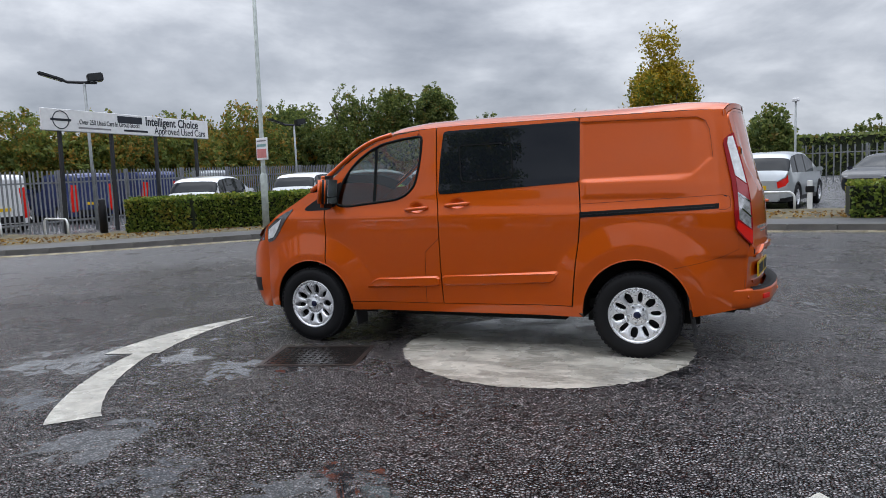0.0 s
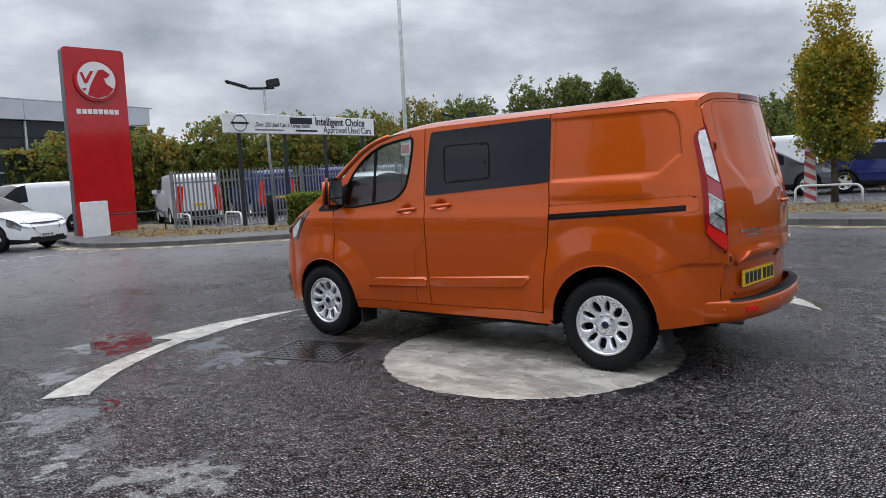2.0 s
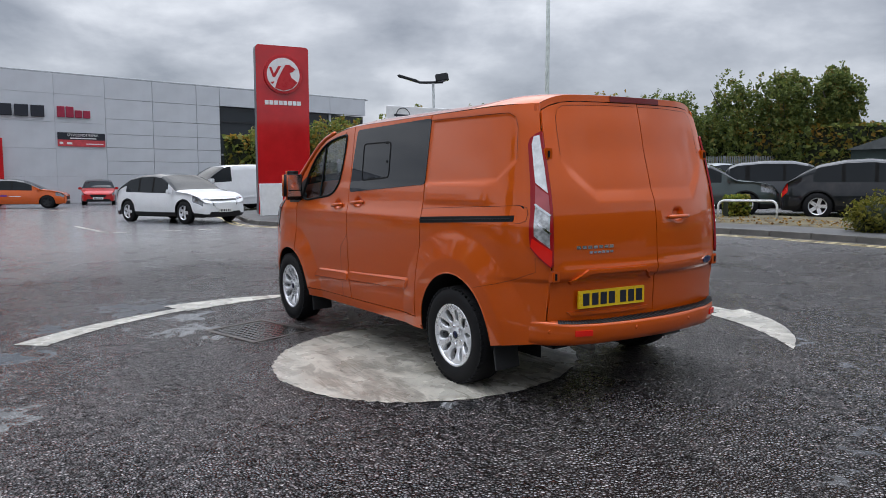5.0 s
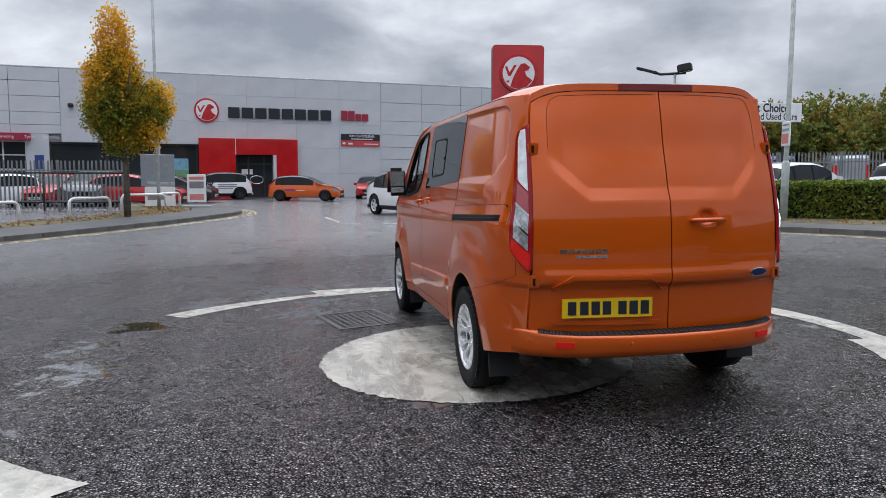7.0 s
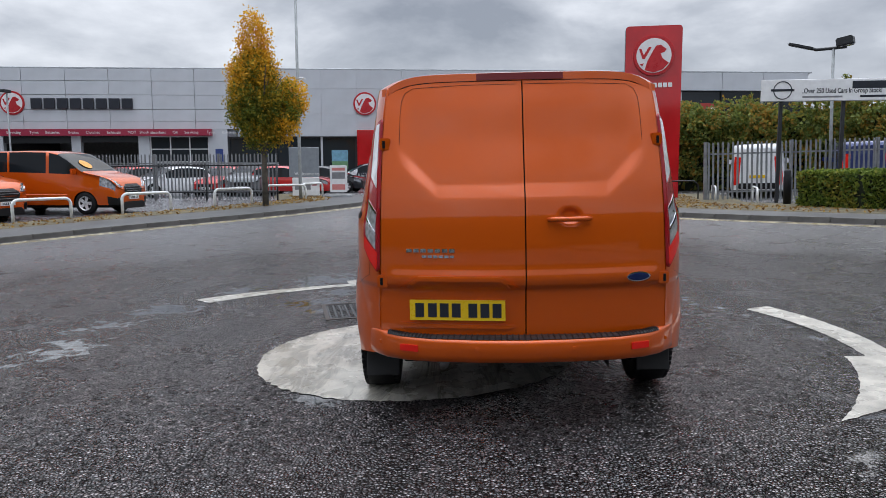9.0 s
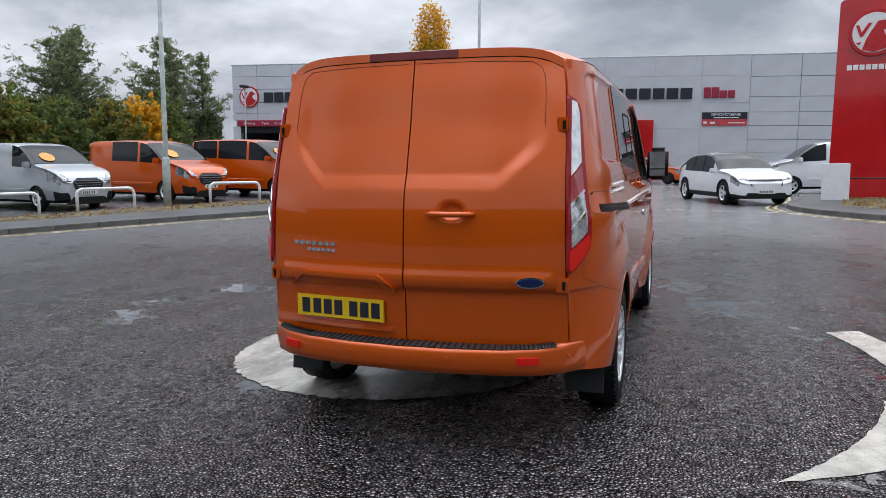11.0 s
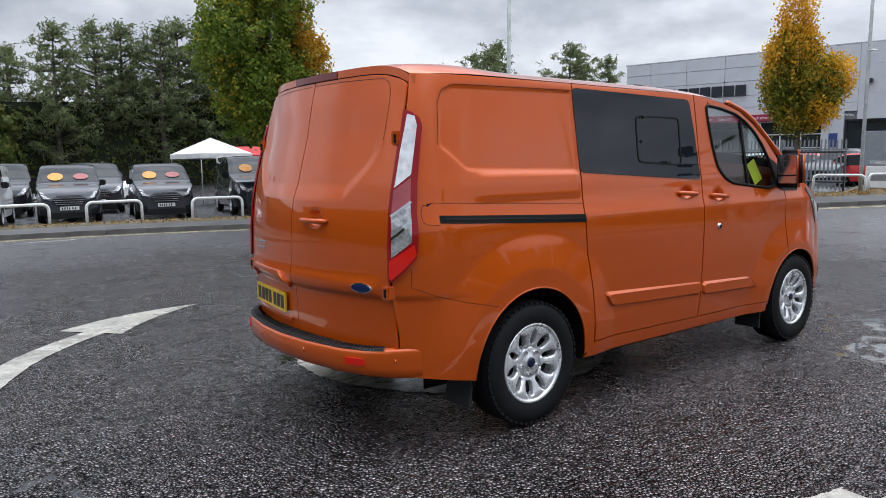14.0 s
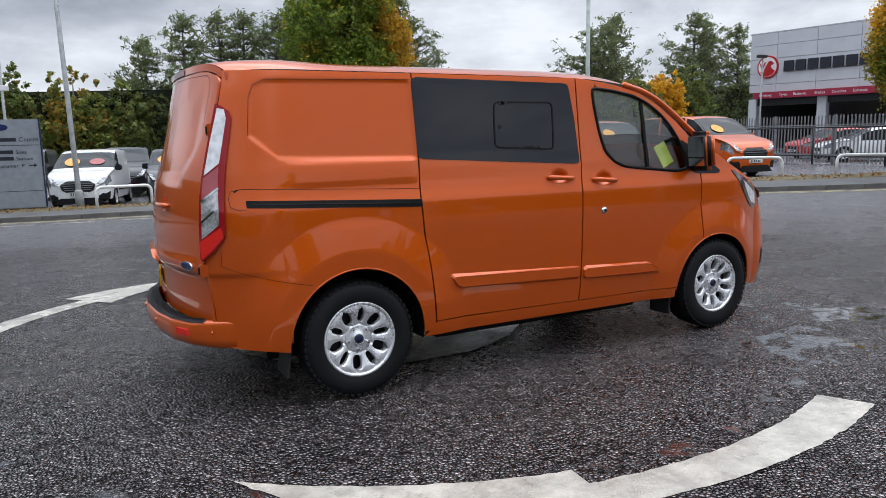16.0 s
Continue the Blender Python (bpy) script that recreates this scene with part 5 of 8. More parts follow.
def car(kind, label, m, colour, category="car", sticker=0, plate="w", group="", detail=()):
    L, W, H, R, ra, fa, top, belt, spans, screen, rear = KINDS[kind]
    is_van = "van" in kind
    name = "parked_van" if is_van else "parked_car"
    body_mat = colour
    o = thing(name, label, "van" if is_van else category, m, group)
    xs = sorted(set([round(v, 4) for v in list(np.linspace(0.0, 0.03, 4)) + list(np.linspace(0.03, 0.94, 40)) + list(np.linspace(0.94, 1.0, 8))] + [v for s in spans for v in s] + list(screen) + (list(rear) if rear else [])
                    + [ra + k * R * 1.14 / L for k in (-1, -0.97, -0.8, -0.5, 0, 0.5, 0.8, 0.97, 1)] + [fa + k * R * 1.14 / L for k in (-1, -0.97, -0.8, -0.5, 0, 0.5, 0.8, 0.97, 1)]))
    tz = smooth_table([(a * L, b * H) for a, b in top], 0.03, 0.01)
    bz = lambda x: float(np.interp(x / L, [b[0] for b in belt], [b[1] for b in belt])) * H
    sill = 0.115 * H + 0.06
    LOW, MID, TOP = 6, 3, 4
    grid = []
    for u in xs:
        x = u * L
        t = abs(2 * u - 1)
        plan = (1 - t ** 7) ** (1 / 3.2) if t < 1 else 0.0
        plan = 0.62 + 0.38 * plan
        zt = tz(x)
        zb = min(bz(x), zt - 0.035)
        bot = sill
        for c in (ra * L, fa * L):
            d = abs(x - c)
            if d < R * 1.14:
                bot = max(bot, R + math.sqrt(max(0.0, (R * 1.14) ** 2 - d * d)) - 0.02)
        bot = min(bot, zb - 0.05)
        hw = W / 2 * plan
        cab = max(0.0, min(1.0, (zt - zb - 0.03) / (0.36 * H)))
        wr = hw * (1 - (0.20 if not is_van else 0.15) * cab)
        ze = zt - (0.05 + 0.05 * cab) * (0.6 if is_van else 1.0)
        ze = max(ze, zb + 0.012)
        row = []
        for k in range(LOW + 1):
            f = k / LOW
            z = bot + (zb - bot) * f
            g = (z - sill) / max(0.01, (zb - sill))
            row.append((x, hw * (0.955 + 0.045 * math.sin(math.pi * min(1, max(0, g)) ** 0.8)) - (0.02 * g * g), z))
        yb = row[-1][1]
        for k in range(1, MID + 1):
            f = k / MID
            row.append((x, yb + (wr - yb) * f, zb + (ze - zb) * f))
        for k in range(1, TOP + 1):
            f = k / TOP
            row.append((x, wr * math.cos(f * math.pi / 2) ** 0.72, ze + (zt - ze) * math.sin(f * math.pi / 2) ** 0.8))
        grid.append(row)
    n = LOW + MID + TOP
    bins = {}

    def put_face(key, quad):
        bins.setdefault(key, []).append(quad)
    for i in range(len(xs) - 1):
        u = (xs[i] + xs[i + 1]) / 2
        for j in range(n):
            q = (grid[i][j], grid[i + 1][j], grid[i + 1][j + 1], grid[i][j + 1])
            for side in (1, -1):
                quad = [(x, y * side, z) for x, y, z in (q if side < 0 else q[::-1])]
                key = ("body", 0)
                if LOW <= j < LOW + MID:
                    for si, s_ in enumerate(spans):
                        if s_[0] <= u <= s_[1]:
                            key = ("side_window", (si, side))
                    if is_van and u > screen[1] - 0.035:
                        key = ("body", 0)
                    if u > screen[0] + 0.075 and u < screen[1] and key[0] == "side_window" and not is_van:
                        key = ("side_window", (si, side))
                    if not is_van and key[0] == "body" and spans[0][0] < u < spans[-1][1]:
                        key = ("window_pillar", (round(u, 1), side))
                if "blackroof" in detail and j >= LOW + MID and u < screen[0] + 0.01 and (not rear or u > rear[1]):
                    key = ("roof_panel", 0)
                if j >= LOW + MID and screen[0] <= u <= screen[1]:
                    key = ("windscreen", 0)
                if rear and j >= LOW + MID - 1 and rear[0] <= u <= rear[1]:
                    key = ("rear_window", 0)
                if LOW - 2 <= j < LOW + (1 if not is_van else 0) and 0.90 < u < 0.985:
                    key = ("headlamp", side)
                if j >= LOW - 2 and j < LOW and u < 0.03 and not is_van:
                    key = ("tail_lamp", side)
                if is_van and 1 <= j < LOW + 1 and u < 0.022:
                    key = ("tail_lamp", side)
                if is_van and j < 2 and u > 0.93:
                    key = ("lower_bumper", side)
                if j == 0 and (not is_van) and kind in ("suv", "crossover"):
                    key = ("lower_cladding", side)
                put_face(key, quad)
    for end, key in ((0, "rear_panel"), (len(xs) - 1, "front_panel")):
        ring = [(x, y, z) for x, y, z in grid[end]] + [(x, -y, z) for x, y, z in grid[end][::-1]]
        bins.setdefault((key, 0), []).append(ring)
    mats = {"body": body_mat, "rear_panel": body_mat, "front_panel": body_mat, "side_window": M_CARGLASS, "windscreen": M_CARGLASS, "rear_window": M_CARGLASS, "headlamp": M_HEADLAMP, "lower_bumper": M_BLACK, "window_pillar": M_SEAL, "roof_panel": P_BLACK, "tail_lamp": M_LAMP_RED, "lower_cladding": M_BLACK}
    shell = None
    origin = Matrix.Translation((-L / 2, 0, 0))
    for key in sorted(bins, key=lambda k: k[0] != "body"):
        seen, vs, fs = {}, [], []
        for quad in bins[key]:
            ids = []
            for p in quad:
                kk = tuple(round(c, 5) for c in p)
                if kk not in seen:
                    seen[kk] = len(vs)
                    vs.append(p)
                if not ids or ids[-1] != seen[kk]:
                    ids.append(seen[kk])
            ids = list(dict.fromkeys(ids))
            if len(ids) > 2:
                fs.append(tuple(ids))
        part(key[0], mesh_of(key[0], vs, fs, mats[key[0]], True), o, m=origin)
    # underbody, wheels, lamps and plates
    part("underbody", boxes("underbody", [(0.05 * L, -W * 0.40, 0.20, 0.95 * L, W * 0.40, 0.46 * H)], M_SEAL, 0.05), o, m=origin)
    rim_m = M_ALLOY if not (detail and "darkwheel" in detail) else M_DARKMETAL
    for ax in (ra, fa):
        for side in (1, -1):
            w = part("wheel", None, o, m=origin @ Matrix.Translation((ax * L, side * (W / 2 - 0.115), R)) @ Matrix.Diagonal((1, side, 1, 1)))
            part("tyre", mesh_of("tyre", *lathe([(R * 0.62, -0.09), (R * 0.92, -0.10), (R, -0.07), (R, 0.07), (R * 0.92, 0.10), (R * 0.64, 0.10)], 28), M_RUBBER, True), w)
            spk = [lathe([(R * 0.64, 0.098), (R * 0.60, 0.085), (R * 0.56, 0.06)], 28), lathe([(0.0, 0.085), (R * 0.16, 0.082), (R * 0.2, 0.05)], 14)]
            for k in range(5):
                t = 2 * math.pi * k / 5
                u_, r_ = Vector((-math.sin(t), 0, math.cos(t))), Vector((math.cos(t), 0, math.sin(t)))
                a, b = r_ * R * 0.1, r_ * R * 0.6
                spk.append(([a - u_ * 0.045 + Vector((0, 0.075, 0)), a + u_ * 0.045 + Vector((0, 0.075, 0)), b + u_ * 0.05 + Vector((0, 0.09, 0)), b - u_ * 0.05 + Vector((0, 0.09, 0))], [(0, 1, 2, 3)]))
            part("rim", mesh_of("rim", *join(spk), rim_m), w)
            part("brake_disc", mesh_of("brake_disc", *lathe([(0.0, 0.02), (R * 0.6, 0.02)], 20), M_SEAL), w)
    def face(y, z, off=0.0):
        """A point on the front of the body."""
        for i in range(len(xs) - 1, 0, -1):
            row = grid[i]
            if z <= row[-1][2] + 0.002:
                y_at = float(np.interp(z, [p[2] for p in row], [p[1] for p in row]))
                if y_at >= abs(y):
                    if i == len(xs) - 1:
                        return (xs[i] * L + off, y, z)
                    nxt = grid[i + 1]
                    y_nx = float(np.interp(z, [p[2] for p in nxt], [p[1] for p in nxt])) if z <= nxt[-1][2] else 0.0
                    t = max(0.0, min(1.0, (y_at - abs(y)) / max(1e-4, y_at - y_nx)))
                    return ((xs[i] + (xs[i + 1] - xs[i]) * t) * L + off, y, z)
        return (0.9 * L, y, z)

    def on_front(nm, poly, mat, off=0.012, both=False, lip=0.03):
        for sg in ((1, -1) if both else (1,)):
            pl = [(y * sg, z) for y, z in poly]
            part(nm, mesh_of(nm, *skin(pl, face, 0.07, off, lip), mat), o, m=origin)
    k_ = H / 1.98
    if is_van:
        on_front("headlamp_unit", [(0.52, 0.83 * k_), (0.60, 0.79 * k_), (0.80, 0.86 * k_), (0.87, 1.02 * k_), (0.86, 1.10 * k_), (0.70, 1.02 * k_)], M_HEADLAMP, 0.014, True)
        on_front("headlamp_reflector", [(0.62, 0.85 * k_), (0.76, 0.89 * k_), (0.80, 0.98 * k_), (0.68, 0.95 * k_)], M_LAMP_CLEAR, 0.02, True, 0.01)
        on_front("grille_surround", [(-0.31, 0.92 * k_), (0.31, 0.92 * k_), (0.50, 0.80 * k_), (0.44, 0.62 * k_), (0.32, 0.55 * k_), (-0.32, 0.55 * k_), (-0.44, 0.62 * k_), (-0.50, 0.80 * k_)], M_DARKMETAL, 0.012)
        on_front("grille", [(-0.29, 0.895 * k_), (0.29, 0.895 * k_), (0.465, 0.79 * k_), (0.41, 0.635 * k_), (0.30, 0.575 * k_), (-0.30, 0.575 * k_), (-0.41, 0.635 * k_), (-0.465, 0.79 * k_)], M_BLACK, 0.018, lip=0.01)
        for q in range(4):
            z = (0.625 + q * 0.068) * k_
            w_ = 0.37 + 0.025 * min(q, 2)
            on_front("grille_bar", [(-w_, z), (w_, z), (w_, z + 0.018), (-w_, z + 0.018)], M_STEEL if q != 1 else M_CHROME, 0.026, lip=0.012)
        on_front("lower_grille", [(-0.72, 0.16), (0.72, 0.16), (0.50, 0.37 * k_), (-0.50, 0.37 * k_)], M_BLACK, 0.014)
        on_front("fog_recess", [(0.60, 0.42 * k_), (0.84, 0.40 * k_), (0.84, 0.50 * k_), (0.66, 0.50 * k_)], M_BLACK, 0.012, True)
    else:
        on_front("grille", [(-0.42, 0.40 * H), (0.42, 0.40 * H), (0.36, 0.30 * H), (-0.36, 0.30 * H)], M_BLACK if kind != "crossover" else body_mat, 0.012)
        if kind == "crossover":
            for a_, b_ in (((-0.50, 0.47), (0.50, 0.47)), ((-0.50, 0.47), (-0.44, 0.36)), ((0.50, 0.47), (0.44, 0.36))):
                on_front("grille_line", strip([(a_[0], a_[1] * H), (b_[0], b_[1] * H)], 0.03), M_BLACK, 0.014)
        on_front("headlamp_unit", [(0.50, 0.46 * H), (0.80, 0.47 * H), (0.82, 0.51 * H), (0.56, 0.505 * H)], M_HEADLAMP, 0.014, True)
    if not is_van:
        on_front("lower_intake", [(-0.68, 0.13 * H), (0.68, 0.13 * H), (0.56, 0.235 * H), (-0.56, 0.235 * H)], M_BLACK, 0.012)
    fp = part("number_plate", boxes("number_plate", [(L - 0.02, -0.26, 0.222 * H, L + 0.035, 0.26, 0.222 * H + 0.11)], M_PLATE_W, 0.004), o, m=origin)
    part("plate_bars", boxes("plate_bars", [(L + 0.035, -0.215 + k * 0.065 + (0.02 if k > 3 else 0), 0.222 * H + 0.02, L + 0.038, -0.18 + k * 0.065 + (0.02 if k > 3 else 0), 0.222 * H + 0.09) for k in range(6)], M_SIGN_DARK), fp)
    part("rear_plate", boxes("rear_plate", [(-0.02, -0.26, 0.36 * H, 0.02, 0.26, 0.36 * H + 0.11)], M_PLATE_Y, 0.004), o, m=origin)
    part("rear_bumper", boxes("rear_bumper", [(-0.05, -W * 0.33, 0.16 * H, 0.05, W * 0.33, 0.27 * H)], M_BLACK if is_van else body_mat, 0.03, 2), o, m=origin)
    for side in (1, -1):
        mz = float(np.interp((screen[1] - 0.045), [b[0] for b in belt], [b[1] for b in belt])) * H
        k_ = 1.35 if is_van else 1.0
        part("door_mirror", boxes("door_mirror", [(-0.06, -0.10 * k_ ** 0.3, -0.01, 0.05, 0.10, 0.13 * k_)], body_mat if kind != "smallvan" else M_BLACK, 0.03, 2), o, m=origin @ Matrix.Translation(((screen[1] - 0.05) * L, side * (W / 2 + 0.06), mz)))
        if is_van:
            part("rubbing_moulding", boxes("rubbing_moulding", [(0.30 * L, side * (W / 2 - 0.02), 0.27 * H, 0.68 * L, side * (W / 2 + 0.008), 0.315 * H)], M_BLACK if "smallvan" in kind else body_mat, 0.01), o, m=origin)
    if "stickers" in detail:
        for side in (1, -1):
            for x0, x1, z0, z1, mt in ((0.40, 0.52, 0.36, 0.42, M_SIGN_WHITE), (0.24, 0.38, 0.34, 0.46, simple("purple_decal", (0.16, 0.03, 0.20), 0.4) if colour is P_CORAL else M_SIGN_DARK)):
                part("door_decal", boxes("door_decal", [(x0 * L, side * W * 0.492 - 0.006, z0 * H, x1 * L, side * W * 0.492 + 0.012, z1 * H)], mt), o, m=origin)
    if sticker:
        a, b = screen
        for k, (yy, mat, rx, rz) in enumerate(((-0.36, simple("amber_price_sticker", (0.80, 0.36, 0.06), 0.5), 0.22, 0.21), (0.36, simple("faded_red_sticker", (0.42, 0.13, 0.12), 0.5), 0.22, 0.16))[:sticker]):
            u0, u1 = a + (b - a) * 0.45, a + (b - a) * 0.82
            p0, p1 = Vector((u0 * L, 0, tz(u0 * L))), Vector((u1 * L, 0, tz(u1 * L)))
            d = (p0 - p1)
            ang = math.degrees(math.atan2(d.z, -d.x))
            c = (p0 + p1) / 2
            part("windscreen_sticker", prism("windscreen_sticker", [(rx * math.cos(t), rz * math.sin(t)) for t in np.linspace(0, 2 * math.pi, 24, endpoint=False)], 0.004, mat), o, "", origin @ Matrix.Translation((c.x, yy, c.z - 0.035)) @ pose(0, 0, 0, 0, -(90 - ang), 0) @ pose(0, 0, 0, 0, 0, 90) @ Matrix.Translation((0, -0.05, 0)))
    return o


P_WHITE = paint("white_car_paint", (0.74, 0.75, 0.76), 0.0, 0.35)
P_SILVER = paint("silver_car_paint", (0.46, 0.49, 0.51), 0.5, 0.35)
P_GREY = paint("dark_grey_car_paint", (0.045, 0.05, 0.058), 0.4, 0.35)
P_MIDGREY = paint("mid_grey_car_paint", (0.12, 0.13, 0.14), 0.4, 0.35)
P_BLACK = paint("black_car_paint", (0.010, 0.012, 0.016), 0.2, 0.3)
P_RED = paint("red_car_paint", (0.45, 0.02, 0.02), 0.1, 0.35)
P_CORAL = paint("bright_orange_car_paint", (0.62, 0.105, 0.012), 0.2, 0.35)
P_BLUE = paint("deep_blue_car_paint", (0.012, 0.022, 0.13), 0.3, 0.35)
P_VANBLUE = paint("blue_van_paint", (0.03, 0.045, 0.14), 0.2, 0.4)

# ---- ground, kerbs and markings ----
gx = [-400, -200, -120, -80, -60, -45, -30, -20, -10, -5, 0] + [4.5 + 0.75 * k for k in range(26)] + [24, 26, 28, 30, 32, 34, 36, 38, 40, 60, 90, 140, 220, 400]
gy = [-400, -200, -120, -80, -60, -45, -30, -20, -10] + [-5 + k for k in range(30)] + [25, 30, 45, 60, 80, 120, 200, 400]
gv = [(x, y, ground_z(x, y)) for x in gx for y in gy]
gf = [(i * len(gy) + j, (i + 1) * len(gy) + j, (i + 1) * len(gy) + j + 1, i * len(gy) + j + 1) for i in range(len(gx) - 1) for j in range(len(gy) - 1)]
tagged(new("ground", mesh_of("ground", gv, gf, M_ASPHALT, True)), "wet dark asphalt with coarse chippings and shallow puddles", "road", "", "structure")


def dense(line, step=0.5, rounds=2):
    """A line with its corners rounded, cut into even steps."""
    pts = [Vector((x, y, 0)) for x, y in line]
    for _ in range(rounds):
        out = [pts[0]]
        for a, b in zip(pts, pts[1:]):
            out += [a.lerp(b, 0.25), a.lerp(b, 0.75)]
        pts = out + [pts[-1]]
    res, left = [pts[0]], step
    for a, b in zip(pts, pts[1:]):
        d = (b - a).length
        at = 0.0
        while d - at > left:
            at += left
            left = step
            res.append(a.lerp(b, at / d))
        left -= d - at
    return res


def sideways(pts, off):
    """The line moved to its right-hand side."""
    out = []
    for i, p in enumerate(pts):
        d = (pts[min(i + 1, len(pts) - 1)] - pts[max(i - 1, 0)]).normalized()
        out.append(p + Vector((d.y, -d.x, 0)) * off)
    return out


def ribbon(pts, a, b, ha, hb):
    pa, pb = sideways(pts, a), sideways(pts, b)
    v = [(p.x, p.y, ground_z(p.x, p.y) + ha) for p in pa] + [(p.x, p.y, ground_z(p.x, p.y) + hb) for p in pb]
    n = len(pts)
    return v, [(i, n + i, n + i + 1, i + 1) for i in range(n - 1)]


KERB_S = [(-70, -9.5), (-14, -9.5), (-3.4, -9.55), (0, -9.8), (3, -10.25), (6.2, -10.3), (8.6, -9.5), (10.5, -8.2), (12.0, -6.8), (13.5, -5.5), (15.2, -4.4), (17.2, -3.7), (19.2, -4.0), (21.5, -4.6), (24.5, -4.9)]
KERB_N = [(29.75, 5.68), (25.44, 4.08), (22.44, 3.52), (20.31, 4.03), (17.7, 5.17), (15.52, 6.5), (13.32, 8.32), (11.35, 9.9), (8.85, 11.68), (5.7, 13.51), (3.34, 14.63), (1.2, 15.3), (-1.5, 15.6), (-5.0, 16.4), (-14, 19.0), (-70, 30)]
stone_mesh = boxes("kerb_stone", [(-0.445, -0.065, -0.16, 0.445, 0.065, 0.0)], M_KERB, 0.014, 2)
for nm, line, wide, verge in (("pavement_south", KERB_S, 1.35, 4.7), ("pavement_north", KERB_N, 1.9, 3.6)):
    pts = dense(line, 0.45)
    pv = tagged(new(nm, mesh_of(nm, *ribbon(pts, 0.13, wide, 0.112, 0.118), M_PAVE, True)), "dark tarmac footway behind a concrete kerb", "pavement", "", "structure")
    tagged(new(nm.replace("pavement", "verge"), mesh_of("verge", *join([ribbon(pts, wide, wide + 0.8, 0.118, 0.15), ribbon(pts, wide + 0.8, verge - 0.3, 0.15, 0.13), ribbon(pts, verge - 0.3, verge + 0.2, 0.13, -0.05)]), M_VERGE, True)), "bare verge strewn with fallen leaves", "verge", "", "structure")
    ks = dense(line, 0.9)
    for a, b in zip(ks, ks[1:]):
        c = (a + b) / 2
        if -16 < c.x < 36:
            d = b - a
            n_ = Vector((d.y, -d.x, 0)).normalized() * 0.065
            ang = math.degrees(math.atan2(d.y, d.x))
            za, zb = ground_z(a.x, a.y), ground_z(b.x, b.y)
            part("kerb_stone", stone_mesh, pv, m=Matrix.Translation((c.x + n_.x, c.y + n_.y, (za + zb) / 2 + 0.115 + random.uniform(-0.004, 0.004))) @ pose(0, 0, 0, 0, -math.degrees(math.atan2(zb - za, d.length)), ang))
    for k_, off in enumerate((-0.24, -0.44)):
        tagged(new("yellow_line", mesh_of("yellow_line", *ribbon(pts, off, off - 0.10, 0.004, 0.004), M_YELLOW_LINE)), "worn yellow line along the kerb", "road marking", "", "structure")


def flat_shape(name, outline, mat, label, lift=0.004, step=None):
    """A painted shape lying on the road, with a ragged worn edge."""
    bm = bmesh.new()
    vs = [bm.verts.new((x, y, ground_z(x, y) + lift)) for x, y in outline]
    f = bm.faces.new(vs)
    bmesh.ops.triangulate(bm, faces=[f])
    bmesh.ops.recalc_face_normals(bm, faces=bm.faces[:])
    return tagged(new(name, bm_mesh(name, bm, mat)), label, "road marking", "", "structure")


CX, CY = 0.80, 0.68
rag = random.Random(5)
# the domed white disc of the mini roundabout
rings, seg = 8, 160
dv, df = [(CX, CY, ground_z(CX, CY) + 0.05)], []
edge = [1.21 + 0.012 * math.sin(3 * t_ + 1) + rag.uniform(-0.014, 0.014) for t_ in np.linspace(0, 2 * math.pi, seg, endpoint=False)]
for i in range(1, rings + 1):
    q = i / rings
    for k in range(seg):
        t_ = 2 * math.pi * k / seg
        r_ = edge[k] * q
        x, y = CX + r_ * math.cos(t_), CY + r_ * math.sin(t_)
        dv.append((x, y, ground_z(x, y) + 0.004 + 0.008 * (1 - q * q)))
for k in range(seg):
    df.append((0, 1 + k, 1 + (k + 1) % seg))
    for i in range(rings - 1):
        a, b = 1 + i * seg + k, 1 + i * seg + (k + 1) % seg
        df.append((a, a + seg, b + seg, b))
dv[0] = (CX, CY, ground_z(CX, CY) + 0.012)
tagged(new("roundabout_disc", mesh_of("roundabout_disc", dv, df, M_DISC, True)), "scuffed cream painted disc of a mini roundabout", "road marking", "", "structure")


def polar(r_, deg):
    return CX + r_ * math.cos(radians(deg)), CY + r_ * math.sin(radians(deg))


def arrow(a_tail, a_neck, a_tip, tail, neck, head, tip):
    """A curved arrow painted clockwise round the disc: angles, then inner and outer radii."""
    n = 40
    inner, outer = [], []
    for k in range(n + 1):
        f = k / n
        a = a_tail + (a_neck - a_tail) * f
        j = rag.uniform(-0.006, 0.006)
        inner.append(polar(tail[0] + (neck[0] - tail[0]) * f + j, a))
        outer.append(polar(tail[1] + (neck[1] - tail[1]) * f + rag.uniform(-0.006, 0.006), a))
    for k in range(n + 1):
        f = k / n
        a = a_neck + (a_tip - a_neck) * f
        inner.append(polar(head[0] + (tip - head[0]) * f + rag.uniform(-0.006, 0.006), a))
        outer.append(polar(head[1] + (tip - head[1]) * f + 0.06 * math.sin(math.pi * f) + rag.uniform(-0.006, 0.006), a))
    v = [(x, y, ground_z(x, y) + 0.004) for x, y in inner + outer]
    m_ = len(inner)
    tagged(new("turn_arrow", mesh_of("turn_arrow", v, [(i, i + 1, m_ + i + 1, m_ + i) for i in range(m_ - 1) if i != n] + [(n, n + 1, m_ + n + 1, m_ + n)], M_WHITE_LINE)), "worn white curved arrow painted on the asphalt", "road marking", "", "structure")


arrow(46, 17, -10, (3.45, 3.79), (3.50, 3.68), (3.44, 3.96), 3.50)
arrow(-66, -97, -125, (3.36, 3.64), (3.28, 3.50), (3.14, 3.64), 2.96)
arrow(168, 128, 103, (3.16, 3.42), (3.20, 3.42), (3.02, 3.68), 3.48)
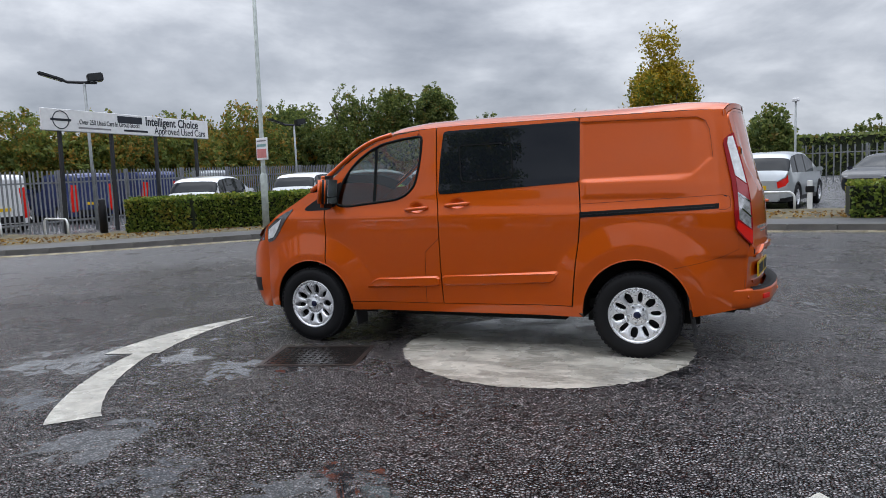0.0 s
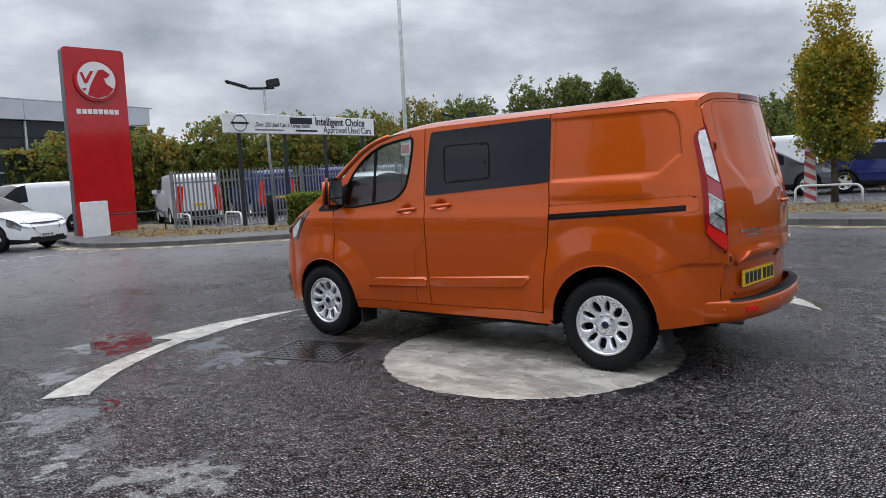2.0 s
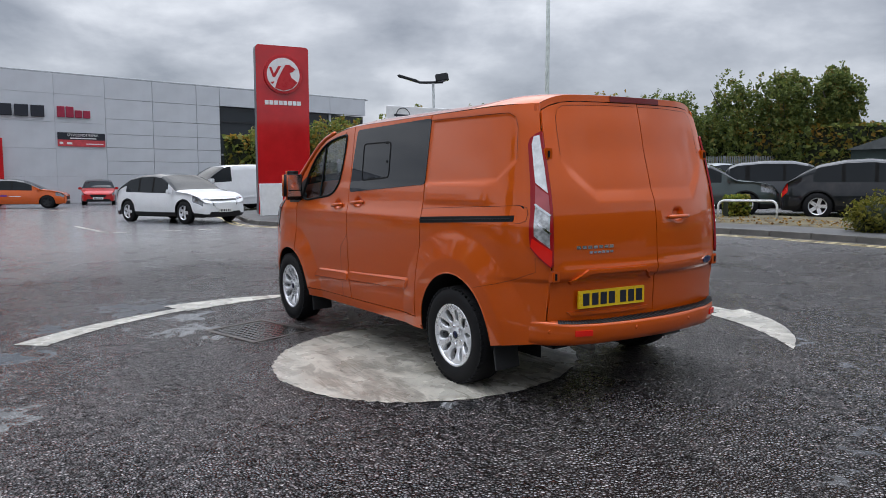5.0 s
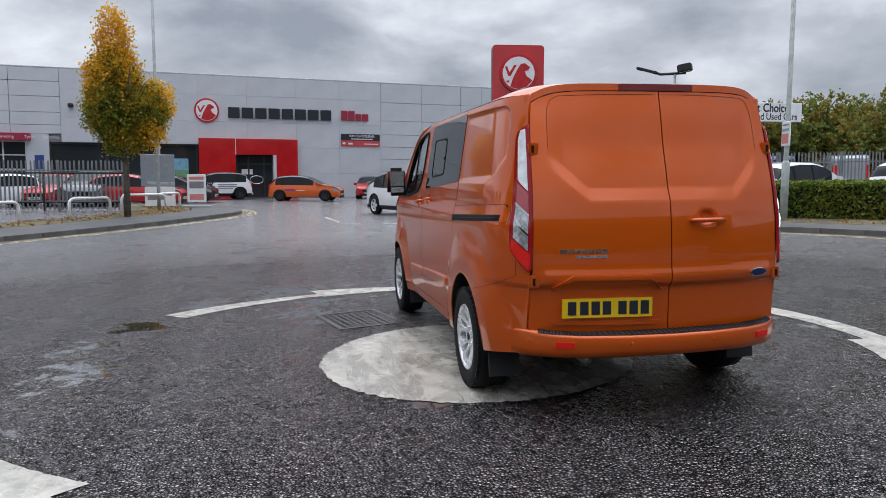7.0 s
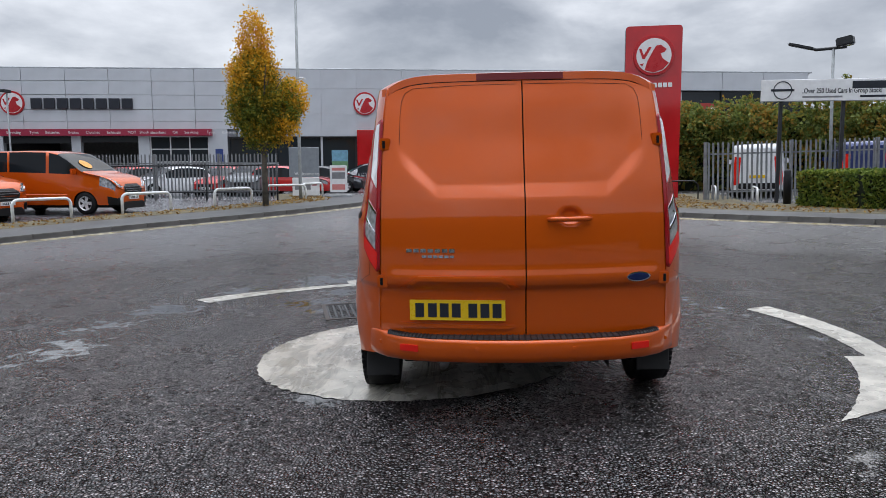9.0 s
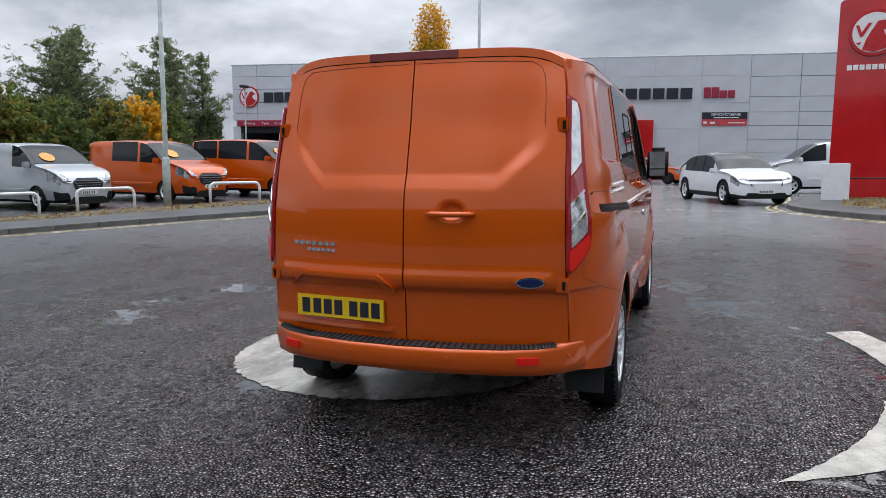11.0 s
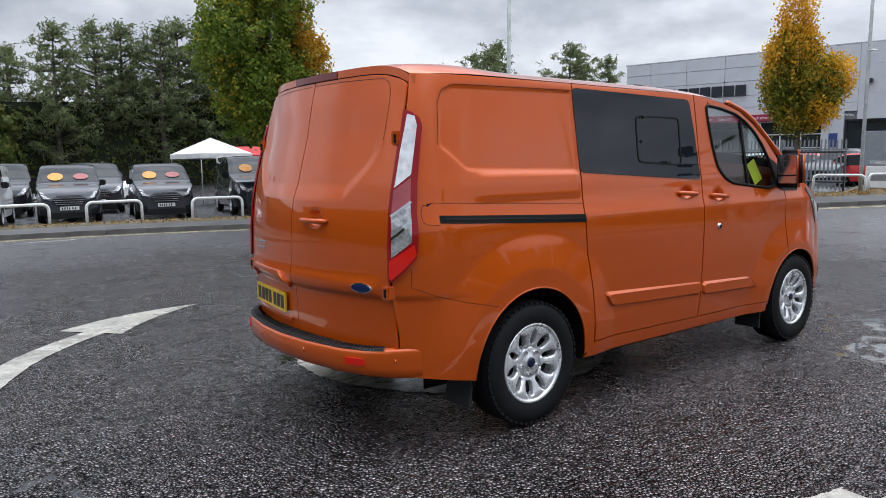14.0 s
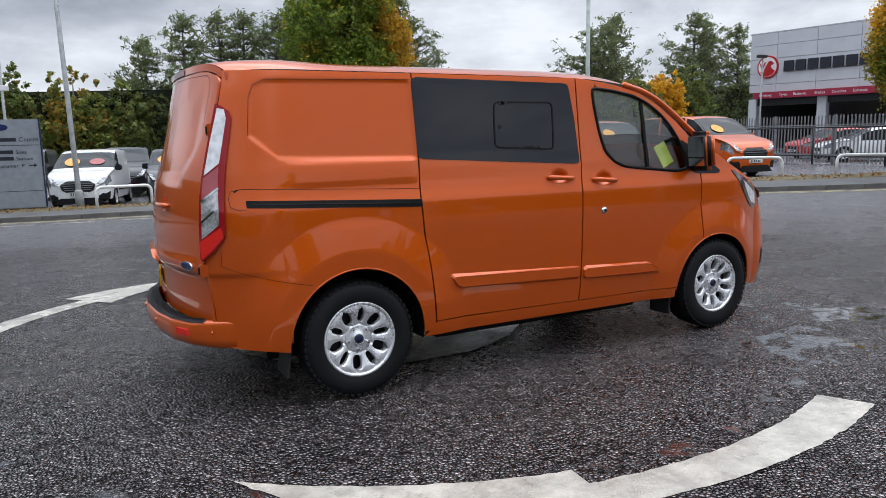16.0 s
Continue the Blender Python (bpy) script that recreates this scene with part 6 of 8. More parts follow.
# broken lines at the forecourt mouth and the side road
for x0, y0, x1, y1 in ((19.9, 0.8, 16.9, 0.48), (16.9, 0.48, 16.5, 0.0), (16.6, -0.68, 16.55, -1.38), (16.5, -1.85, 16.4, -2.55), (16.3, -2.95, 16.05, -3.57), (15.8, -3.9, 15.5, -4.05),
                       (-2.9, 14.55, -1.9, 14.45), (-1.5, 14.4, -0.5, 14.3), (-0.1, 14.25, 0.9, 14.2), (-4.6, 14.9, -3.5, 14.7)):
    d = Vector((x1 - x0, y1 - y0, 0)).normalized() * 0.07
    flat_shape("white_dash", [(x0 + d.y, y0 - d.x), (x1 + d.y, y1 - d.x), (x1 - d.y, y1 + d.x), (x0 - d.y, y0 + d.x)], M_WHITE_LINE, "short white painted road line")
for k in range(9):
    x, y = 37.6 - k * 0.62, 3.2 - k * 0.5
    flat_shape("parking_bay_line", [(x, y), (x - 0.5, y - 0.42), (x - 0.62, y - 0.30), (x - 0.12, y + 0.12)], M_WHITE_LINE, "white painted bay edge by the entrance")

# manhole cover
mc = thing("manhole_cover", "rectangular dark iron manhole cover set in the road", "manhole", stand(2.60, 1.42, 14, 0.002))
part("cover_frame", boxes("cover_frame", [(-0.42, -0.33, -0.02, 0.42, -0.29, 0.004), (-0.42, 0.29, -0.02, 0.42, 0.33, 0.004), (-0.42, -0.29, -0.02, -0.38, 0.29, 0.004), (0.38, -0.29, -0.02, 0.42, 0.29, 0.004)], simple("rusty_iron", (0.055, 0.04, 0.034), 0.35, 0.4, vary=0.4)), mc)
for sx in (-0.19, 0.19):
    pl_ = part("cover_plate", boxes("cover_plate", [(sx - 0.185, -0.285, -0.02, sx + 0.185, 0.285, 0.0)], simple("wet_iron", (0.03, 0.025, 0.023), 0.22, 0.4, vary=0.4)), mc)
    for i in range(6):
        for j in range(9):
            part("cover_stud", boxes("cover_stud", [(-0.018, -0.009, 0, 0.018, 0.009, 0.004)], MATS["wet_iron"]), pl_, m=Matrix.Translation((sx - 0.15 + i * 0.06, -0.25 + j * 0.062, 0)) @ pose(0, 0, 0, 0, 0, 45 if (i + j) % 2 else -45))

# ---- street furniture ----


def hoop_mesh(w, h, r=0.03):
    pts = [(-w / 2, 0, -0.1), (-w / 2, 0, h - 0.16)] + [(-w / 2 + 0.16 - 0.16 * math.cos(t), 0, h - 0.16 + 0.16 * math.sin(t)) for t in np.linspace(0.3, math.pi / 2, 5)]
    pts = pts + [(-x, y, z) for x, y, z in pts[::-1]]
    return tube_mesh("hoop_barrier", pts, r, M_WHITE_TUBE, 10)


HOOP_N, HOOP_S = hoop_mesh(1.50, 0.57, 0.042), hoop_mesh(1.45, 0.45)
for x, y, yaw in ((0.37, 18.0, 8), (2.81, 18.24, 3), (5.61, 17.73, -6), (7.96, 16.51, -14), (9.9, 15.3, -24), (11.9, 14.0, -30), (14.59, 11.68, -38), (16.75, 9.76, -40), (18.98, 7.85, -34), (22.2, 6.9, -60), (24.6, 6.4, -20)):
    thing("hoop_barrier", "white painted tubular hoop barrier on the verge", "barrier", stand(x, y, yaw, 0.12), "white hoops", data=HOOP_N)
for x, y, yaw in ((19.4, -7.9, -14), (17.4, -8.45, -16), (-1.27, -13.9, 0), (1.3, -13.9, 2), (3.9, -13.9, 4), (7.2, -13.3, 20)):
    thing("hoop_barrier", "low white tubular hoop barrier on the verge", "barrier", stand(x, y, yaw, 0.12), "white hoops", data=HOOP_S)


def post(x, y, h, r0, r1, mat, label, base_h=0.0, base_r=0.0, lean=(0, 0)):
    z = ground_z(x, y) + 0.05
    o = thing("lamp_post", label, "lamp post", Matrix.Translation((x, y, z)) @ pose(0, 0, 0, lean[0], lean[1]))
    part("pole", tube_mesh("pole", [(0, 0, -0.1), (0, 0, base_h or 1.0), (0, 0, h)], [r0, r0, r1], mat, 14), o)
    if base_h:
        part("pole_base", tube_mesh("pole_base", [(0, 0, -0.1), (0, 0, base_h), (0, 0, base_h + 0.06)], [base_r, base_r, r0], mat, 14), o)
    return o


pa = post(11.42, -10.14, 9.5, 0.062, 0.045, M_POST_GREEN, "pale green-grey street lamp post in front of the hedge", 1.5, 0.095)
nb = part("notice_board", boxes("notice_board", [(-0.23, -0.02, -0.30, 0.23, 0.02, 0.30)], M_SIGN_WHITE, 0.01), pa, "white notice with faded red print", Matrix.Translation((-0.05, 0.07, 2.22)) @ pose(0, 0, 0, 0, 0, 165))
for z0, z1, mt in ((0.20, 0.235, M_BARS), (0.06, 0.13, simple("teal_print", (0.25, 0.42, 0.40), 0.5)), (-0.24, 0.0, M_SALMON)):
    part("notice_print", boxes("notice_print", [(-0.19, -0.024, z0, 0.19, -0.019, z1)], mt), nb)
    part("notice_print", boxes("notice_print", [(-0.19, 0.019, z0, 0.19, 0.024, z1)], mt), nb)
pb = post(22.9, 6.52, 10.0, 0.062, 0.045, M_POST, "tall slim grey lamp post beside the verge")
part("camera_arm", tube_mesh("camera_arm", [(0, 0, 4.6), (-0.2, -0.2, 4.6), (-0.3, -0.35, 4.55)], 0.03, M_SIGN_WHITE), pb)
post(13.12, 12.96, 9.0, 0.07, 0.05, M_POST_GREEN, "pale green-grey street lamp post on the verge", 1.4, 0.11)
post(-0.75, 19.4, 10.5, 0.075, 0.055, M_POST, "grey street lamp post on the leafy verge", 0.5, 0.12, (0, -1.2))


def twin_lamp(x, y, h, yaw, label, spread=0.95):
    o = thing("floodlight_mast", label, "floodlight", stand(x, y, yaw))
    part("pole", tube_mesh("pole", [(0, 0, -0.1), (0, 0, h)], [0.055, 0.045], M_POST, 12), o)
    part("cross_arm", tube_mesh("cross_arm", [(-0.72, 0, h + 0.13), (-0.50, 0, h + 0.03), (-0.1, 0, h + 0.02), (0.38, 0, h + 0.02)], 0.05, M_DARKMETAL, 8), o)
    for sx, tilt in ((-1, 18), (1, -8)):
        hd = part("lamp_head", boxes("lamp_head", [(-0.42, -0.15, -0.04, 0.36, 0.15, 0.06)] if sx < 0 else [(-0.24, -0.2, -0.03, 0.24, 0.2, 0.24)], M_DARKMETAL, 0.035, 2), o, "", Matrix.Translation((sx * 0.55 - (0.38 if sx < 0 else 0.2), 0, h + (0.17 if sx < 0 else 0.08))) @ pose(0, 0, 0, 0, tilt))
        part("lamp_glass", boxes("lamp_glass", [(-0.25, -0.10, -0.045, 0.2, 0.10, -0.038)] if sx < 0 else [(-0.18, -0.15, -0.036, 0.18, 0.15, -0.028)], M_LAMP_CLEAR), hd)
    return o


twin_lamp(19.17, -11.52, 4.80, -128, "dark twin floodlight on a slim grey mast")
twin_lamp(20.1, -25.0, 4.0, -122, "dark twin floodlight mast behind the palisade fence")
fl = post(-2.9, 31.0, 8.3, 0.06, 0.05, M_POST, "grey floodlight mast behind the parked vans")
part("lamp_head", boxes("lamp_head", [(-0.2, -0.15, 0, 0.2, 0.15, 0.14)], M_DARKMETAL, 0.03), fl, "", Matrix.Translation((0.05, 0, 8.35)) @ pose(0, 0, 0, 0, -30))
part("junction_box", boxes("junction_box", [(-0.25, -0.06, 4.4, 0.25, 0.06, 4.62)], M_SIGN_WHITE, 0.01), fl)
fm = post(41.5, 29.3, 6.2, 0.06, 0.05, M_POST, "grey floodlight mast near the workshop corner")
part("lamp_head", boxes("lamp_head", [(-0.5, -0.15, 6.1, 0.3, 0.15, 6.3)], M_DARKMETAL, 0.04), fm)
fr = post(-3.0, -30.0, 3.9, 0.05, 0.04, M_POST, "slim grey lamp post across the car park")
part("lamp_head", boxes("lamp_head", [(-0.15, -0.1, 3.8, 0.15, 0.1, 3.95)], M_SIGN_WHITE, 0.03), fr)


def palisade(name, p0, p1, h, label, pale_step=0.155, limit=300):
    """Steel palisade: W-section pales with split tops, two rails and posts."""
    a, b = Vector((*p0, 0)), Vector((*p1, 0))
    L = (b - a).length
    ang = math.degrees(math.atan2(b.y - a.y, b.x - a.x))
    za, zb = ground_z(*p0), ground_z(*p1)
    o = thing(name, label, "fence", Matrix.Translation((a.x, a.y, za)) @ pose(0, 0, 0, 0, -math.degrees(math.atan2(zb - za, L)), ang), kind="structure")
    prof = [(-0.034, 0.0), (-0.018, -0.016), (0.0, -0.004), (0.018, -0.016), (0.034, 0.0)]
    v = [(x, y, 0.06) for x, y in prof] + [(x, y, h - 0.09) for x, y in prof] + [(-0.022, 0, h), (0.0, -0.004, h - 0.05), (0.022, 0, h)]
    f = [(i, i + 1, 6 + i, 5 + i) for i in range(4)] + [(5, 6, 7, 11, 10), (7, 8, 9, 12, 11)]
    pale = mesh_of("pale", v, f, M_STEEL)
    n = int(L / pale_step)
    rest = []
    for k in range(n):
        x = (k + 0.5) * pale_step
        if k < limit:
            part("pale", pale, o, m=Matrix.Translation((x, 0, random.uniform(-0.01, 0.01))) @ pose(0, 0, 0, 0, random.uniform(-0.6, 0.6)))
        else:
            rest.append(([Vector(p) + Vector((x, 0, 0)) for p in v], f))
    if rest:
        tagged(part("pales", mesh_of("pales", *join(rest), M_STEEL), o), kind="stuff")
    for z in (0.35, h - 0.42):
        part("rail", boxes("rail", [(0, 0.002, z, L, 0.045, z + 0.05)], M_STEEL), o)
    for k in range(int(L / 2.75) + 1):
        part("fence_post", boxes("fence_post", [(k * 2.75 - 0.05, 0.045, -0.1, k * 2.75 + 0.05, 0.12, h)], M_STEEL), o)
    return o


palisade("fence_south", (19.25, -7.6), (19.25, -37.0), 2.0, "grey galvanised steel palisade fence with pointed pales")
palisade("fence_north", (26.2, 27.0), (25.3, 7.95), 1.93, "pale galvanised steel palisade fence with pointed pales")
dr = thing("safety_rail", "dark metal rail in front of the palisade fence", "rail", Matrix.Translation((25.05, 7.95, ground_z(25.2, 9))) @ pose(0, 0, 0, 0, 0, -2.7))
part("rail", tube_mesh("rail", [(0, 0, 1.45), (0, 21, 1.42)], 0.035, M_DARKMETAL), dr)
part("rail", tube_mesh("rail", [(0, 0, 0.35), (0, 21, 0.32)], 0.03, M_DARKMETAL), dr)
for k in range(8):
    part("rail_post", tube_mesh("rail_post", [(0, k * 3.0, -0.3), (0, k * 3.0, 1.47)], 0.035, M_DARKMETAL), dr)
palisade("fence_far", (-3.5, -33.0), (-24.0, -33.0), 1.9, "weathered palisade fence across the car park", 0.3, 120)

# board on posts
sb = thing("dealer_signboard", "long white signboard on dark posts above the fence", "sign", Matrix.Translation((18.05, -8.75, 0)) @ pose(0, 0, 0, 0, 0, -94.6))
SBL = 6.56
part("board", boxes("board", [(0, -0.03, 3.36, SBL, 0.03, 4.0)], M_SIGN_WHITE, 0.01), sb)
part("board_edge", boxes("board_edge", [(-0.015, -0.034, 3.345, SBL + 0.015, 0.034, 3.36)], M_STEEL), sb)
for x in (0.62, 2.43, 4.2, 6.02):
    part("sign_post", boxes("sign_post", [(x - 0.05, 0.03, 0.1, x + 0.05, 0.13, 3.9)], M_DARKMETAL, 0.01), sb)
lettering("sign_lettering", "Intelligent Choice", 0.40, M_SIGN_DARK, sb, Matrix.Translation((3.72, -0.034, 3.69)) @ Matrix.Diagonal((0.82, 1, 1, 1)), 0.006, 0.022)
part("name_bar", boxes("name_bar", [(2.62, -0.036, 3.71, 3.58, -0.03, 3.93)], M_SIGN_DARK, 0.002), sb)
lettering("sign_lettering", "Approved Used Cars", 0.34, M_SIGN_DARK, sb, Matrix.Translation((4.08, -0.034, 3.42)) @ Matrix.Diagonal((0.80, 1, 1, 1)), 0.006, 0.006)
lettering("sign_lettering", "..Over 250 Used Cars In Group Stock!", 0.21, M_SIGN_DARK, sb, Matrix.Translation((1.17, -0.034, 3.585)) @ Matrix.Diagonal((0.70, 1, 1, 1)), 0.005, 0.012)
part("number_bar", boxes("number_bar", [(2.85, -0.035, 3.445, 3.80, -0.03, 3.51)], M_SIGN_DARK), sb)
part("faint_bar", boxes("faint_bar", [(1.2, -0.035, 3.45, 2.35, -0.03, 3.50)], M_BARS), sb)
part("round_logo", tube_mesh("round_logo", [(0.62 + 0.26 * math.cos(t), -0.034, 3.68 + 0.26 * math.sin(t)) for t in np.linspace(0, 2 * math.pi, 40, endpoint=False)], 0.014, M_SIGN_DARK, 6, True), sb)
part("logo_bar", boxes("logo_bar", [(0.28, -0.04, 3.65, 0.96, -0.031, 3.72)], M_SIGN_DARK, 0.004), sb)


def roundel(parent, x, z, r, y, mat=None):
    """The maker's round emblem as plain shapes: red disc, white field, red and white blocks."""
    base = part("emblem", prism("emblem", disc_outline(r, 48), -0.10, M_RED_SIGN, 0.01), parent, "round red and white emblem", Matrix.Translation((x, y, z)))
    part("emblem_field", prism("emblem_field", disc_outline(r * 0.86, 48), -0.012, M_SIGN_WHITE), base, "", Matrix.Translation((0, -0.10, 0)))
    part("emblem_shape", prism("emblem_shape", [(r * a, r * b) for a, b in ((-0.45, -0.72), (-0.30, -0.25), (-0.12, 0.10), (0.10, 0.48), (0.32, 0.52), (0.62, 0.30), (0.50, 0.16), (0.32, 0.10), (0.42, -0.15), (0.74, -0.38), (0.45, -0.70), (0.0, -0.84))], -0.02, M_RED_SIGN), base, "", Matrix.Translation((0, -0.108, 0)))
    part("emblem_shape", prism("emblem_shape", [(r * a, r * b) for a, b in ((-0.74, 0.34), (-0.62, 0.34), (-0.50, 0.02), (-0.26, 0.42), (-0.12, 0.42), (-0.44, -0.16), (-0.56, -0.16))], -0.02, M_RED_SIGN), base, "", Matrix.Translation((0, -0.108, 0)))
    part("emblem_shape", prism("emblem_shape", [(r * a, r * b) for a, b in ((-0.70, -0.42), (-0.48, -0.38), (-0.56, -0.52))], -0.02, M_RED_SIGN), base, "", Matrix.Translation((0, -0.108, 0)))


# tall red totem
tt = thing("totem_sign", "tall glossy red dealership totem sign", "sign", Matrix.Translation((21.2, -6.27, ground_z(21.2, -6.27))) @ pose(0, 0, 0, 0, 0, -98.5))
out_ = [(-0.95, 0.05), (0.95, 0.05)] + [(0.95 - 0.12 + 0.12 * math.cos(t), 5.95 + 0.12 * math.sin(t)) for t in np.linspace(0, math.pi / 2, 6)] + [(-0.95 + 0.12 + 0.12 * math.cos(t), 5.95 + 0.12 * math.sin(t)) for t in np.linspace(math.pi / 2, math.pi, 6)]
part("totem_body", prism("totem_body", out_, 0.34, simple("totem_grey_side", (0.12, 0.125, 0.135), 0.35, 0.3)), tt, "dark grey sides")
part("totem_face", prism("totem_face", [(x * 0.995, z) for x, z in out_], -0.03, M_RED_PANEL, 0.004), tt, "", Matrix.Translation((0, -0.002, 0)))
roundel(tt, 0.0, 5.05, 0.68, -0.03)
for k in range(8):
    part("name_block", boxes("name_block", [(-0.66 + k * 0.167, -0.05, 3.98, -0.525 + k * 0.167, -0.03, 4.135)], M_SIGN_WHITE, 0.004), tt)
ub = thing("utility_cabinet", "white utility cabinet in front of the totem", "cabinet", stand(20.1, -5.35, -98, 0.05))
part("cabinet_body", boxes("cabinet_body", [(-0.37, -0.14, 0.05, 0.37, 0.14, 1.15)], M_SIGN_WHITE, 0.015, 2), ub)
part("cabinet_plinth", boxes("cabinet_plinth", [(-0.45, -0.2, -0.1, 0.45, 0.2, 0.05)], M_KERB), ub)
thing("hand_rail", "thin dark metal rail by the totem", "rail", stand(20.0, -6.7, -100), data=tube_mesh("hand_rail", [(-1.1, 0, 0.75), (0.7, 0, 0.75), (0.85, 0, 0.62), (0.85, 0, 0.0)], 0.022, M_DARKMETAL))
bd = thing("bollard", "dark plastic bollard on the verge", "bollard", stand(15.9, -8.75, 0, 0.1))
part("bollard_body", tube_mesh("bollard_body", [(0, 0, -0.05), (0, 0, 0.78), (0, 0, 0.82), (0, 0, 0.95), (0, 0, 1.0)], [0.105, 0.105, 0.085, 0.095, 0.05], M_BLACK, 16), bd)
b2 = thing("bollard", "slim white marker bollard by the car park", "bollard", stand(-2.34, -13.89, 0, 0.05))
part("bollard_body", boxes("bollard_body", [(-0.06, -0.04, -0.05, 0.06, 0.04, 0.80)], M_SIGN_WHITE, 0.01), b2)
part("bollard_band", boxes("bollard_band", [(-0.10, -0.05, 0.50, 0.10, 0.05, 0.66)], M_BLACK, 0.01), b2)
sp = thing("striped_post", "tapered white post with diagonal red stripes", "post", stand(1.7, -14.0, 0, 0.1))
part("post_body", prism("post_body", [(-0.15, 0), (0.15, 0), (0.105, 1.55), (-0.105, 1.55)], 0.10, simple("pale_painted_concrete", (0.55, 0.53, 0.51), 0.6), 0.008), sp)
for k in range(6):
    z = 0.08 + k * 0.25
    w0 = 0.147 - 0.045 * z / 1.55
    part("red_stripe", prism("red_stripe", [(-w0, z), (w0, z + 0.14), (w0, z + 0.25), (-w0, z + 0.11)], 0.004, simple("faded_red_stripe", (0.42, 0.06, 0.07), 0.6)), sp, "", Matrix.Translation((0, 0.101, 0)))
    part("red_stripe", prism("red_stripe", [(-w0, z), (w0, z + 0.14), (w0, z + 0.25), (-w0, z + 0.11)], -0.004, MATS["faded_red_stripe"]), sp, "", Matrix.Translation((0, -0.001, 0)))

# grey pylon sign of the van centre
py = thing("pylon_sign", "grey pylon sign with dark lettering", "sign", Matrix.Translation((-2.25, 19.0, ground_z(-2.2, 19) + 0.1)) @ pose(0, 0, 0, 0, 0, 176))
part("pylon_panel", boxes("pylon_panel", [(-0.62, -0.10, 0.08, 0.62, 0.10, 2.55)], M_SIGN_GREY, 0.015, 2), py)
part("pylon_edge", boxes("pylon_edge", [(-0.66, -0.09, 0.08, -0.622, 0.09, 2.55), (0.622, -0.09, 0.08, 0.66, 0.09, 2.55)], simple("navy_edge", (0.01, 0.02, 0.06), 0.4)), py)
part("pylon_base", boxes("pylon_base", [(-0.66, -0.13, -0.1, 0.66, 0.13, 0.08)], M_DARKMETAL, 0.01), py)
part("pylon_line", boxes("pylon_line", [(-0.60, 0.10, 1.83, 0.60, 0.104, 1.845), (-0.60, 0.10, 0.55, 0.60, 0.104, 0.562)], M_SIGN_DARK), py)
part("oval_logo", prism("oval_logo", [(0.30 + 0.17 * math.cos(t), 2.33 + 0.085 * math.sin(t)) for t in np.linspace(0, 2 * math.pi, 32, endpoint=False)], 0.012, simple("badge_blue", (0.008, 0.02, 0.09), 0.2)), py, "", Matrix.Translation((0, 0.10, 0)))
for tx, z, x in (("Centre", 1.94, -0.10), ("Sales", 1.60, 0.0), ("Service", 1.42, 0.0), ("Customer  P", 1.22, 0.54)):
    part("sign_lettering", words("sign_lettering", tx, 0.17 if z > 1.9 else 0.14, M_SIGN_DARK, 0.004), py, "", pose(x, 0.104, z, 0, 0, 180))
    if z > 1.3:
        part("name_bar", boxes("name_bar", [(x + 0.06, 0.10, z, 0.56, 0.105, z + 0.10)], M_SIGN_DARK), py)
part("arrow_mark", prism("arrow_mark", [(-0.50, 1.27), (-0.42, 1.33), (-0.42, 1.285), (-0.30, 1.285), (-0.30, 1.255), (-0.42, 1.255), (-0.42, 1.21)], 0.006, M_SIGN_DARK), py, "", Matrix.Translation((0, 0.10, 0)))

# welcome board and easel at the entrance
wb = thing("welcome_board", "grey welcome board above a white dealer panel", "sign", stand(25.75, 6.98, -82, 0.08))
part("board", boxes("board", [(-0.62, -0.03, 0.85, 0.62, 0.03, 2.1)], M_SIGN_GREY, 0.01), wb)
part("lower_panel", boxes("lower_panel", [(-0.5, -0.05, 0.08, 0.62, 0.0, 0.84)], M_SIGN_WHITE, 0.01), wb)
lettering("sign_lettering", "Welcome to", 0.2, M_SIGN_WHITE, wb, Matrix.Translation((-0.4, -0.034, 0.93)))
part("name_bar", boxes("name_bar", [(-0.4, -0.056, 0.33, 0.25, -0.05, 0.58)], M_BARS), wb)
part("name_bar", boxes("name_bar", [(0.32, -0.056, 0.5, 0.5, -0.05, 0.62)], M_CRIMSON), wb)
for x in (-0.45, 0.45):
    part("board_leg", boxes("board_leg", [(x - 0.04, 0.03, -0.1, x + 0.04, 0.09, 1.9)], M_STEEL), wb)
ez = thing("pavement_easel", "white swing sign with red print on a heavy base", "sign", stand(25.8, 5.55, -85, 0.08))
part("easel_frame", boxes("easel_frame", [(-0.36, -0.025, 0.22, 0.36, 0.025, 1.34)], M_SIGN_WHITE, 0.02, 2), ez)
part("easel_base", boxes("easel_base", [(-0.55, -0.28, 0.0, 0.55, 0.28, 0.10)], simple("grey_plastic_base", (0.35, 0.36, 0.37), 0.5), 0.03, 2), ez)
for z0, z1, mt in ((1.12, 1.24, M_SALMON), (0.78, 1.05, M_BARS), (0.32, 0.55, M_SALMON)):
    part("easel_print", boxes("easel_print", [(-0.27, -0.03, z0, 0.27, -0.025, z1)], mt), ez)

# ---- dealership building ----
BM = Matrix(((0.118, 0.993, 0, 45.77), (-0.993, 0.118, 0, 0), (0, 0, 1, 0.10), (0, 0, 0, 1)))
bld = thing("dealership_building", "long silver-grey clad car dealership with red entrance portal", "building", BM, kind="structure")
TOPZ = 7.86


def bbox(name, specs, mat, label="", bevel=0.0, parent=None):
    return part(name, boxes(name, specs, mat, bevel), parent or bld, label)


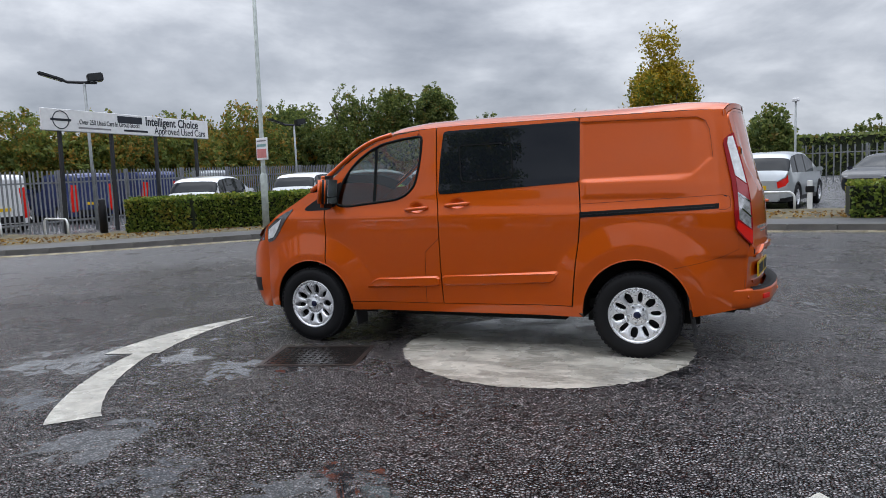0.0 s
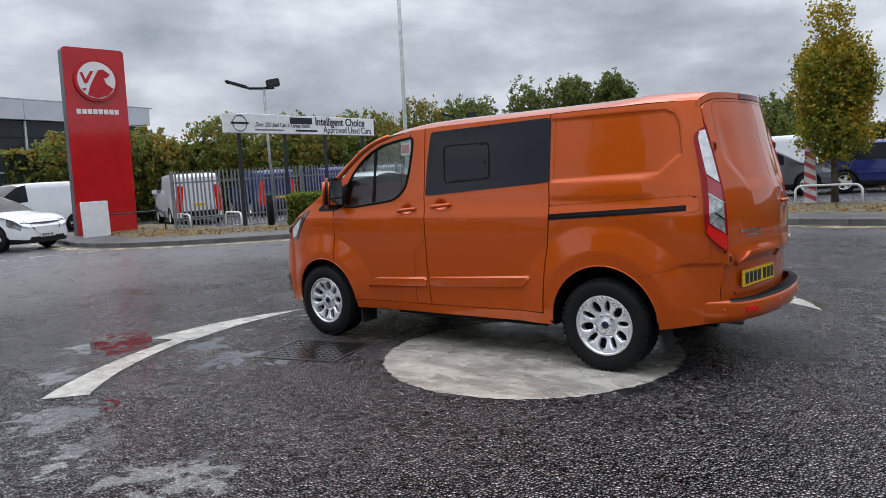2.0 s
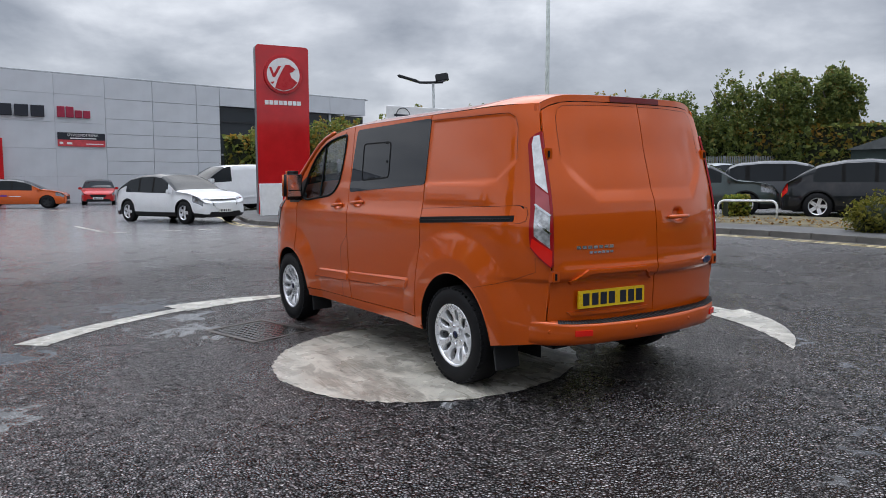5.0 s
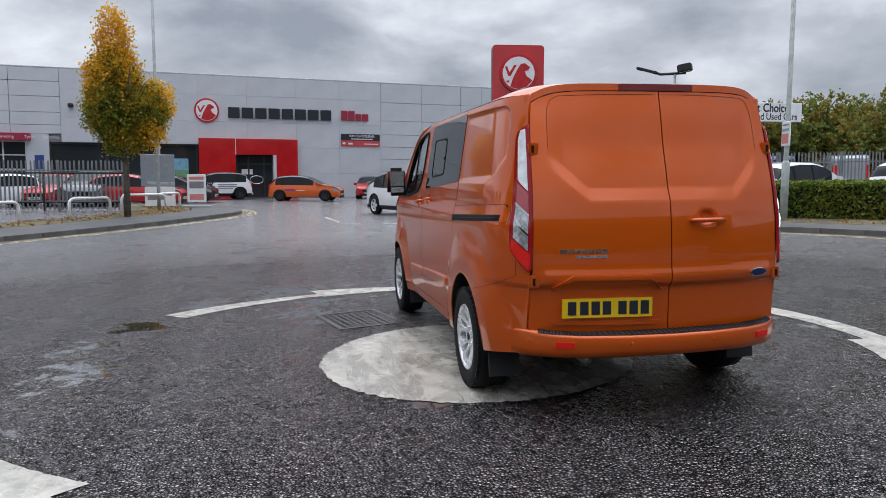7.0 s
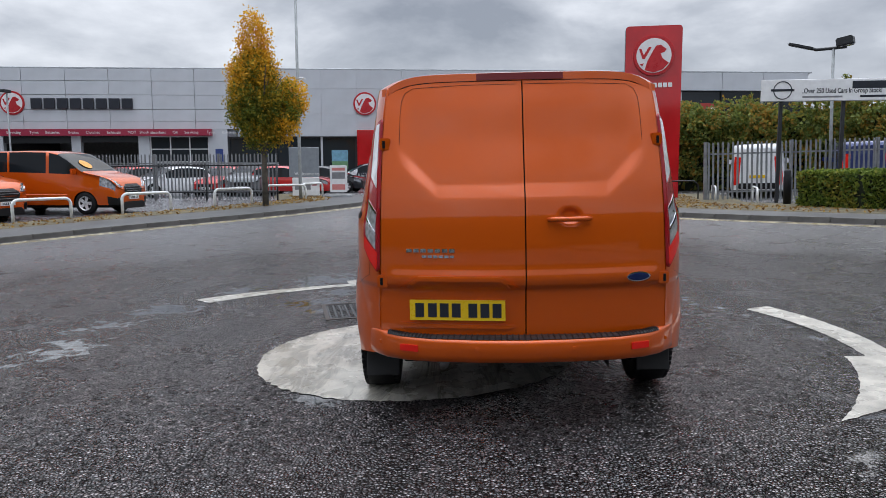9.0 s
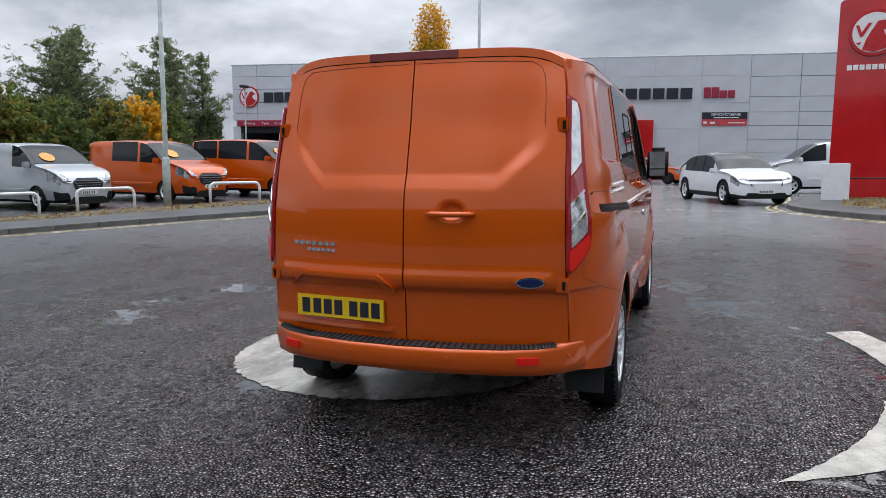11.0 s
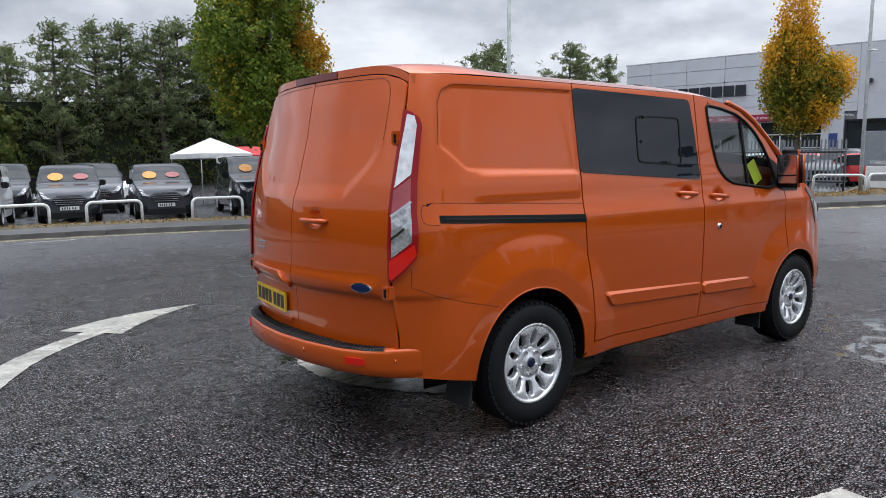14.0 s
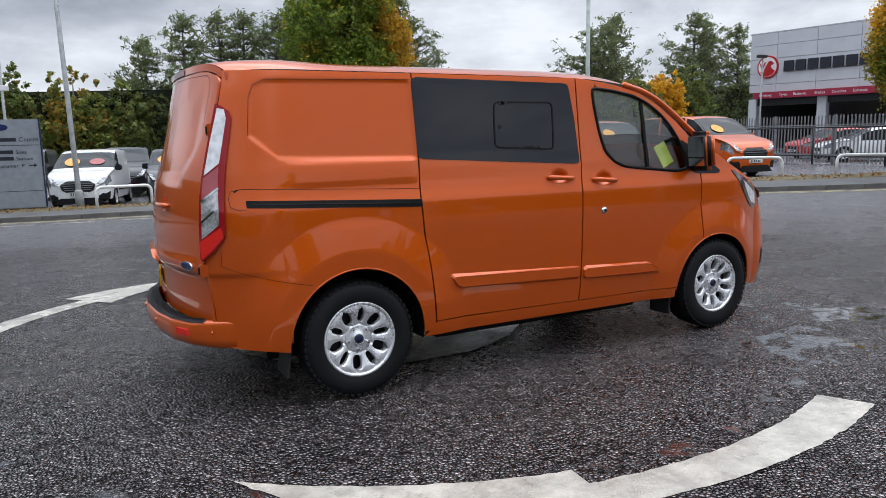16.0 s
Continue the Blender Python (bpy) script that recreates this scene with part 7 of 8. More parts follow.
bbox("wall_core", [(-30.9, 0.30, 3.35, -16.2, 0.5, TOPZ - 0.1), (-16.2, 0.30, 3.4, -7.6, 0.5, TOPZ - 0.1), (-7.6, 0.30, 3.8, -1.3, 0.5, TOPZ - 0.1), (-1.3, 0.30, 0, 12.0, 0.5, TOPZ - 0.1), (12.0, 0.30, 6.55, 24.2, 0.5, TOPZ - 0.1)], M_CLAD_EDGE)
bbox("side_wall", [(-31.0, 0.5, 0, -30.7, 30, TOPZ - 0.1), (24.2, 4.0, 0, 24.5, 30, TOPZ - 0.1), (-31, 29.7, 0, 24.5, 30, TOPZ - 0.1)], M_CLAD)
bbox("flat_roof", [(-31, 0.3, TOPZ - 0.2, 24.5, 30, TOPZ - 0.05)], M_CLAD_EDGE)
bbox("parapet_cap", [(-31.1, 0.02, TOPZ - 0.06, 24.6, 0.6, TOPZ + 0.04)], simple("parapet_trim", (0.42, 0.44, 0.46), 0.4, 0.2), bevel=0.015)
PAN = {}


def panel(x0, x1, z0, z1, gap=0.012):
    key = (round(x1 - x0, 3), round(z1 - z0, 3), gap)
    if key not in PAN:
        w, h = key[:2]
        PAN[key] = boxes("cladding_panel", [(gap, 0.0, gap, w - gap, 0.29, h - gap)], M_CLAD, gap / 2)
    part("cladding_panel", PAN[key], bld, m=Matrix.Translation((x0, random.uniform(0.0, 0.008), z0)))


cols = [-31.0] + [-29.05 + k * 2.72 for k in range(6)]
for x0, x1 in zip(cols, cols[1:]):
    zz = [3.9, 4.42, 5.18, 6.12, 7.02, TOPZ - 0.06]
    for z0, z1 in zip(zz, zz[1:]):
        panel(x0, x1, z0, z1)
for x0, x1, base in ((-15.45, -12.7, 3.42), (-12.7, -9.9, 3.42), (-9.9, -7.55, 3.42), (-7.55, -4.5, 3.82), (-4.5, -1.3, 3.82), (-1.3, 1.6, 0.0), (1.6, 4.5, 0.0)):
    zz = [base, 4.9, 6.6, TOPZ - 0.06] if base > 1 else [0.0, 1.6, 3.3, 4.9, 6.6, TOPZ - 0.06]
    for z0, z1 in zip(zz, zz[1:]):
        panel(x0, x1, z0, z1, 0.004)
for x0, x1 in ((4.5, 7.45), (7.45, 10.4), (10.4, 12.05)):
    zz = [0.0, 0.9, 1.75, 2.6, 3.45, 4.3, 5.25, 6.5, TOPZ - 0.06]
    for z0, z1 in zip(zz, zz[1:]):
        panel(x0, x1, z0, z1)
for x0, x1 in ((12.05, 15.0), (15.0, 18.0), (18.0, 21.0), (21.0, 24.3)):
    panel(x0, x1, 6.55, TOPZ - 0.06)
# service bays, window, crimson fascia
bbox("fascia_board", [(-30.45, -0.35, 3.46, -17.1, 0.28, 3.90)], M_CRIMSON, "crimson fascia with white service names", 0.012)
xx = -30.0
for tx in ("Servicing", "Tyres", "Batteries", "Brakes", "Clutches", "Exhausts", "MOT", "Shock absorbers", "Oil", "Servicing", "Tyres", "Batteries"):
    part("fascia_lettering", words("fascia_lettering", tx, 0.25, M_SIGN_WHITE, 0.006), bld, "", Matrix.Translation((xx, -0.355, 3.60)))
    xx += 0.112 * len(tx) + 0.42
bbox("bay_pier", [(-31.0, 0.0, 0, -30.4, 0.4, 3.46), (-26.15, 0.0, 0, -25.55, 0.4, 3.46), (-21.9, 0.0, 0, -21.2, 0.4, 3.46), (-17.4, 0.0, 0, -16.15, 0.4, 3.9)], M_CLAD)
# bay ceiling and sides: the workshop wall darkened, shade put into the colour
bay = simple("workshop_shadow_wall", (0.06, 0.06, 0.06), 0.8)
bbox("bay_back_wall", [(-30.7, 9.0, 0, -16.5, 9.2, 4.0)], simple("workshop_wall", (0.30, 0.30, 0.29), 0.8))
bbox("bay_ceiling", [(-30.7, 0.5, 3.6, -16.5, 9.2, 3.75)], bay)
bbox("bay_floor", [(-30.7, 0.0, -0.02, -16.5, 9.2, 0.01)], simple("workshop_floor", (0.16, 0.16, 0.16), 0.5))
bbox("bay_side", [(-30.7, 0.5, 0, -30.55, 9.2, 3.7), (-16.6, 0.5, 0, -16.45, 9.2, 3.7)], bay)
bbox("bay_shutter_box", [(-30.4, 0.15, 3.0, -26.15, 0.4, 3.46), (-25.55, 0.15, 3.05, -21.9, 0.4, 3.46)], M_DARKMETAL)
bbox("bay_window_glass", [(-21.2, 0.25, 0.9, -17.4, 0.28, 3.46)], M_SHOPGLASS)
bbox("bay_window_wall", [(-21.2, 0.05, 0, -17.4, 0.35, 0.9)], M_CLAD)
for x in (-21.17, -19.9, -18.65, -17.43):
    bbox("window_bar", [(x - 0.035, 0.18, 0.9, x + 0.035, 0.27, 3.46)], M_SIGN_WHITE)
for z in (1.75, 2.6, 3.42):
    bbox("window_bar", [(-21.2, 0.185, z - 0.03, -17.4, 0.265, z + 0.03)], M_SIGN_WHITE)
bbox("blue_notice", [(-16.95, -0.03, 1.75, -16.45, 0.0, 2.6)], simple("blue_notice_print", (0.03, 0.06, 0.22), 0.4), "small blue and white wall notice")
bbox("wall_lamp", [(-15.0, -0.3, 5.5, -14.7, 0.02, 5.75)], M_DARKMETAL, "", 0.05)
# showroom glazing
bbox("showroom_glass", [(-16.15, 0.30, 0.0, -7.6, 0.33, 3.4)], M_SHOPGLASS)
for x in (-16.1, -13.0, -9.95, -7.65):
    bbox("mullion", [(x - 0.07, 0.18, 0.0, x + 0.07, 0.36, 3.4)], M_CLAD if x == -9.95 else M_DARKMETAL)
bbox("transom", [(-16.15, 0.2, 3.3, -7.6, 0.35, 3.42)], M_DARKMETAL)
bbox("window_poster", [(-9.3, 0.24, 1.25, -8.2, 0.29, 2.5)], simple("pale_blue_poster", (0.20, 0.42, 0.55), 0.4), "pale blue advertising poster")
bbox("poster_base", [(-9.3, 0.22, 1.25, -8.2, 0.24, 1.75)], simple("green_poster_print", (0.16, 0.32, 0.16), 0.4))
# red entrance portal with glass doors
bbox("portal", [(-7.55, -0.45, 0, -5.28, 0.35, 3.82), (-5.28, -0.45, 2.78, -2.72, 0.35, 3.82), (-2.72, -0.45, 0, -1.3, 0.35, 3.82)], M_RED_PANEL, "glossy red entrance portal", 0.01)
bbox("portal_joint", [(-5.30, -0.456, 2.78, -5.25, -0.44, 3.82)], M_CLAD)
bbox("door_glass", [(-5.25, 0.20, 0, -2.75, 0.23, 2.75)], M_SHOPGLASS)
for x in (-5.2, -4.45, -3.45, -2.8):
    bbox("door_frame", [(x - 0.05, 0.12, 0, x + 0.05, 0.26, 2.75)], M_DARKMETAL)
bbox("door_frame", [(-5.25, 0.13, 2.15, -2.75, 0.25, 2.25)], M_DARKMETAL)
part("door_ring", tube_mesh("door_ring", [(-3.95 + 0.42 * math.cos(t), 0.1, 1.15 + 0.26 * math.sin(t)) for t in np.linspace(0, 2 * math.pi, 32, endpoint=False)], 0.03, M_CHROME, 6, True), bld)
bbox("door_notice", [(-4.9, 0.16, 1.5, -4.2, 0.19, 1.85)], M_SIGN_WHITE)
bbox("portal_jamb", [(-2.9, -0.46, 0, -2.7, 0.2, 2.78)], M_CLAD)
# emblems and name blocks
roundel(bld, -29.65, 5.58, 0.76, 0.0)
roundel(bld, -7.0, 5.58, 0.77, 0.0)
for x0, x1, z in ((-28.55, -22.05, 5.55), (-5.75, 1.1, 5.50)):
    n = 8
    w = (x1 - x0) / n
    for k in range(n):
        bbox("name_block", [(x0 + k * w + 0.07, -0.16, z - 0.34, x0 + (k + 1) * w - 0.07, -0.02, z + 0.34)], M_SIGN_DARK, "", 0.02)
for k, (a, b, h) in enumerate(((1.73, 2.15, 0.66), (2.22, 2.65, 0.66), (2.72, 3.12, 0.46), (3.19, 3.6, 0.46))):
    bbox("dealer_name_block", [(a, -0.12, 5.2, b, -0.02, 5.2 + h)], M_CRIMSON, "", 0.02)
bbox("banner_top", [(1.70, -0.05, 3.86, 4.42, -0.01, 4.30)], M_SIGN_DARK, "black banner over a red strip")
bbox("banner_strip", [(1.70, -0.05, 3.46, 4.42, -0.01, 3.86)], simple("salmon_red_banner", (0.55, 0.06, 0.07), 0.5))
part("banner_lettering", words("banner_lettering", "SERVICE/MOT/REPAIR", 0.22, M_SIGN_WHITE, 0.005), bld, "", Matrix.Translation((2.25, -0.055, 4.08)) @ Matrix.Diagonal((0.85, 1, 1, 1)))
bbox("banner_bar", [(2.4, -0.056, 3.93, 3.9, -0.05, 3.99), (1.8, -0.056, 3.58, 2.0, -0.05, 3.72), (2.2, -0.056, 3.58, 2.5, -0.05, 3.7), (3.3, -0.056, 3.60, 4.3, -0.05, 3.66)], M_SIGN_WHITE)
# tall glazing of the far wing
bbox("wing_glass", [(12.1, 0.32, 0.0, 24.2, 0.35, 6.5), (24.15, 0.35, 0.0, 24.2, 4.0, 6.5)], M_SHOPGLASS)
for x in (12.1, 15.1, 18.1, 21.1, 24.1):
    bbox("wing_mullion", [(x - 0.06, 0.18, 0.0, x + 0.06, 0.36, 6.5)], M_CLAD if x in (15.1, 21.1) else M_DARKMETAL)
for z in (2.5, 3.2, 5.5):
    bbox("wing_transom", [(12.1, 0.22, z - 0.06, 24.2, 0.36, z + 0.06)], M_DARKMETAL if z != 3.2 else M_CLAD_EDGE)
bbox("red_poster", [(16.5, 0.20, 3.55, 18.1, 0.24, 5.7)], simple("brick_red_poster", (0.42, 0.05, 0.04), 0.5), "red window poster with pale bars")
bbox("poster_bar", [(16.8, 0.19, 4.3, 17.8, 0.20, 4.42), (16.8, 0.19, 4.55, 17.8, 0.20, 4.67), (16.8, 0.19, 4.05, 17.6, 0.20, 4.17), (16.8, 0.19, 3.75, 17.9, 0.20, 3.85), (17.0, 0.19, 5.0, 17.6, 0.20, 5.4)], M_SIGN_WHITE)
bbox("cctv_camera", [(24.4, -0.4, 5.9, 24.7, -0.1, 6.05)], M_SIGN_WHITE, "", 0.04)

# ---- parked vehicles, place by place ----
VANS = "vans on the forecourt"
for kind, x, y, yaw, col, lab, st in (
        ("smallvan", -0.23, 21.8, -104, P_WHITE, "small white panel van parked facing the road", 2),
        ("smallvan", 2.6, 22.8, -102, P_GREY, "small dark grey panel van with windscreen stickers", 2),
        ("smallvan", 5.3, 22.2, -102, P_GREY, "small dark grey panel van behind the hoops", 2),
        ("van", 8.0, 20.7, -103, P_BLACK, "black panel van with an amber windscreen sticker", 1),
        ("van", 10.6, 19.5, -101, P_WHITE, "white panel van facing the road", 0),
        ("van", 13.2, 17.9, -100, P_SILVER, "silver panel van with an amber windscreen sticker", 1),
        ("doublecabvan", 16.0, 15.7, -100, M_ORANGE, "burnt orange crew van parked behind white hoops", 1),
        ("crewvan", 18.3, 13.2, -97, M_ORANGE, "burnt orange people carrier with dark glass", 1),
        ("van", 1.4, 28.0, -100, P_BLACK, "black van in the second parked row", 1),
        ("van", 4.6, 28.2, -100, P_GREY, "dark van in the second parked row", 0),
        ("van", -2.3, 27.2, -100, P_MIDGREY, "grey van in the second parked row", 0),
        ("smallvan", 6.6, 35.5, -90, P_WHITE, "small white van far back in the yard", 0),
        ("van", 13.4, 25.0, -100, P_WHITE, "white van in the second parked row", 0)):
    car(kind, lab, stand(x, y, yaw), col, sticker=st, group=VANS)
lut = thing("box_van_body", "tall white box body behind the parked vans", "van", stand(13.9, 24.6, -100))
part("box_body", boxes("box_body", [(-2.2, -1.05, 0.9, 1.2, 1.05, 2.5)], P_WHITE, 0.06, 2), lut)
part("box_chassis", boxes("box_chassis", [(-2.2, -0.9, 0.0, 2.4, 0.9, 0.9)], M_SEAL, 0.03), lut)
gz_ = thing("gazebo", "white pitched gazebo canopy behind the vans", "gazebo", stand(9.3, 27.6, 10))
hv = [(sx * 1.25, sy * 1.25, z) for z in (2.15, 1.95) for sx, sy in ((-1, -1), (1, -1), (1, 1), (-1, 1))]
hv.insert(4, (0, 0, 2.85))
part("canopy", mesh_of("canopy", hv, [(0, 1, 4), (1, 2, 4), (2, 3, 4), (3, 0, 4), (0, 5, 6, 1), (1, 6, 7, 2), (2, 7, 8, 3), (3, 8, 5, 0)], simple("white_canvas", (0.72, 0.72, 0.71), 0.8, vary=0.1)), gz_)
for sx in (-1.2, 1.2):
    for sy in (-1.2, 1.2):
        part("canopy_leg", tube_mesh("canopy_leg", [(sx, sy, 0), (sx, sy, 2.1)], 0.025, M_STEEL), gz_)
aw = thing("red_awning", "red awning roof behind the parked vans", "awning", stand(12.8, 28.2, -30, -0.55))
part("awning_roof", mesh_of("awning_roof", [(-2.4, -1.3, 2.45), (2.4, -1.3, 2.45), (2.4, 1.3, 2.9), (-2.4, 1.3, 2.9), (-2.4, -1.3, 2.3), (2.4, -1.3, 2.3), (2.4, 1.3, 2.75), (-2.4, 1.3, 2.75)], [(0, 1, 2, 3), (0, 4, 5, 1), (1, 5, 6, 2), (3, 2, 6, 7), (0, 3, 7, 4), (4, 7, 6, 5)], simple("red_canvas", (0.50, 0.03, 0.03), 0.7)), aw)
for sx in (-2.3, 2.3):
    for sy in (-1.2, 1.2):
        part("awning_leg", tube_mesh("awning_leg", [(sx, sy, 0), (sx, sy, 2.4)], 0.03, M_STEEL), aw)

car("crossover", "white coupe-roofed electric crossover on the forecourt", stand(21.1, -2.5, -158), P_WHITE, detail=("blackroof",))
car("van", "white panel van parked behind the totem", stand(27.4, -6.2, 98), P_WHITE)
car("hatch", "bright orange hatchback with dealer stickers by the entrance", stand(37.5, 0.9, -105), P_CORAL, detail=("blackroof", "darkwheel", "stickers"))
car("hatch", "small red hatchback facing the road", stand(42.3, -3.3, 170), P_RED, detail=("blackroof",))
offer = car("suv", "white compact crossover with offer lettering beside the entrance", stand(40.4, 6.3, 105), P_WHITE, detail=("darkwheel", "blackroof"))
part("door_lettering", words("door_lettering", "0%", 0.62, M_SIGN_DARK, 0.006, "LEFT", 0.03), offer, "bold dark lettering", pose(0.75, 0.925, 0.62, 0, 0, 180))
part("door_decal", boxes("door_decal", [(-1.25, 0.915, 0.86, -0.15, 0.925, 0.92), (-1.25, 0.915, 0.74, -0.15, 0.925, 0.79), (-1.0, 0.915, 0.63, -0.15, 0.925, 0.67)], M_BARS), offer)
car("hatch", "red hatchback parked by the welcome board", stand(30.4, 8.6, -95), P_RED)
car("hatch", "black hatchback in front of the showroom", stand(35.0, 7.6, -98), P_BLACK)
car("hatch", "white hatchback behind the palisade fence", stand(29.6, 14.3, 140), P_WHITE)
car("hatch", "red hatchback behind the palisade fence", stand(31.6, 12.4, 175), P_RED)
car("suv", "silver-grey crossover behind the palisade fence", stand(31.4, 10.6, 178), P_MIDGREY)
car("hatch", "red hatchback near the workshop bays", stand(31.8, 17.5, 160), P_RED)
# beyond the southern fence and in the southern car park
car("van", "white panel van seen from behind through the fence", stand(24.4, -11.3, -22), P_WHITE)
car("van", "dark blue panel van seen through the fence", stand(24.9, -15.4, -20), P_VANBLUE)
car("van", "blue-grey panel van seen through the fence", stand(25.2, -19.3, -20), P_VANBLUE)
car("van", "silver panel van seen through the fence", stand(25.4, -23.2, -20), P_SILVER)
car("suv", "white crossover parked behind the clipped hedge", stand(16.7, -14.6, -72), P_WHITE)
car("suv", "white car parked behind the clipped hedge", stand(15.2, -18.6, -78), P_WHITE)
car("suv", "pale silver car parked behind the hedge", stand(14.4, -22.0, -82), P_SILVER)
car("suv", "dark grey crossover in the roadside bays", stand(10.2, -15.4, -148), paint("green_grey_car_paint", (0.055, 0.075, 0.075), 0.4, 0.35))
car("suv", "dark green-grey crossover in the roadside bays", stand(8.2, -17.2, -148), P_GREY)
car("crossover", "black crossover in the roadside bays", stand(5.6, -16.8, -150), P_BLACK)
car("suv", "grey crossover parked beside the striped post", stand(4.4, -19.6, -160), P_MIDGREY)
car("suv", "deep blue crossover by the striped post", stand(0.65, -20.9, -172), P_BLUE)
car("suv", "silver crossover seen from behind in the car park", stand(-1.73, -17.4, -106), P_SILVER)
car("van", "tall white van in the southern car park", stand(3.4, -23.9, 175), P_WHITE)
car("hatch", "red hatchback across the southern car park", stand(9.6, -27.0, 170), P_RED)
car("hatch", "dark red hatchback with lit tail lamps far off", stand(-5.6, -23.5, 60), P_BLACK)
shed = thing("dark_shed", "dark green shed with a shallow pitched roof", "shed", stand(13.2, -36.0, 20))
part("shed_wall", boxes("shed_wall", [(-2.5, -1.5, 0, 2.5, 1.5, 2.2)], simple("dark_green_boards", (0.03, 0.05, 0.045), 0.7)), shed)
part("shed_roof", prism("shed_roof", [(-2.7, 2.15), (2.7, 2.15), (0, 3.1)], 3.4, simple("grey_felt", (0.10, 0.11, 0.11), 0.8)), shed, "", Matrix.Translation((0, -1.7, 0)))

# ---- trees and hedges ----


def leaf_mesh(name, centres, size, mat, seed, stretch=1.5, flat=0.0):
    """Many small leaves, each a bent quad with its own turn."""
    rs = np.random.RandomState(seed)
    c = np.asarray(centres, dtype=np.float32)
    n = len(c)
    a = rs.normal(size=(n, 3))
    a[:, 2] *= 1 - flat
    a /= np.linalg.norm(a, axis=1)[:, None] + 1e-9
    b = rs.normal(size=(n, 3))
    b -= a * np.sum(a * b, axis=1)[:, None]
    b /= np.linalg.norm(b, axis=1)[:, None] + 1e-9
    s = (size * rs.uniform(0.6, 1.35, n))[:, None]
    up = np.cross(a, b) * s * 0.25
    v = np.stack([c - a * s * stretch / 2, c - b * s / 2 + up, c + a * s * stretch / 2, c + b * s / 2 + up], axis=1).reshape(-1, 3).astype(np.float32)
    me = bpy.data.meshes.new(name)
    me.vertices.add(4 * n)
    me.vertices.foreach_set("co", v.ravel())
    me.loops.add(4 * n)
    me.loops.foreach_set("vertex_index", np.arange(4 * n, dtype=np.int32))
    me.polygons.add(n)
    me.polygons.foreach_set("loop_start", np.arange(0, 4 * n, 4, dtype=np.int32))
    me.materials.append(mat)
    me.update(calc_edges=True)
    me.validate()
    return me


def lobe_points(lobes, n, seed, hollow=0.45):
    """Points in the outer shell of uneven lobes, bunched into twigs."""
    rs = np.random.RandomState(seed)
    vol = np.array([l[3] * l[3] * l[4] for l in lobes])
    twigs = n // 14
    pick = rs.choice(len(lobes), twigs, p=vol / vol.sum())
    d = rs.normal(size=(twigs, 3))
    d /= np.linalg.norm(d, axis=1)[:, None]
    r = hollow + (1 - hollow) * rs.uniform(0, 1, twigs) ** 0.6
    r *= 1 + rs.normal(scale=0.09, size=twigs)
    L = np.array(lobes)[pick]
    cen = L[:, :3] + d * np.stack([L[:, 3], L[:, 3], L[:, 4]], axis=1) * r[:, None]
    pts = np.repeat(cen, 14, axis=0) + rs.normal(scale=0.085, size=(twigs * 14, 3)) * np.array([1, 1, 1.2])
    return pts


def trunk_mesh(h, r, limbs, seed, lean=0.0):
    rs = random.Random(seed)
    parts_ = [tube([(0, 0, -0.2), (0.02, 0, h * 0.25), (lean * 0.5, 0.03, h * 0.55), (lean, 0, h * 0.85)], [r * 1.25, r, r * 0.65, r * 0.15], 10)]
    for k in range(limbs):
        t = rs.uniform(0.28, 0.75)
        a = rs.uniform(0, 2 * math.pi)
        z = h * t
        ln = h * rs.uniform(0.16, 0.30) * (1.15 - t)
        p0 = Vector((lean * t, 0, z))
        p2 = p0 + Vector((math.cos(a) * ln, math.sin(a) * ln, ln * rs.uniform(0.8, 1.6)))
        parts_.append(tube([p0, p0.lerp(p2, 0.5) + Vector((0, 0, -0.05 * ln)), p2], [r * 0.4, r * 0.28, r * 0.08], 6))
    return mesh_of("trunk", *join(parts_), M_BARK, True)


def tree(label, x, y, h, lobes, n, size, mat, seed, r=0.12, limbs=9, yaw=0, extra=()):
    o = thing("tree", label, "tree", Matrix.Translation((x, y, ground_z(x, y))) @ pose(0, 0, 0, 0, 0, yaw))
    part("trunk", trunk_mesh(h, r, limbs, seed), o)
    tagged(part("crown", leaf_mesh("crown", lobe_points(lobes, n, seed), size, mat, seed), o), kind="stuff")
    for lb, cnt, mt in extra:
        tagged(part("turned_leaves", leaf_mesh("turned_leaves", lobe_points(lb, cnt, seed + 7), size, mt, seed + 9), o), kind="stuff")
    return o


L_STREET = foliage("green_street_leaves", (0.13, 0.17, 0.026), (0.28, 0.31, 0.045), (0.50, 0.33, 0.03), 0.56)
L_GREEN = foliage("full_green_street_leaves", (0.10, 0.165, 0.026), (0.25, 0.32, 0.042), (0.46, 0.34, 0.03), 0.67)
L_GOLD = foliage("golden_autumn_leaves", (0.62, 0.33, 0.02), (0.85, 0.52, 0.045))
L_HEDGE = foliage("clipped_hedge_leaves", (0.075, 0.125, 0.020), (0.27, 0.33, 0.055), (0.28, 0.24, 0.035), 0.64)
L_ROW = foliage("hedgerow_leaves", (0.11, 0.15, 0.038), (0.29, 0.32, 0.070), (0.34, 0.20, 0.035), 0.60)
L_DARK = foliage("dark_tree_leaves", (0.085, 0.125, 0.040), (0.22, 0.255, 0.065), (0.22, 0.15, 0.04), 0.68)
L_PINE = foliage("pine_needles", (0.095, 0.125, 0.060), (0.23, 0.265, 0.115))
L_RUST = foliage("rusty_bush_leaves", (0.20, 0.09, 0.025), (0.38, 0.18, 0.05))

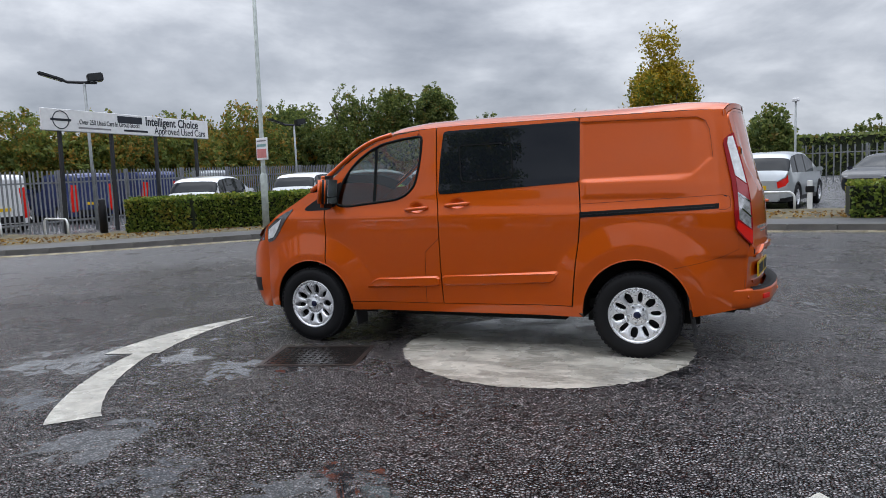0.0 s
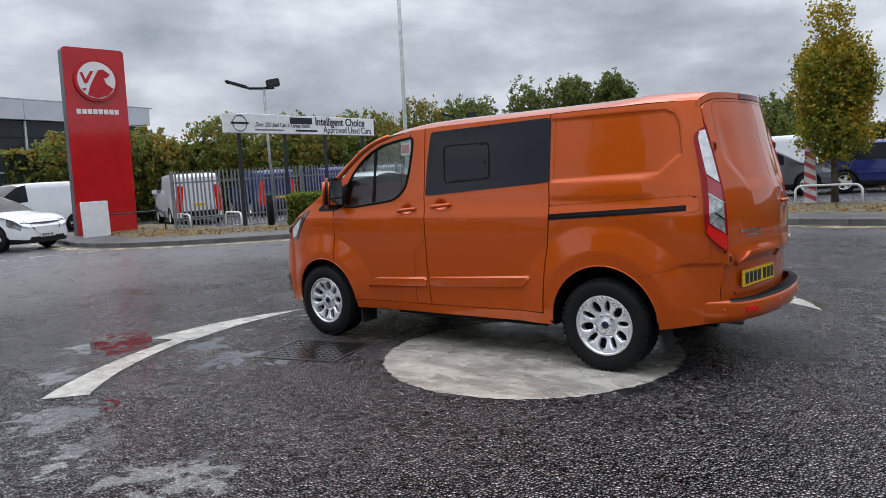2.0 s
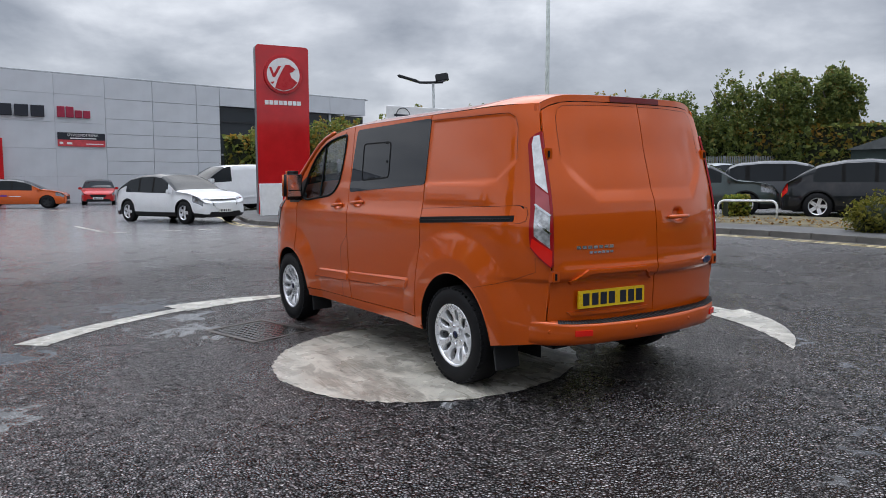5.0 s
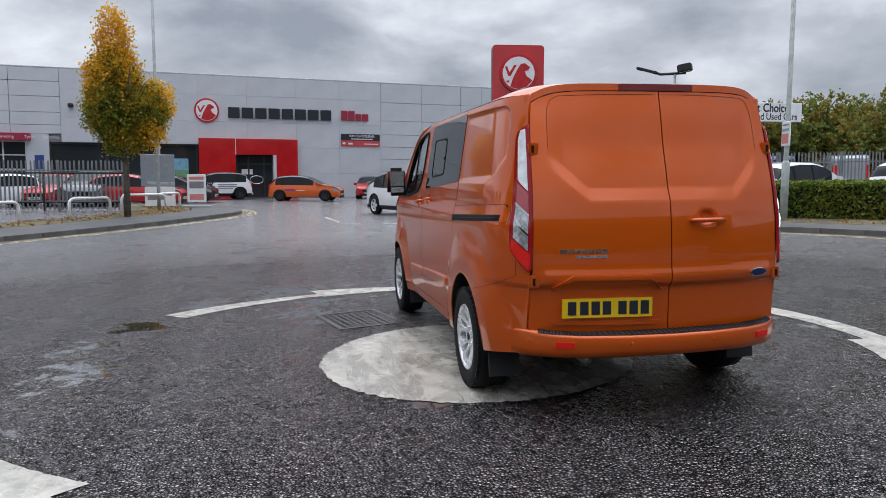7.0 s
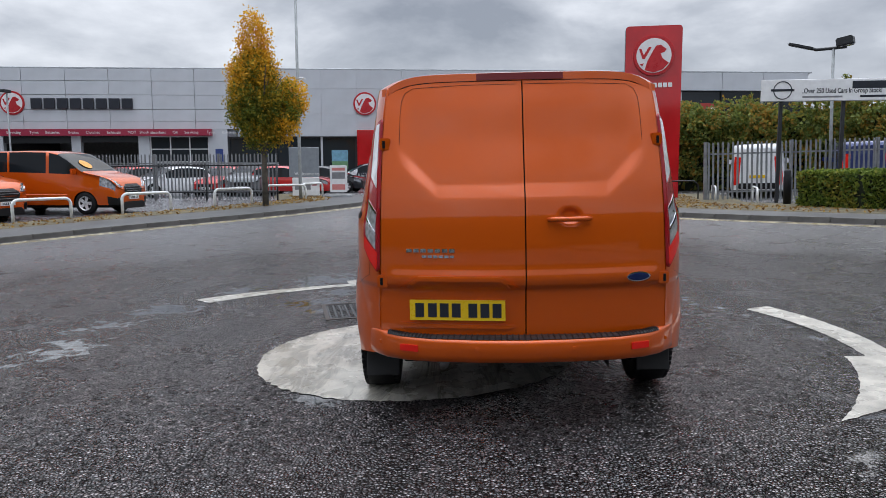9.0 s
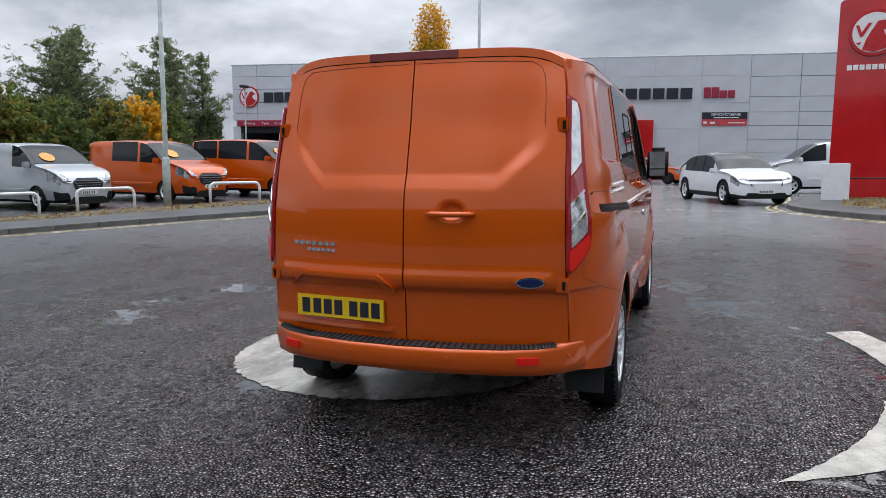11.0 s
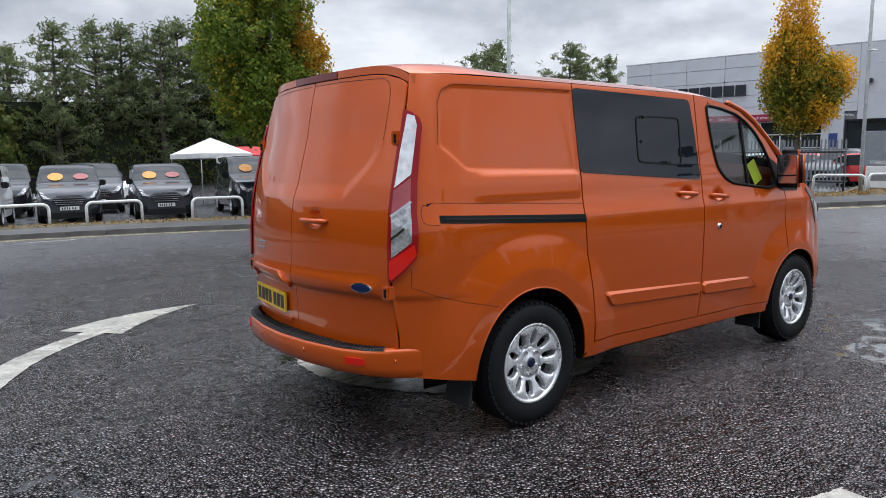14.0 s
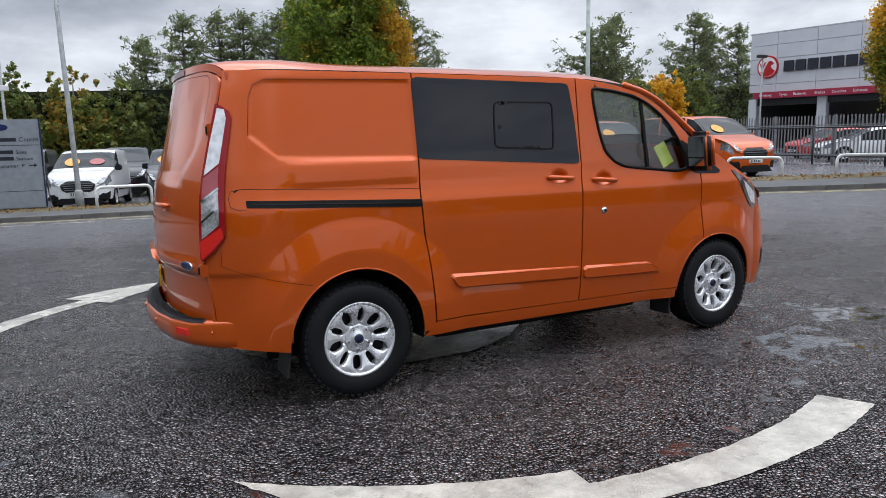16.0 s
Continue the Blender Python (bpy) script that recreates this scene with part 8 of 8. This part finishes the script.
# columnar street trees turning yellow
tree("tall columnar street tree turning gold at the top", 19.05, 6.82, 6.3, [(0, 0.0, 2.75, 0.7, 0.8), (0.1, 0.30, 3.4, 0.85, 1.0), (-0.1, -0.65, 3.3, 0.6, 0.85), (0, 0.2, 4.2, 0.66, 0.9)], 30000, 0.056, L_STREET, 11, 0.085, 10,
     extra=(([(0, 0.2, 5.3, 0.5, 1.05), (0.1, -0.95, 3.6, 0.5, 0.65), (0, 0.55, 4.2, 0.55, 0.8), (-0.2, -0.8, 2.7, 0.42, 0.5), (0, 0.2, 4.4, 0.75, 0.8)], 15000, L_GOLD),))
tree("broad green street tree with an amber flank", 7.5, 18.25, 8.9, [(0, 0, 3.9, 1.65, 1.7), (-0.5, 0.2, 5.5, 1.6, 1.8), (0.3, -0.3, 7.0, 1.3, 1.6), (-0.3, 0.3, 8.3, 0.9, 1.1)], 34000, 0.082, L_GREEN, 23, 0.13, 12,
     extra=(([(1.35, -0.2, 4.7, 0.8, 1.5), (1.2, 0.2, 3.3, 0.7, 0.9), (1.0, 0.2, 6.3, 0.6, 0.9)], 8500, foliage("amber_leaves", (0.40, 0.24, 0.022), (0.62, 0.37, 0.04))),))
tree("young columnar street tree with yellowing tips", 1.2, -14.2, 5.1, [(0, 0, 1.95, 0.86, 0.85), (0.1, 0, 3.0, 0.84, 1.05), (-0.45, 0, 2.8, 0.45, 0.75)], 16000, 0.06, L_STREET, 31, 0.075, 9,
     extra=(([(0.1, 0, 4.4, 0.45, 0.78), (0.5, 0, 3.4, 0.32, 0.6), (-0.6, 0.1, 3.2, 0.32, 0.5), (0, 0, 3.3, 0.75, 0.9)], 6500, foliage("yellow_green_leaves", (0.22, 0.20, 0.02), (0.46, 0.33, 0.035))),))

# hedgerow trees behind the southern fence
rr = random.Random(3)


def bushy(label, x, y, h, w, mat, seed, n=9000, size=0.2):
    rs = random.Random(seed)
    lobes = [(rs.uniform(-0.25, 0.25) * w, rs.uniform(-0.25, 0.25) * w, h * rs.uniform(0.25, 0.72), w * rs.uniform(0.28, 0.44), h * rs.uniform(0.20, 0.30)) for _ in range(7)] + [(0, 0, h * 0.34, w * 0.5, h * 0.33), (rs.uniform(-.1, .1) * w, 0, h * 0.8, w * 0.26, h * 0.2)]
    return tree(label, x, y, h, lobes, n, size, mat, seed, 0.10 + 0.01 * h, 8, rs.uniform(0, 360))


S_ROW = [(30.5, -13.5, 4.6, 4.2), (28.8, -16.6, 4.9, 4.4), (27.2, -19.6, 5.0, 4.4), (25.6, -22.8, 5.2, 4.6), (24.0, -26.0, 5.5, 4.6), (24.5, -30.5, 5.8, 4.6), (22.3, -33.5, 6.8, 4.8), (19.4, -35.2, 6.9, 3.8), (17.2, -36.2, 7.0, 2.3), (13.4, -36.8, 4.8, 3.6),
         (32.0, -10.3, 4.4, 4.0), (26.5, -25.5, 4.8, 4.5), (28.5, -21.5, 4.7, 4.5)]
for k, (x, y, h, w) in enumerate(S_ROW):
    bushy("leafy hedgerow tree behind the palisade fence" if k < 5 or k > 9 else "tall dark hedgerow tree behind the fence", x, y, h, w, L_ROW if k < 5 or k > 9 else L_DARK, 100 + k, 19000, 0.115)
for k, (x, y, h, w, mt, lb) in enumerate(((-2.0, -31.8, 3.9, 2.9, L_DARK, "dark round-headed tree across the car park"), (15.5, -55, 5.2, 6, L_ROW, "distant green tree beyond the sheds"), (11.5, -56, 6.0, 6, L_DARK, "distant dark tree beyond the sheds"), (18.5, -52, 3.6, 4, L_RUST, "rust-coloured bush in the distance"),
                                          (20.0, -54, 5.5, 3.5, L_DARK, "flat-topped dark conifer in the distance"), (9.5, -41.5, 4.8, 3.2, L_DARK, "dark tree behind the car park"), (0.7, -63, 4.8, 1.8, L_DARK, "slim columnar tree in the distance"), (-0.3, -53, 2.2, 3.0, L_ROW, "low round-headed tree in the distance"), (-14, -80, 6, 9, L_DARK, "far dark tree on the skyline"), (-24, -85, 5, 10, L_DARK, "far dark tree on the skyline"), (1.75, -39, 3.4, 3.0, L_GOLD, "yellow autumn tree beyond the car park"))):
    bushy(lb, x, y, h, w, mt, 160 + k, 9000, 0.13 if h < 5 else 0.2)


def pine(x, y, h, seed, n_w=20):
    """A pine: straight trunk, uneven whorls of rising branches, needle sprays along and at the ends of them."""
    rs = random.Random(seed)
    o = thing("pine_tree", "tall dark pine with open upper branches", "tree", Matrix.Translation((x, y, ground_z(x, y))) @ pose(0, 0, 0, 0, 0, rs.uniform(0, 360)))
    br = [tube([(0, 0, -0.2), (0.1, 0, h * 0.5), (0, 0.05, h)], [0.20, 0.13, 0.03], 8)]
    tufts = []

    for k in range(n_w):
        t = 0.20 + 0.79 * (k + rs.uniform(-0.4, 0.4)) / (n_w - 1)
        z = h * min(t, 0.985)
        # a rounded, lopsided crown, widest below the middle
        ln = h * 0.27 * max(0.10, 1 - abs((t - 0.42) / 0.62) ** 2.2)
        for b in range(rs.randint(3, 6)):
            a = rs.uniform(0, 2 * math.pi)
            l2 = ln * rs.uniform(0.40, 1.25) * (1 + 0.25 * math.sin(a + seed))
            rise = rs.uniform(0.05, 0.75)
            end = Vector((math.cos(a) * l2, math.sin(a) * l2, z + l2 * rise))
            mid = end.lerp(Vector((0, 0, z)), 0.5) + Vector((0, 0, -0.10 * l2))
            br.append(tube([(0, 0, z), mid, end], [0.05, 0.035, 0.012], 5))
            # needles gather in rounded pads towards the branch ends
            for _ in range(max(2, int(1.5 + 2.6 * l2))):
                f = rs.uniform(0.30, 1.06)
                c = Vector((0, 0, z)).lerp(mid, f * 2) if f < 0.5 else mid.lerp(end, f * 2 - 1)
                c += Vector((rs.gauss(0, 0.16), rs.gauss(0, 0.16), rs.gauss(0, 0.08)))
                w = rs.uniform(0.09, 0.20)
                for _n in range(14):
                    tufts.append((c.x + rs.gauss(0, w), c.y + rs.gauss(0, w), c.z + 0.05 + rs.gauss(0, w * 0.55)))
    for _ in range(60):
        tufts.append((rs.gauss(0, 0.14), rs.gauss(0, 0.14), h + rs.gauss(0, 0.22)))
    part("trunk", mesh_of("trunk", *join(br), M_BARK, True), o)
    tagged(part("crown", leaf_mesh("crown", tufts, 0.075, L_PINE, seed, 4.2), o), kind="stuff")
    return o


P1, P2, P3 = pine(6.8, 45.0, 10.2, 41), pine(12.8, 44.6, 10.0, 42), pine(40.5, 46.0, 10.0, 43)
for src, x, y, s in ((P3, 9.2, 46.0, 0.93), (P1, 11.0, 46.5, 0.92), (P2, 4.6, 47.0, 0.80), (P2, 14.6, 46.5, 0.95), (P3, 16.4, 45.5, 1.0), (P1, 18.6, 46.5, 1.0), (P2, 22.6, 46.5, 1.02), (P2, 24.0, 47.5, 0.90),
                     (P1, 43.0, 47.0, 0.92), (P2, 46.0, 49.0, 1.05), (P1, 53.0, 46.0, 1.05), (P3, 56.0, 47.5, 1.05), (P2, 59.5, 46.5, 1.0), (P3, 20.2, 47.0, 0.86)):
    c = copy_thing(src, Matrix.Translation((x, y, ground_z(x, y))) @ pose(0, 0, 0, 0, 0, x * 77))
    c.scale = (s * 1.15, s * 1.15, s * 1.12)
for k, (x, y, h, w, mt) in enumerate(((-6.5, 44.5, 7.4, 5.0, L_DARK), (-3.0, 45.0, 7.2, 4.6, L_DARK), (0.2, 44.0, 7.0, 4.4, L_ROW), (2.8, 45.0, 6.3, 4.2, L_DARK), (22.0, 44.0, 6.0, 5.0, L_ROW), (25.5, 43.0, 6.4, 5.2, L_ROW), (29.0, 42.5, 6.0, 4.8, L_DARK), (33.0, 42.5, 6.3, 5.0, L_ROW), (37.0, 42.0, 5.8, 4.8, L_DARK),
                                      (44.5, 40.5, 6.4, 3.6, L_GOLD), (48.5, 42.5, 7.0, 5.0, L_DARK), (41.0, 41.0, 5.6, 4.4, L_ROW), (-10.5, 45.0, 7.0, 5.0, L_ROW), (-15.0, 46.0, 7.2, 5.5, L_DARK))):
    bushy("golden autumn tree by the workshop" if mt is L_GOLD else "bushy tree at the back of the van yard", x, y, h, w, mt, 200 + k, 8000, 0.2)


def mass(name, label, path, h, depth, n, size, mat, seed, core=True):
    """A dense hedge along a line: a near-black core, its inner shade as colour, and leaves over all of it."""
    rs = np.random.RandomState(seed)
    pts = [Vector((x, y, 0)) for x, y in path]
    segs = [(a, b, (b - a).length) for a, b in zip(pts, pts[1:])]
    tot = sum(s[2] for s in segs)
    out = []
    for _ in range(n):
        d = rs.uniform(0, tot)
        for a, b, l in segs:
            if d <= l:
                break
            d -= l
        p = a.lerp(b, min(1, d / l))
        t = (b - a).normalized()
        nrm = Vector((t.y, -t.x, 0))
        u = rs.uniform(0, 2 * (h + depth / 2))
        jag = rs.normal(0, 0.02 + 0.012 * h)
        if u < h:
            o_, z = -depth / 2 + jag, u
        elif u < h + depth:
            o_, z = u - h - depth / 2, h + jag * 0.8
        else:
            o_, z = depth / 2 + jag, u - h - depth
        q = p + nrm * o_
        out.append((q.x, q.y, ground_z(q.x, q.y) + 0.05 + max(0.02, z)))
    hd = thing(name, label, "hedge", Matrix.Identity(4))
    tagged(part("leaves", leaf_mesh("leaves", out, size, mat, seed), hd), kind="stuff")
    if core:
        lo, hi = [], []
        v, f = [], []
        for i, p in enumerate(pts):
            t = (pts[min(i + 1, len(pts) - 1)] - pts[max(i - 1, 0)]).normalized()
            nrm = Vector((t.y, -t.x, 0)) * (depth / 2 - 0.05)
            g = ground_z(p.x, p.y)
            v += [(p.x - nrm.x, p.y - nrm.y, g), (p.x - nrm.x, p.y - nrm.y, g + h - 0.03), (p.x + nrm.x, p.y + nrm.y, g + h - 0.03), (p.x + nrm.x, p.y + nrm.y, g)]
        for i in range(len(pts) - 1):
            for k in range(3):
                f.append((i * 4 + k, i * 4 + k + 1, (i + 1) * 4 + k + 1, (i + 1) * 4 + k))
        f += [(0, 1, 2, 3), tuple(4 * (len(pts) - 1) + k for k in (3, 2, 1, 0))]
        # solid core coloured near-black for the shade behind the leaves
        part("shade_core", mesh_of("shade_core", v, f, simple("hedge_inner_shade", (0.016, 0.022, 0.008), 0.9, vary=0.5)), hd)
    return hd


mass("clipped_hedge", "clipped green boundary hedge with a flat top", [(15.1, -9.0), (13.5, -9.75), (11.9, -11.0), (10.2, -12.5), (8.9, -13.6)], 0.98, 1.0, 21000, 0.062, L_HEDGE, 71)
mass("clipped_hedge", "low clipped hedge beside the car park entrance", [(-2.9, -11.5), (-6, -11.45), (-12, -11.4)], 0.80, 0.95, 11000, 0.066, L_HEDGE, 72)
mass("clipped_hedge", "short end of a clipped hedge by the bays", [(7.9, -13.4), (7.6, -13.9)], 0.6, 0.4, 900, 0.06, L_HEDGE, 74)
mass("hedgerow", "dense dark hedgerow closing the van yard", [(-40, 47.5), (-10, 47.0), (30, 46.5), (62, 47.5)], 5.4, 3.0, 36000, 0.22, L_DARK, 73)
mass("hedgerow", "dense hedgerow behind the southern fence", [(33.5, -8.0), (30.5, -15.5), (26.5, -24.0), (23.5, -33.0), (12.0, -38.5)], 3.4, 2.4, 16000, 0.2, L_ROW, 75)
mass("hedgerow", "distant hedgerow beyond the southern car park", [(14.0, -60), (-6, -62), (-40, -66), (-80, -50)], 3.2, 3.0, 14000, 0.3, L_DARK, 76)
# out of view; added tall so the van's rear doors mirror dark silhouettes
mass("hedgerow", "unseen hedgerow added behind the western road", [(-34, -44), (-38, 0), (-36, 36), (-34, 48)], 7.5, 3.0, 14000, 0.4, L_DARK, 77)
sh = thing("round_bush", "small round yellow-green bush on the verge", "bush", Matrix.Translation((3.1, -11.5, ground_z(3.1, -11.5) + 0.1)))
tagged(part("bush_leaves", leaf_mesh("bush_leaves", lobe_points([(0, 0, 0.28, 0.5, 0.36)], 2600, 78, 0.7), 0.055, foliage("yellow_bush_leaves", (0.07, 0.08, 0.012), (0.20, 0.18, 0.03)), 78), sh), kind="stuff")
# near-black core here too, the bush's inner shade put in as colour
part("shade_core", mesh_of("shade_core", *lathe([(0.0, 0.58), (0.25, 0.52), (0.4, 0.35), (0.4, 0.1), (0.3, -0.05)], 12, "z"), MATS["hedge_inner_shade"], True), sh)


def litter(name, line, a, b, n, seed):
    """Fallen leaves lying loose along a verge."""
    rs = random.Random(seed)
    pts = dense(line, 0.5)
    out = []
    while len(out) < n:
        i = rs.randrange(1, len(pts) - 1)
        p, d = pts[i], (pts[i + 1] - pts[i - 1]).normalized()
        if not -14 < p.x < 27:
            continue
        q = p + Vector((d.y, -d.x, 0)) * (a + (b - a) * rs.random() ** 0.8) + d * rs.uniform(-0.3, 0.3)
        out.append((q.x, q.y, ground_z(q.x, q.y) + 0.155))
    o = thing(name, "brown and yellow leaves fallen on the verge", "leaves", Matrix.Identity(4), kind="stuff", data=leaf_mesh(name, out, 0.05, L_FALLEN, seed, 1.3, 0.9))
    return o


L_FALLEN = foliage("fallen_leaves", (0.16, 0.075, 0.025), (0.42, 0.26, 0.07))
litter("fallen_leaves", KERB_N, 1.7, 3.2, 3500, 91)
litter("fallen_leaves", KERB_S, 1.2, 3.2, 3500, 92)
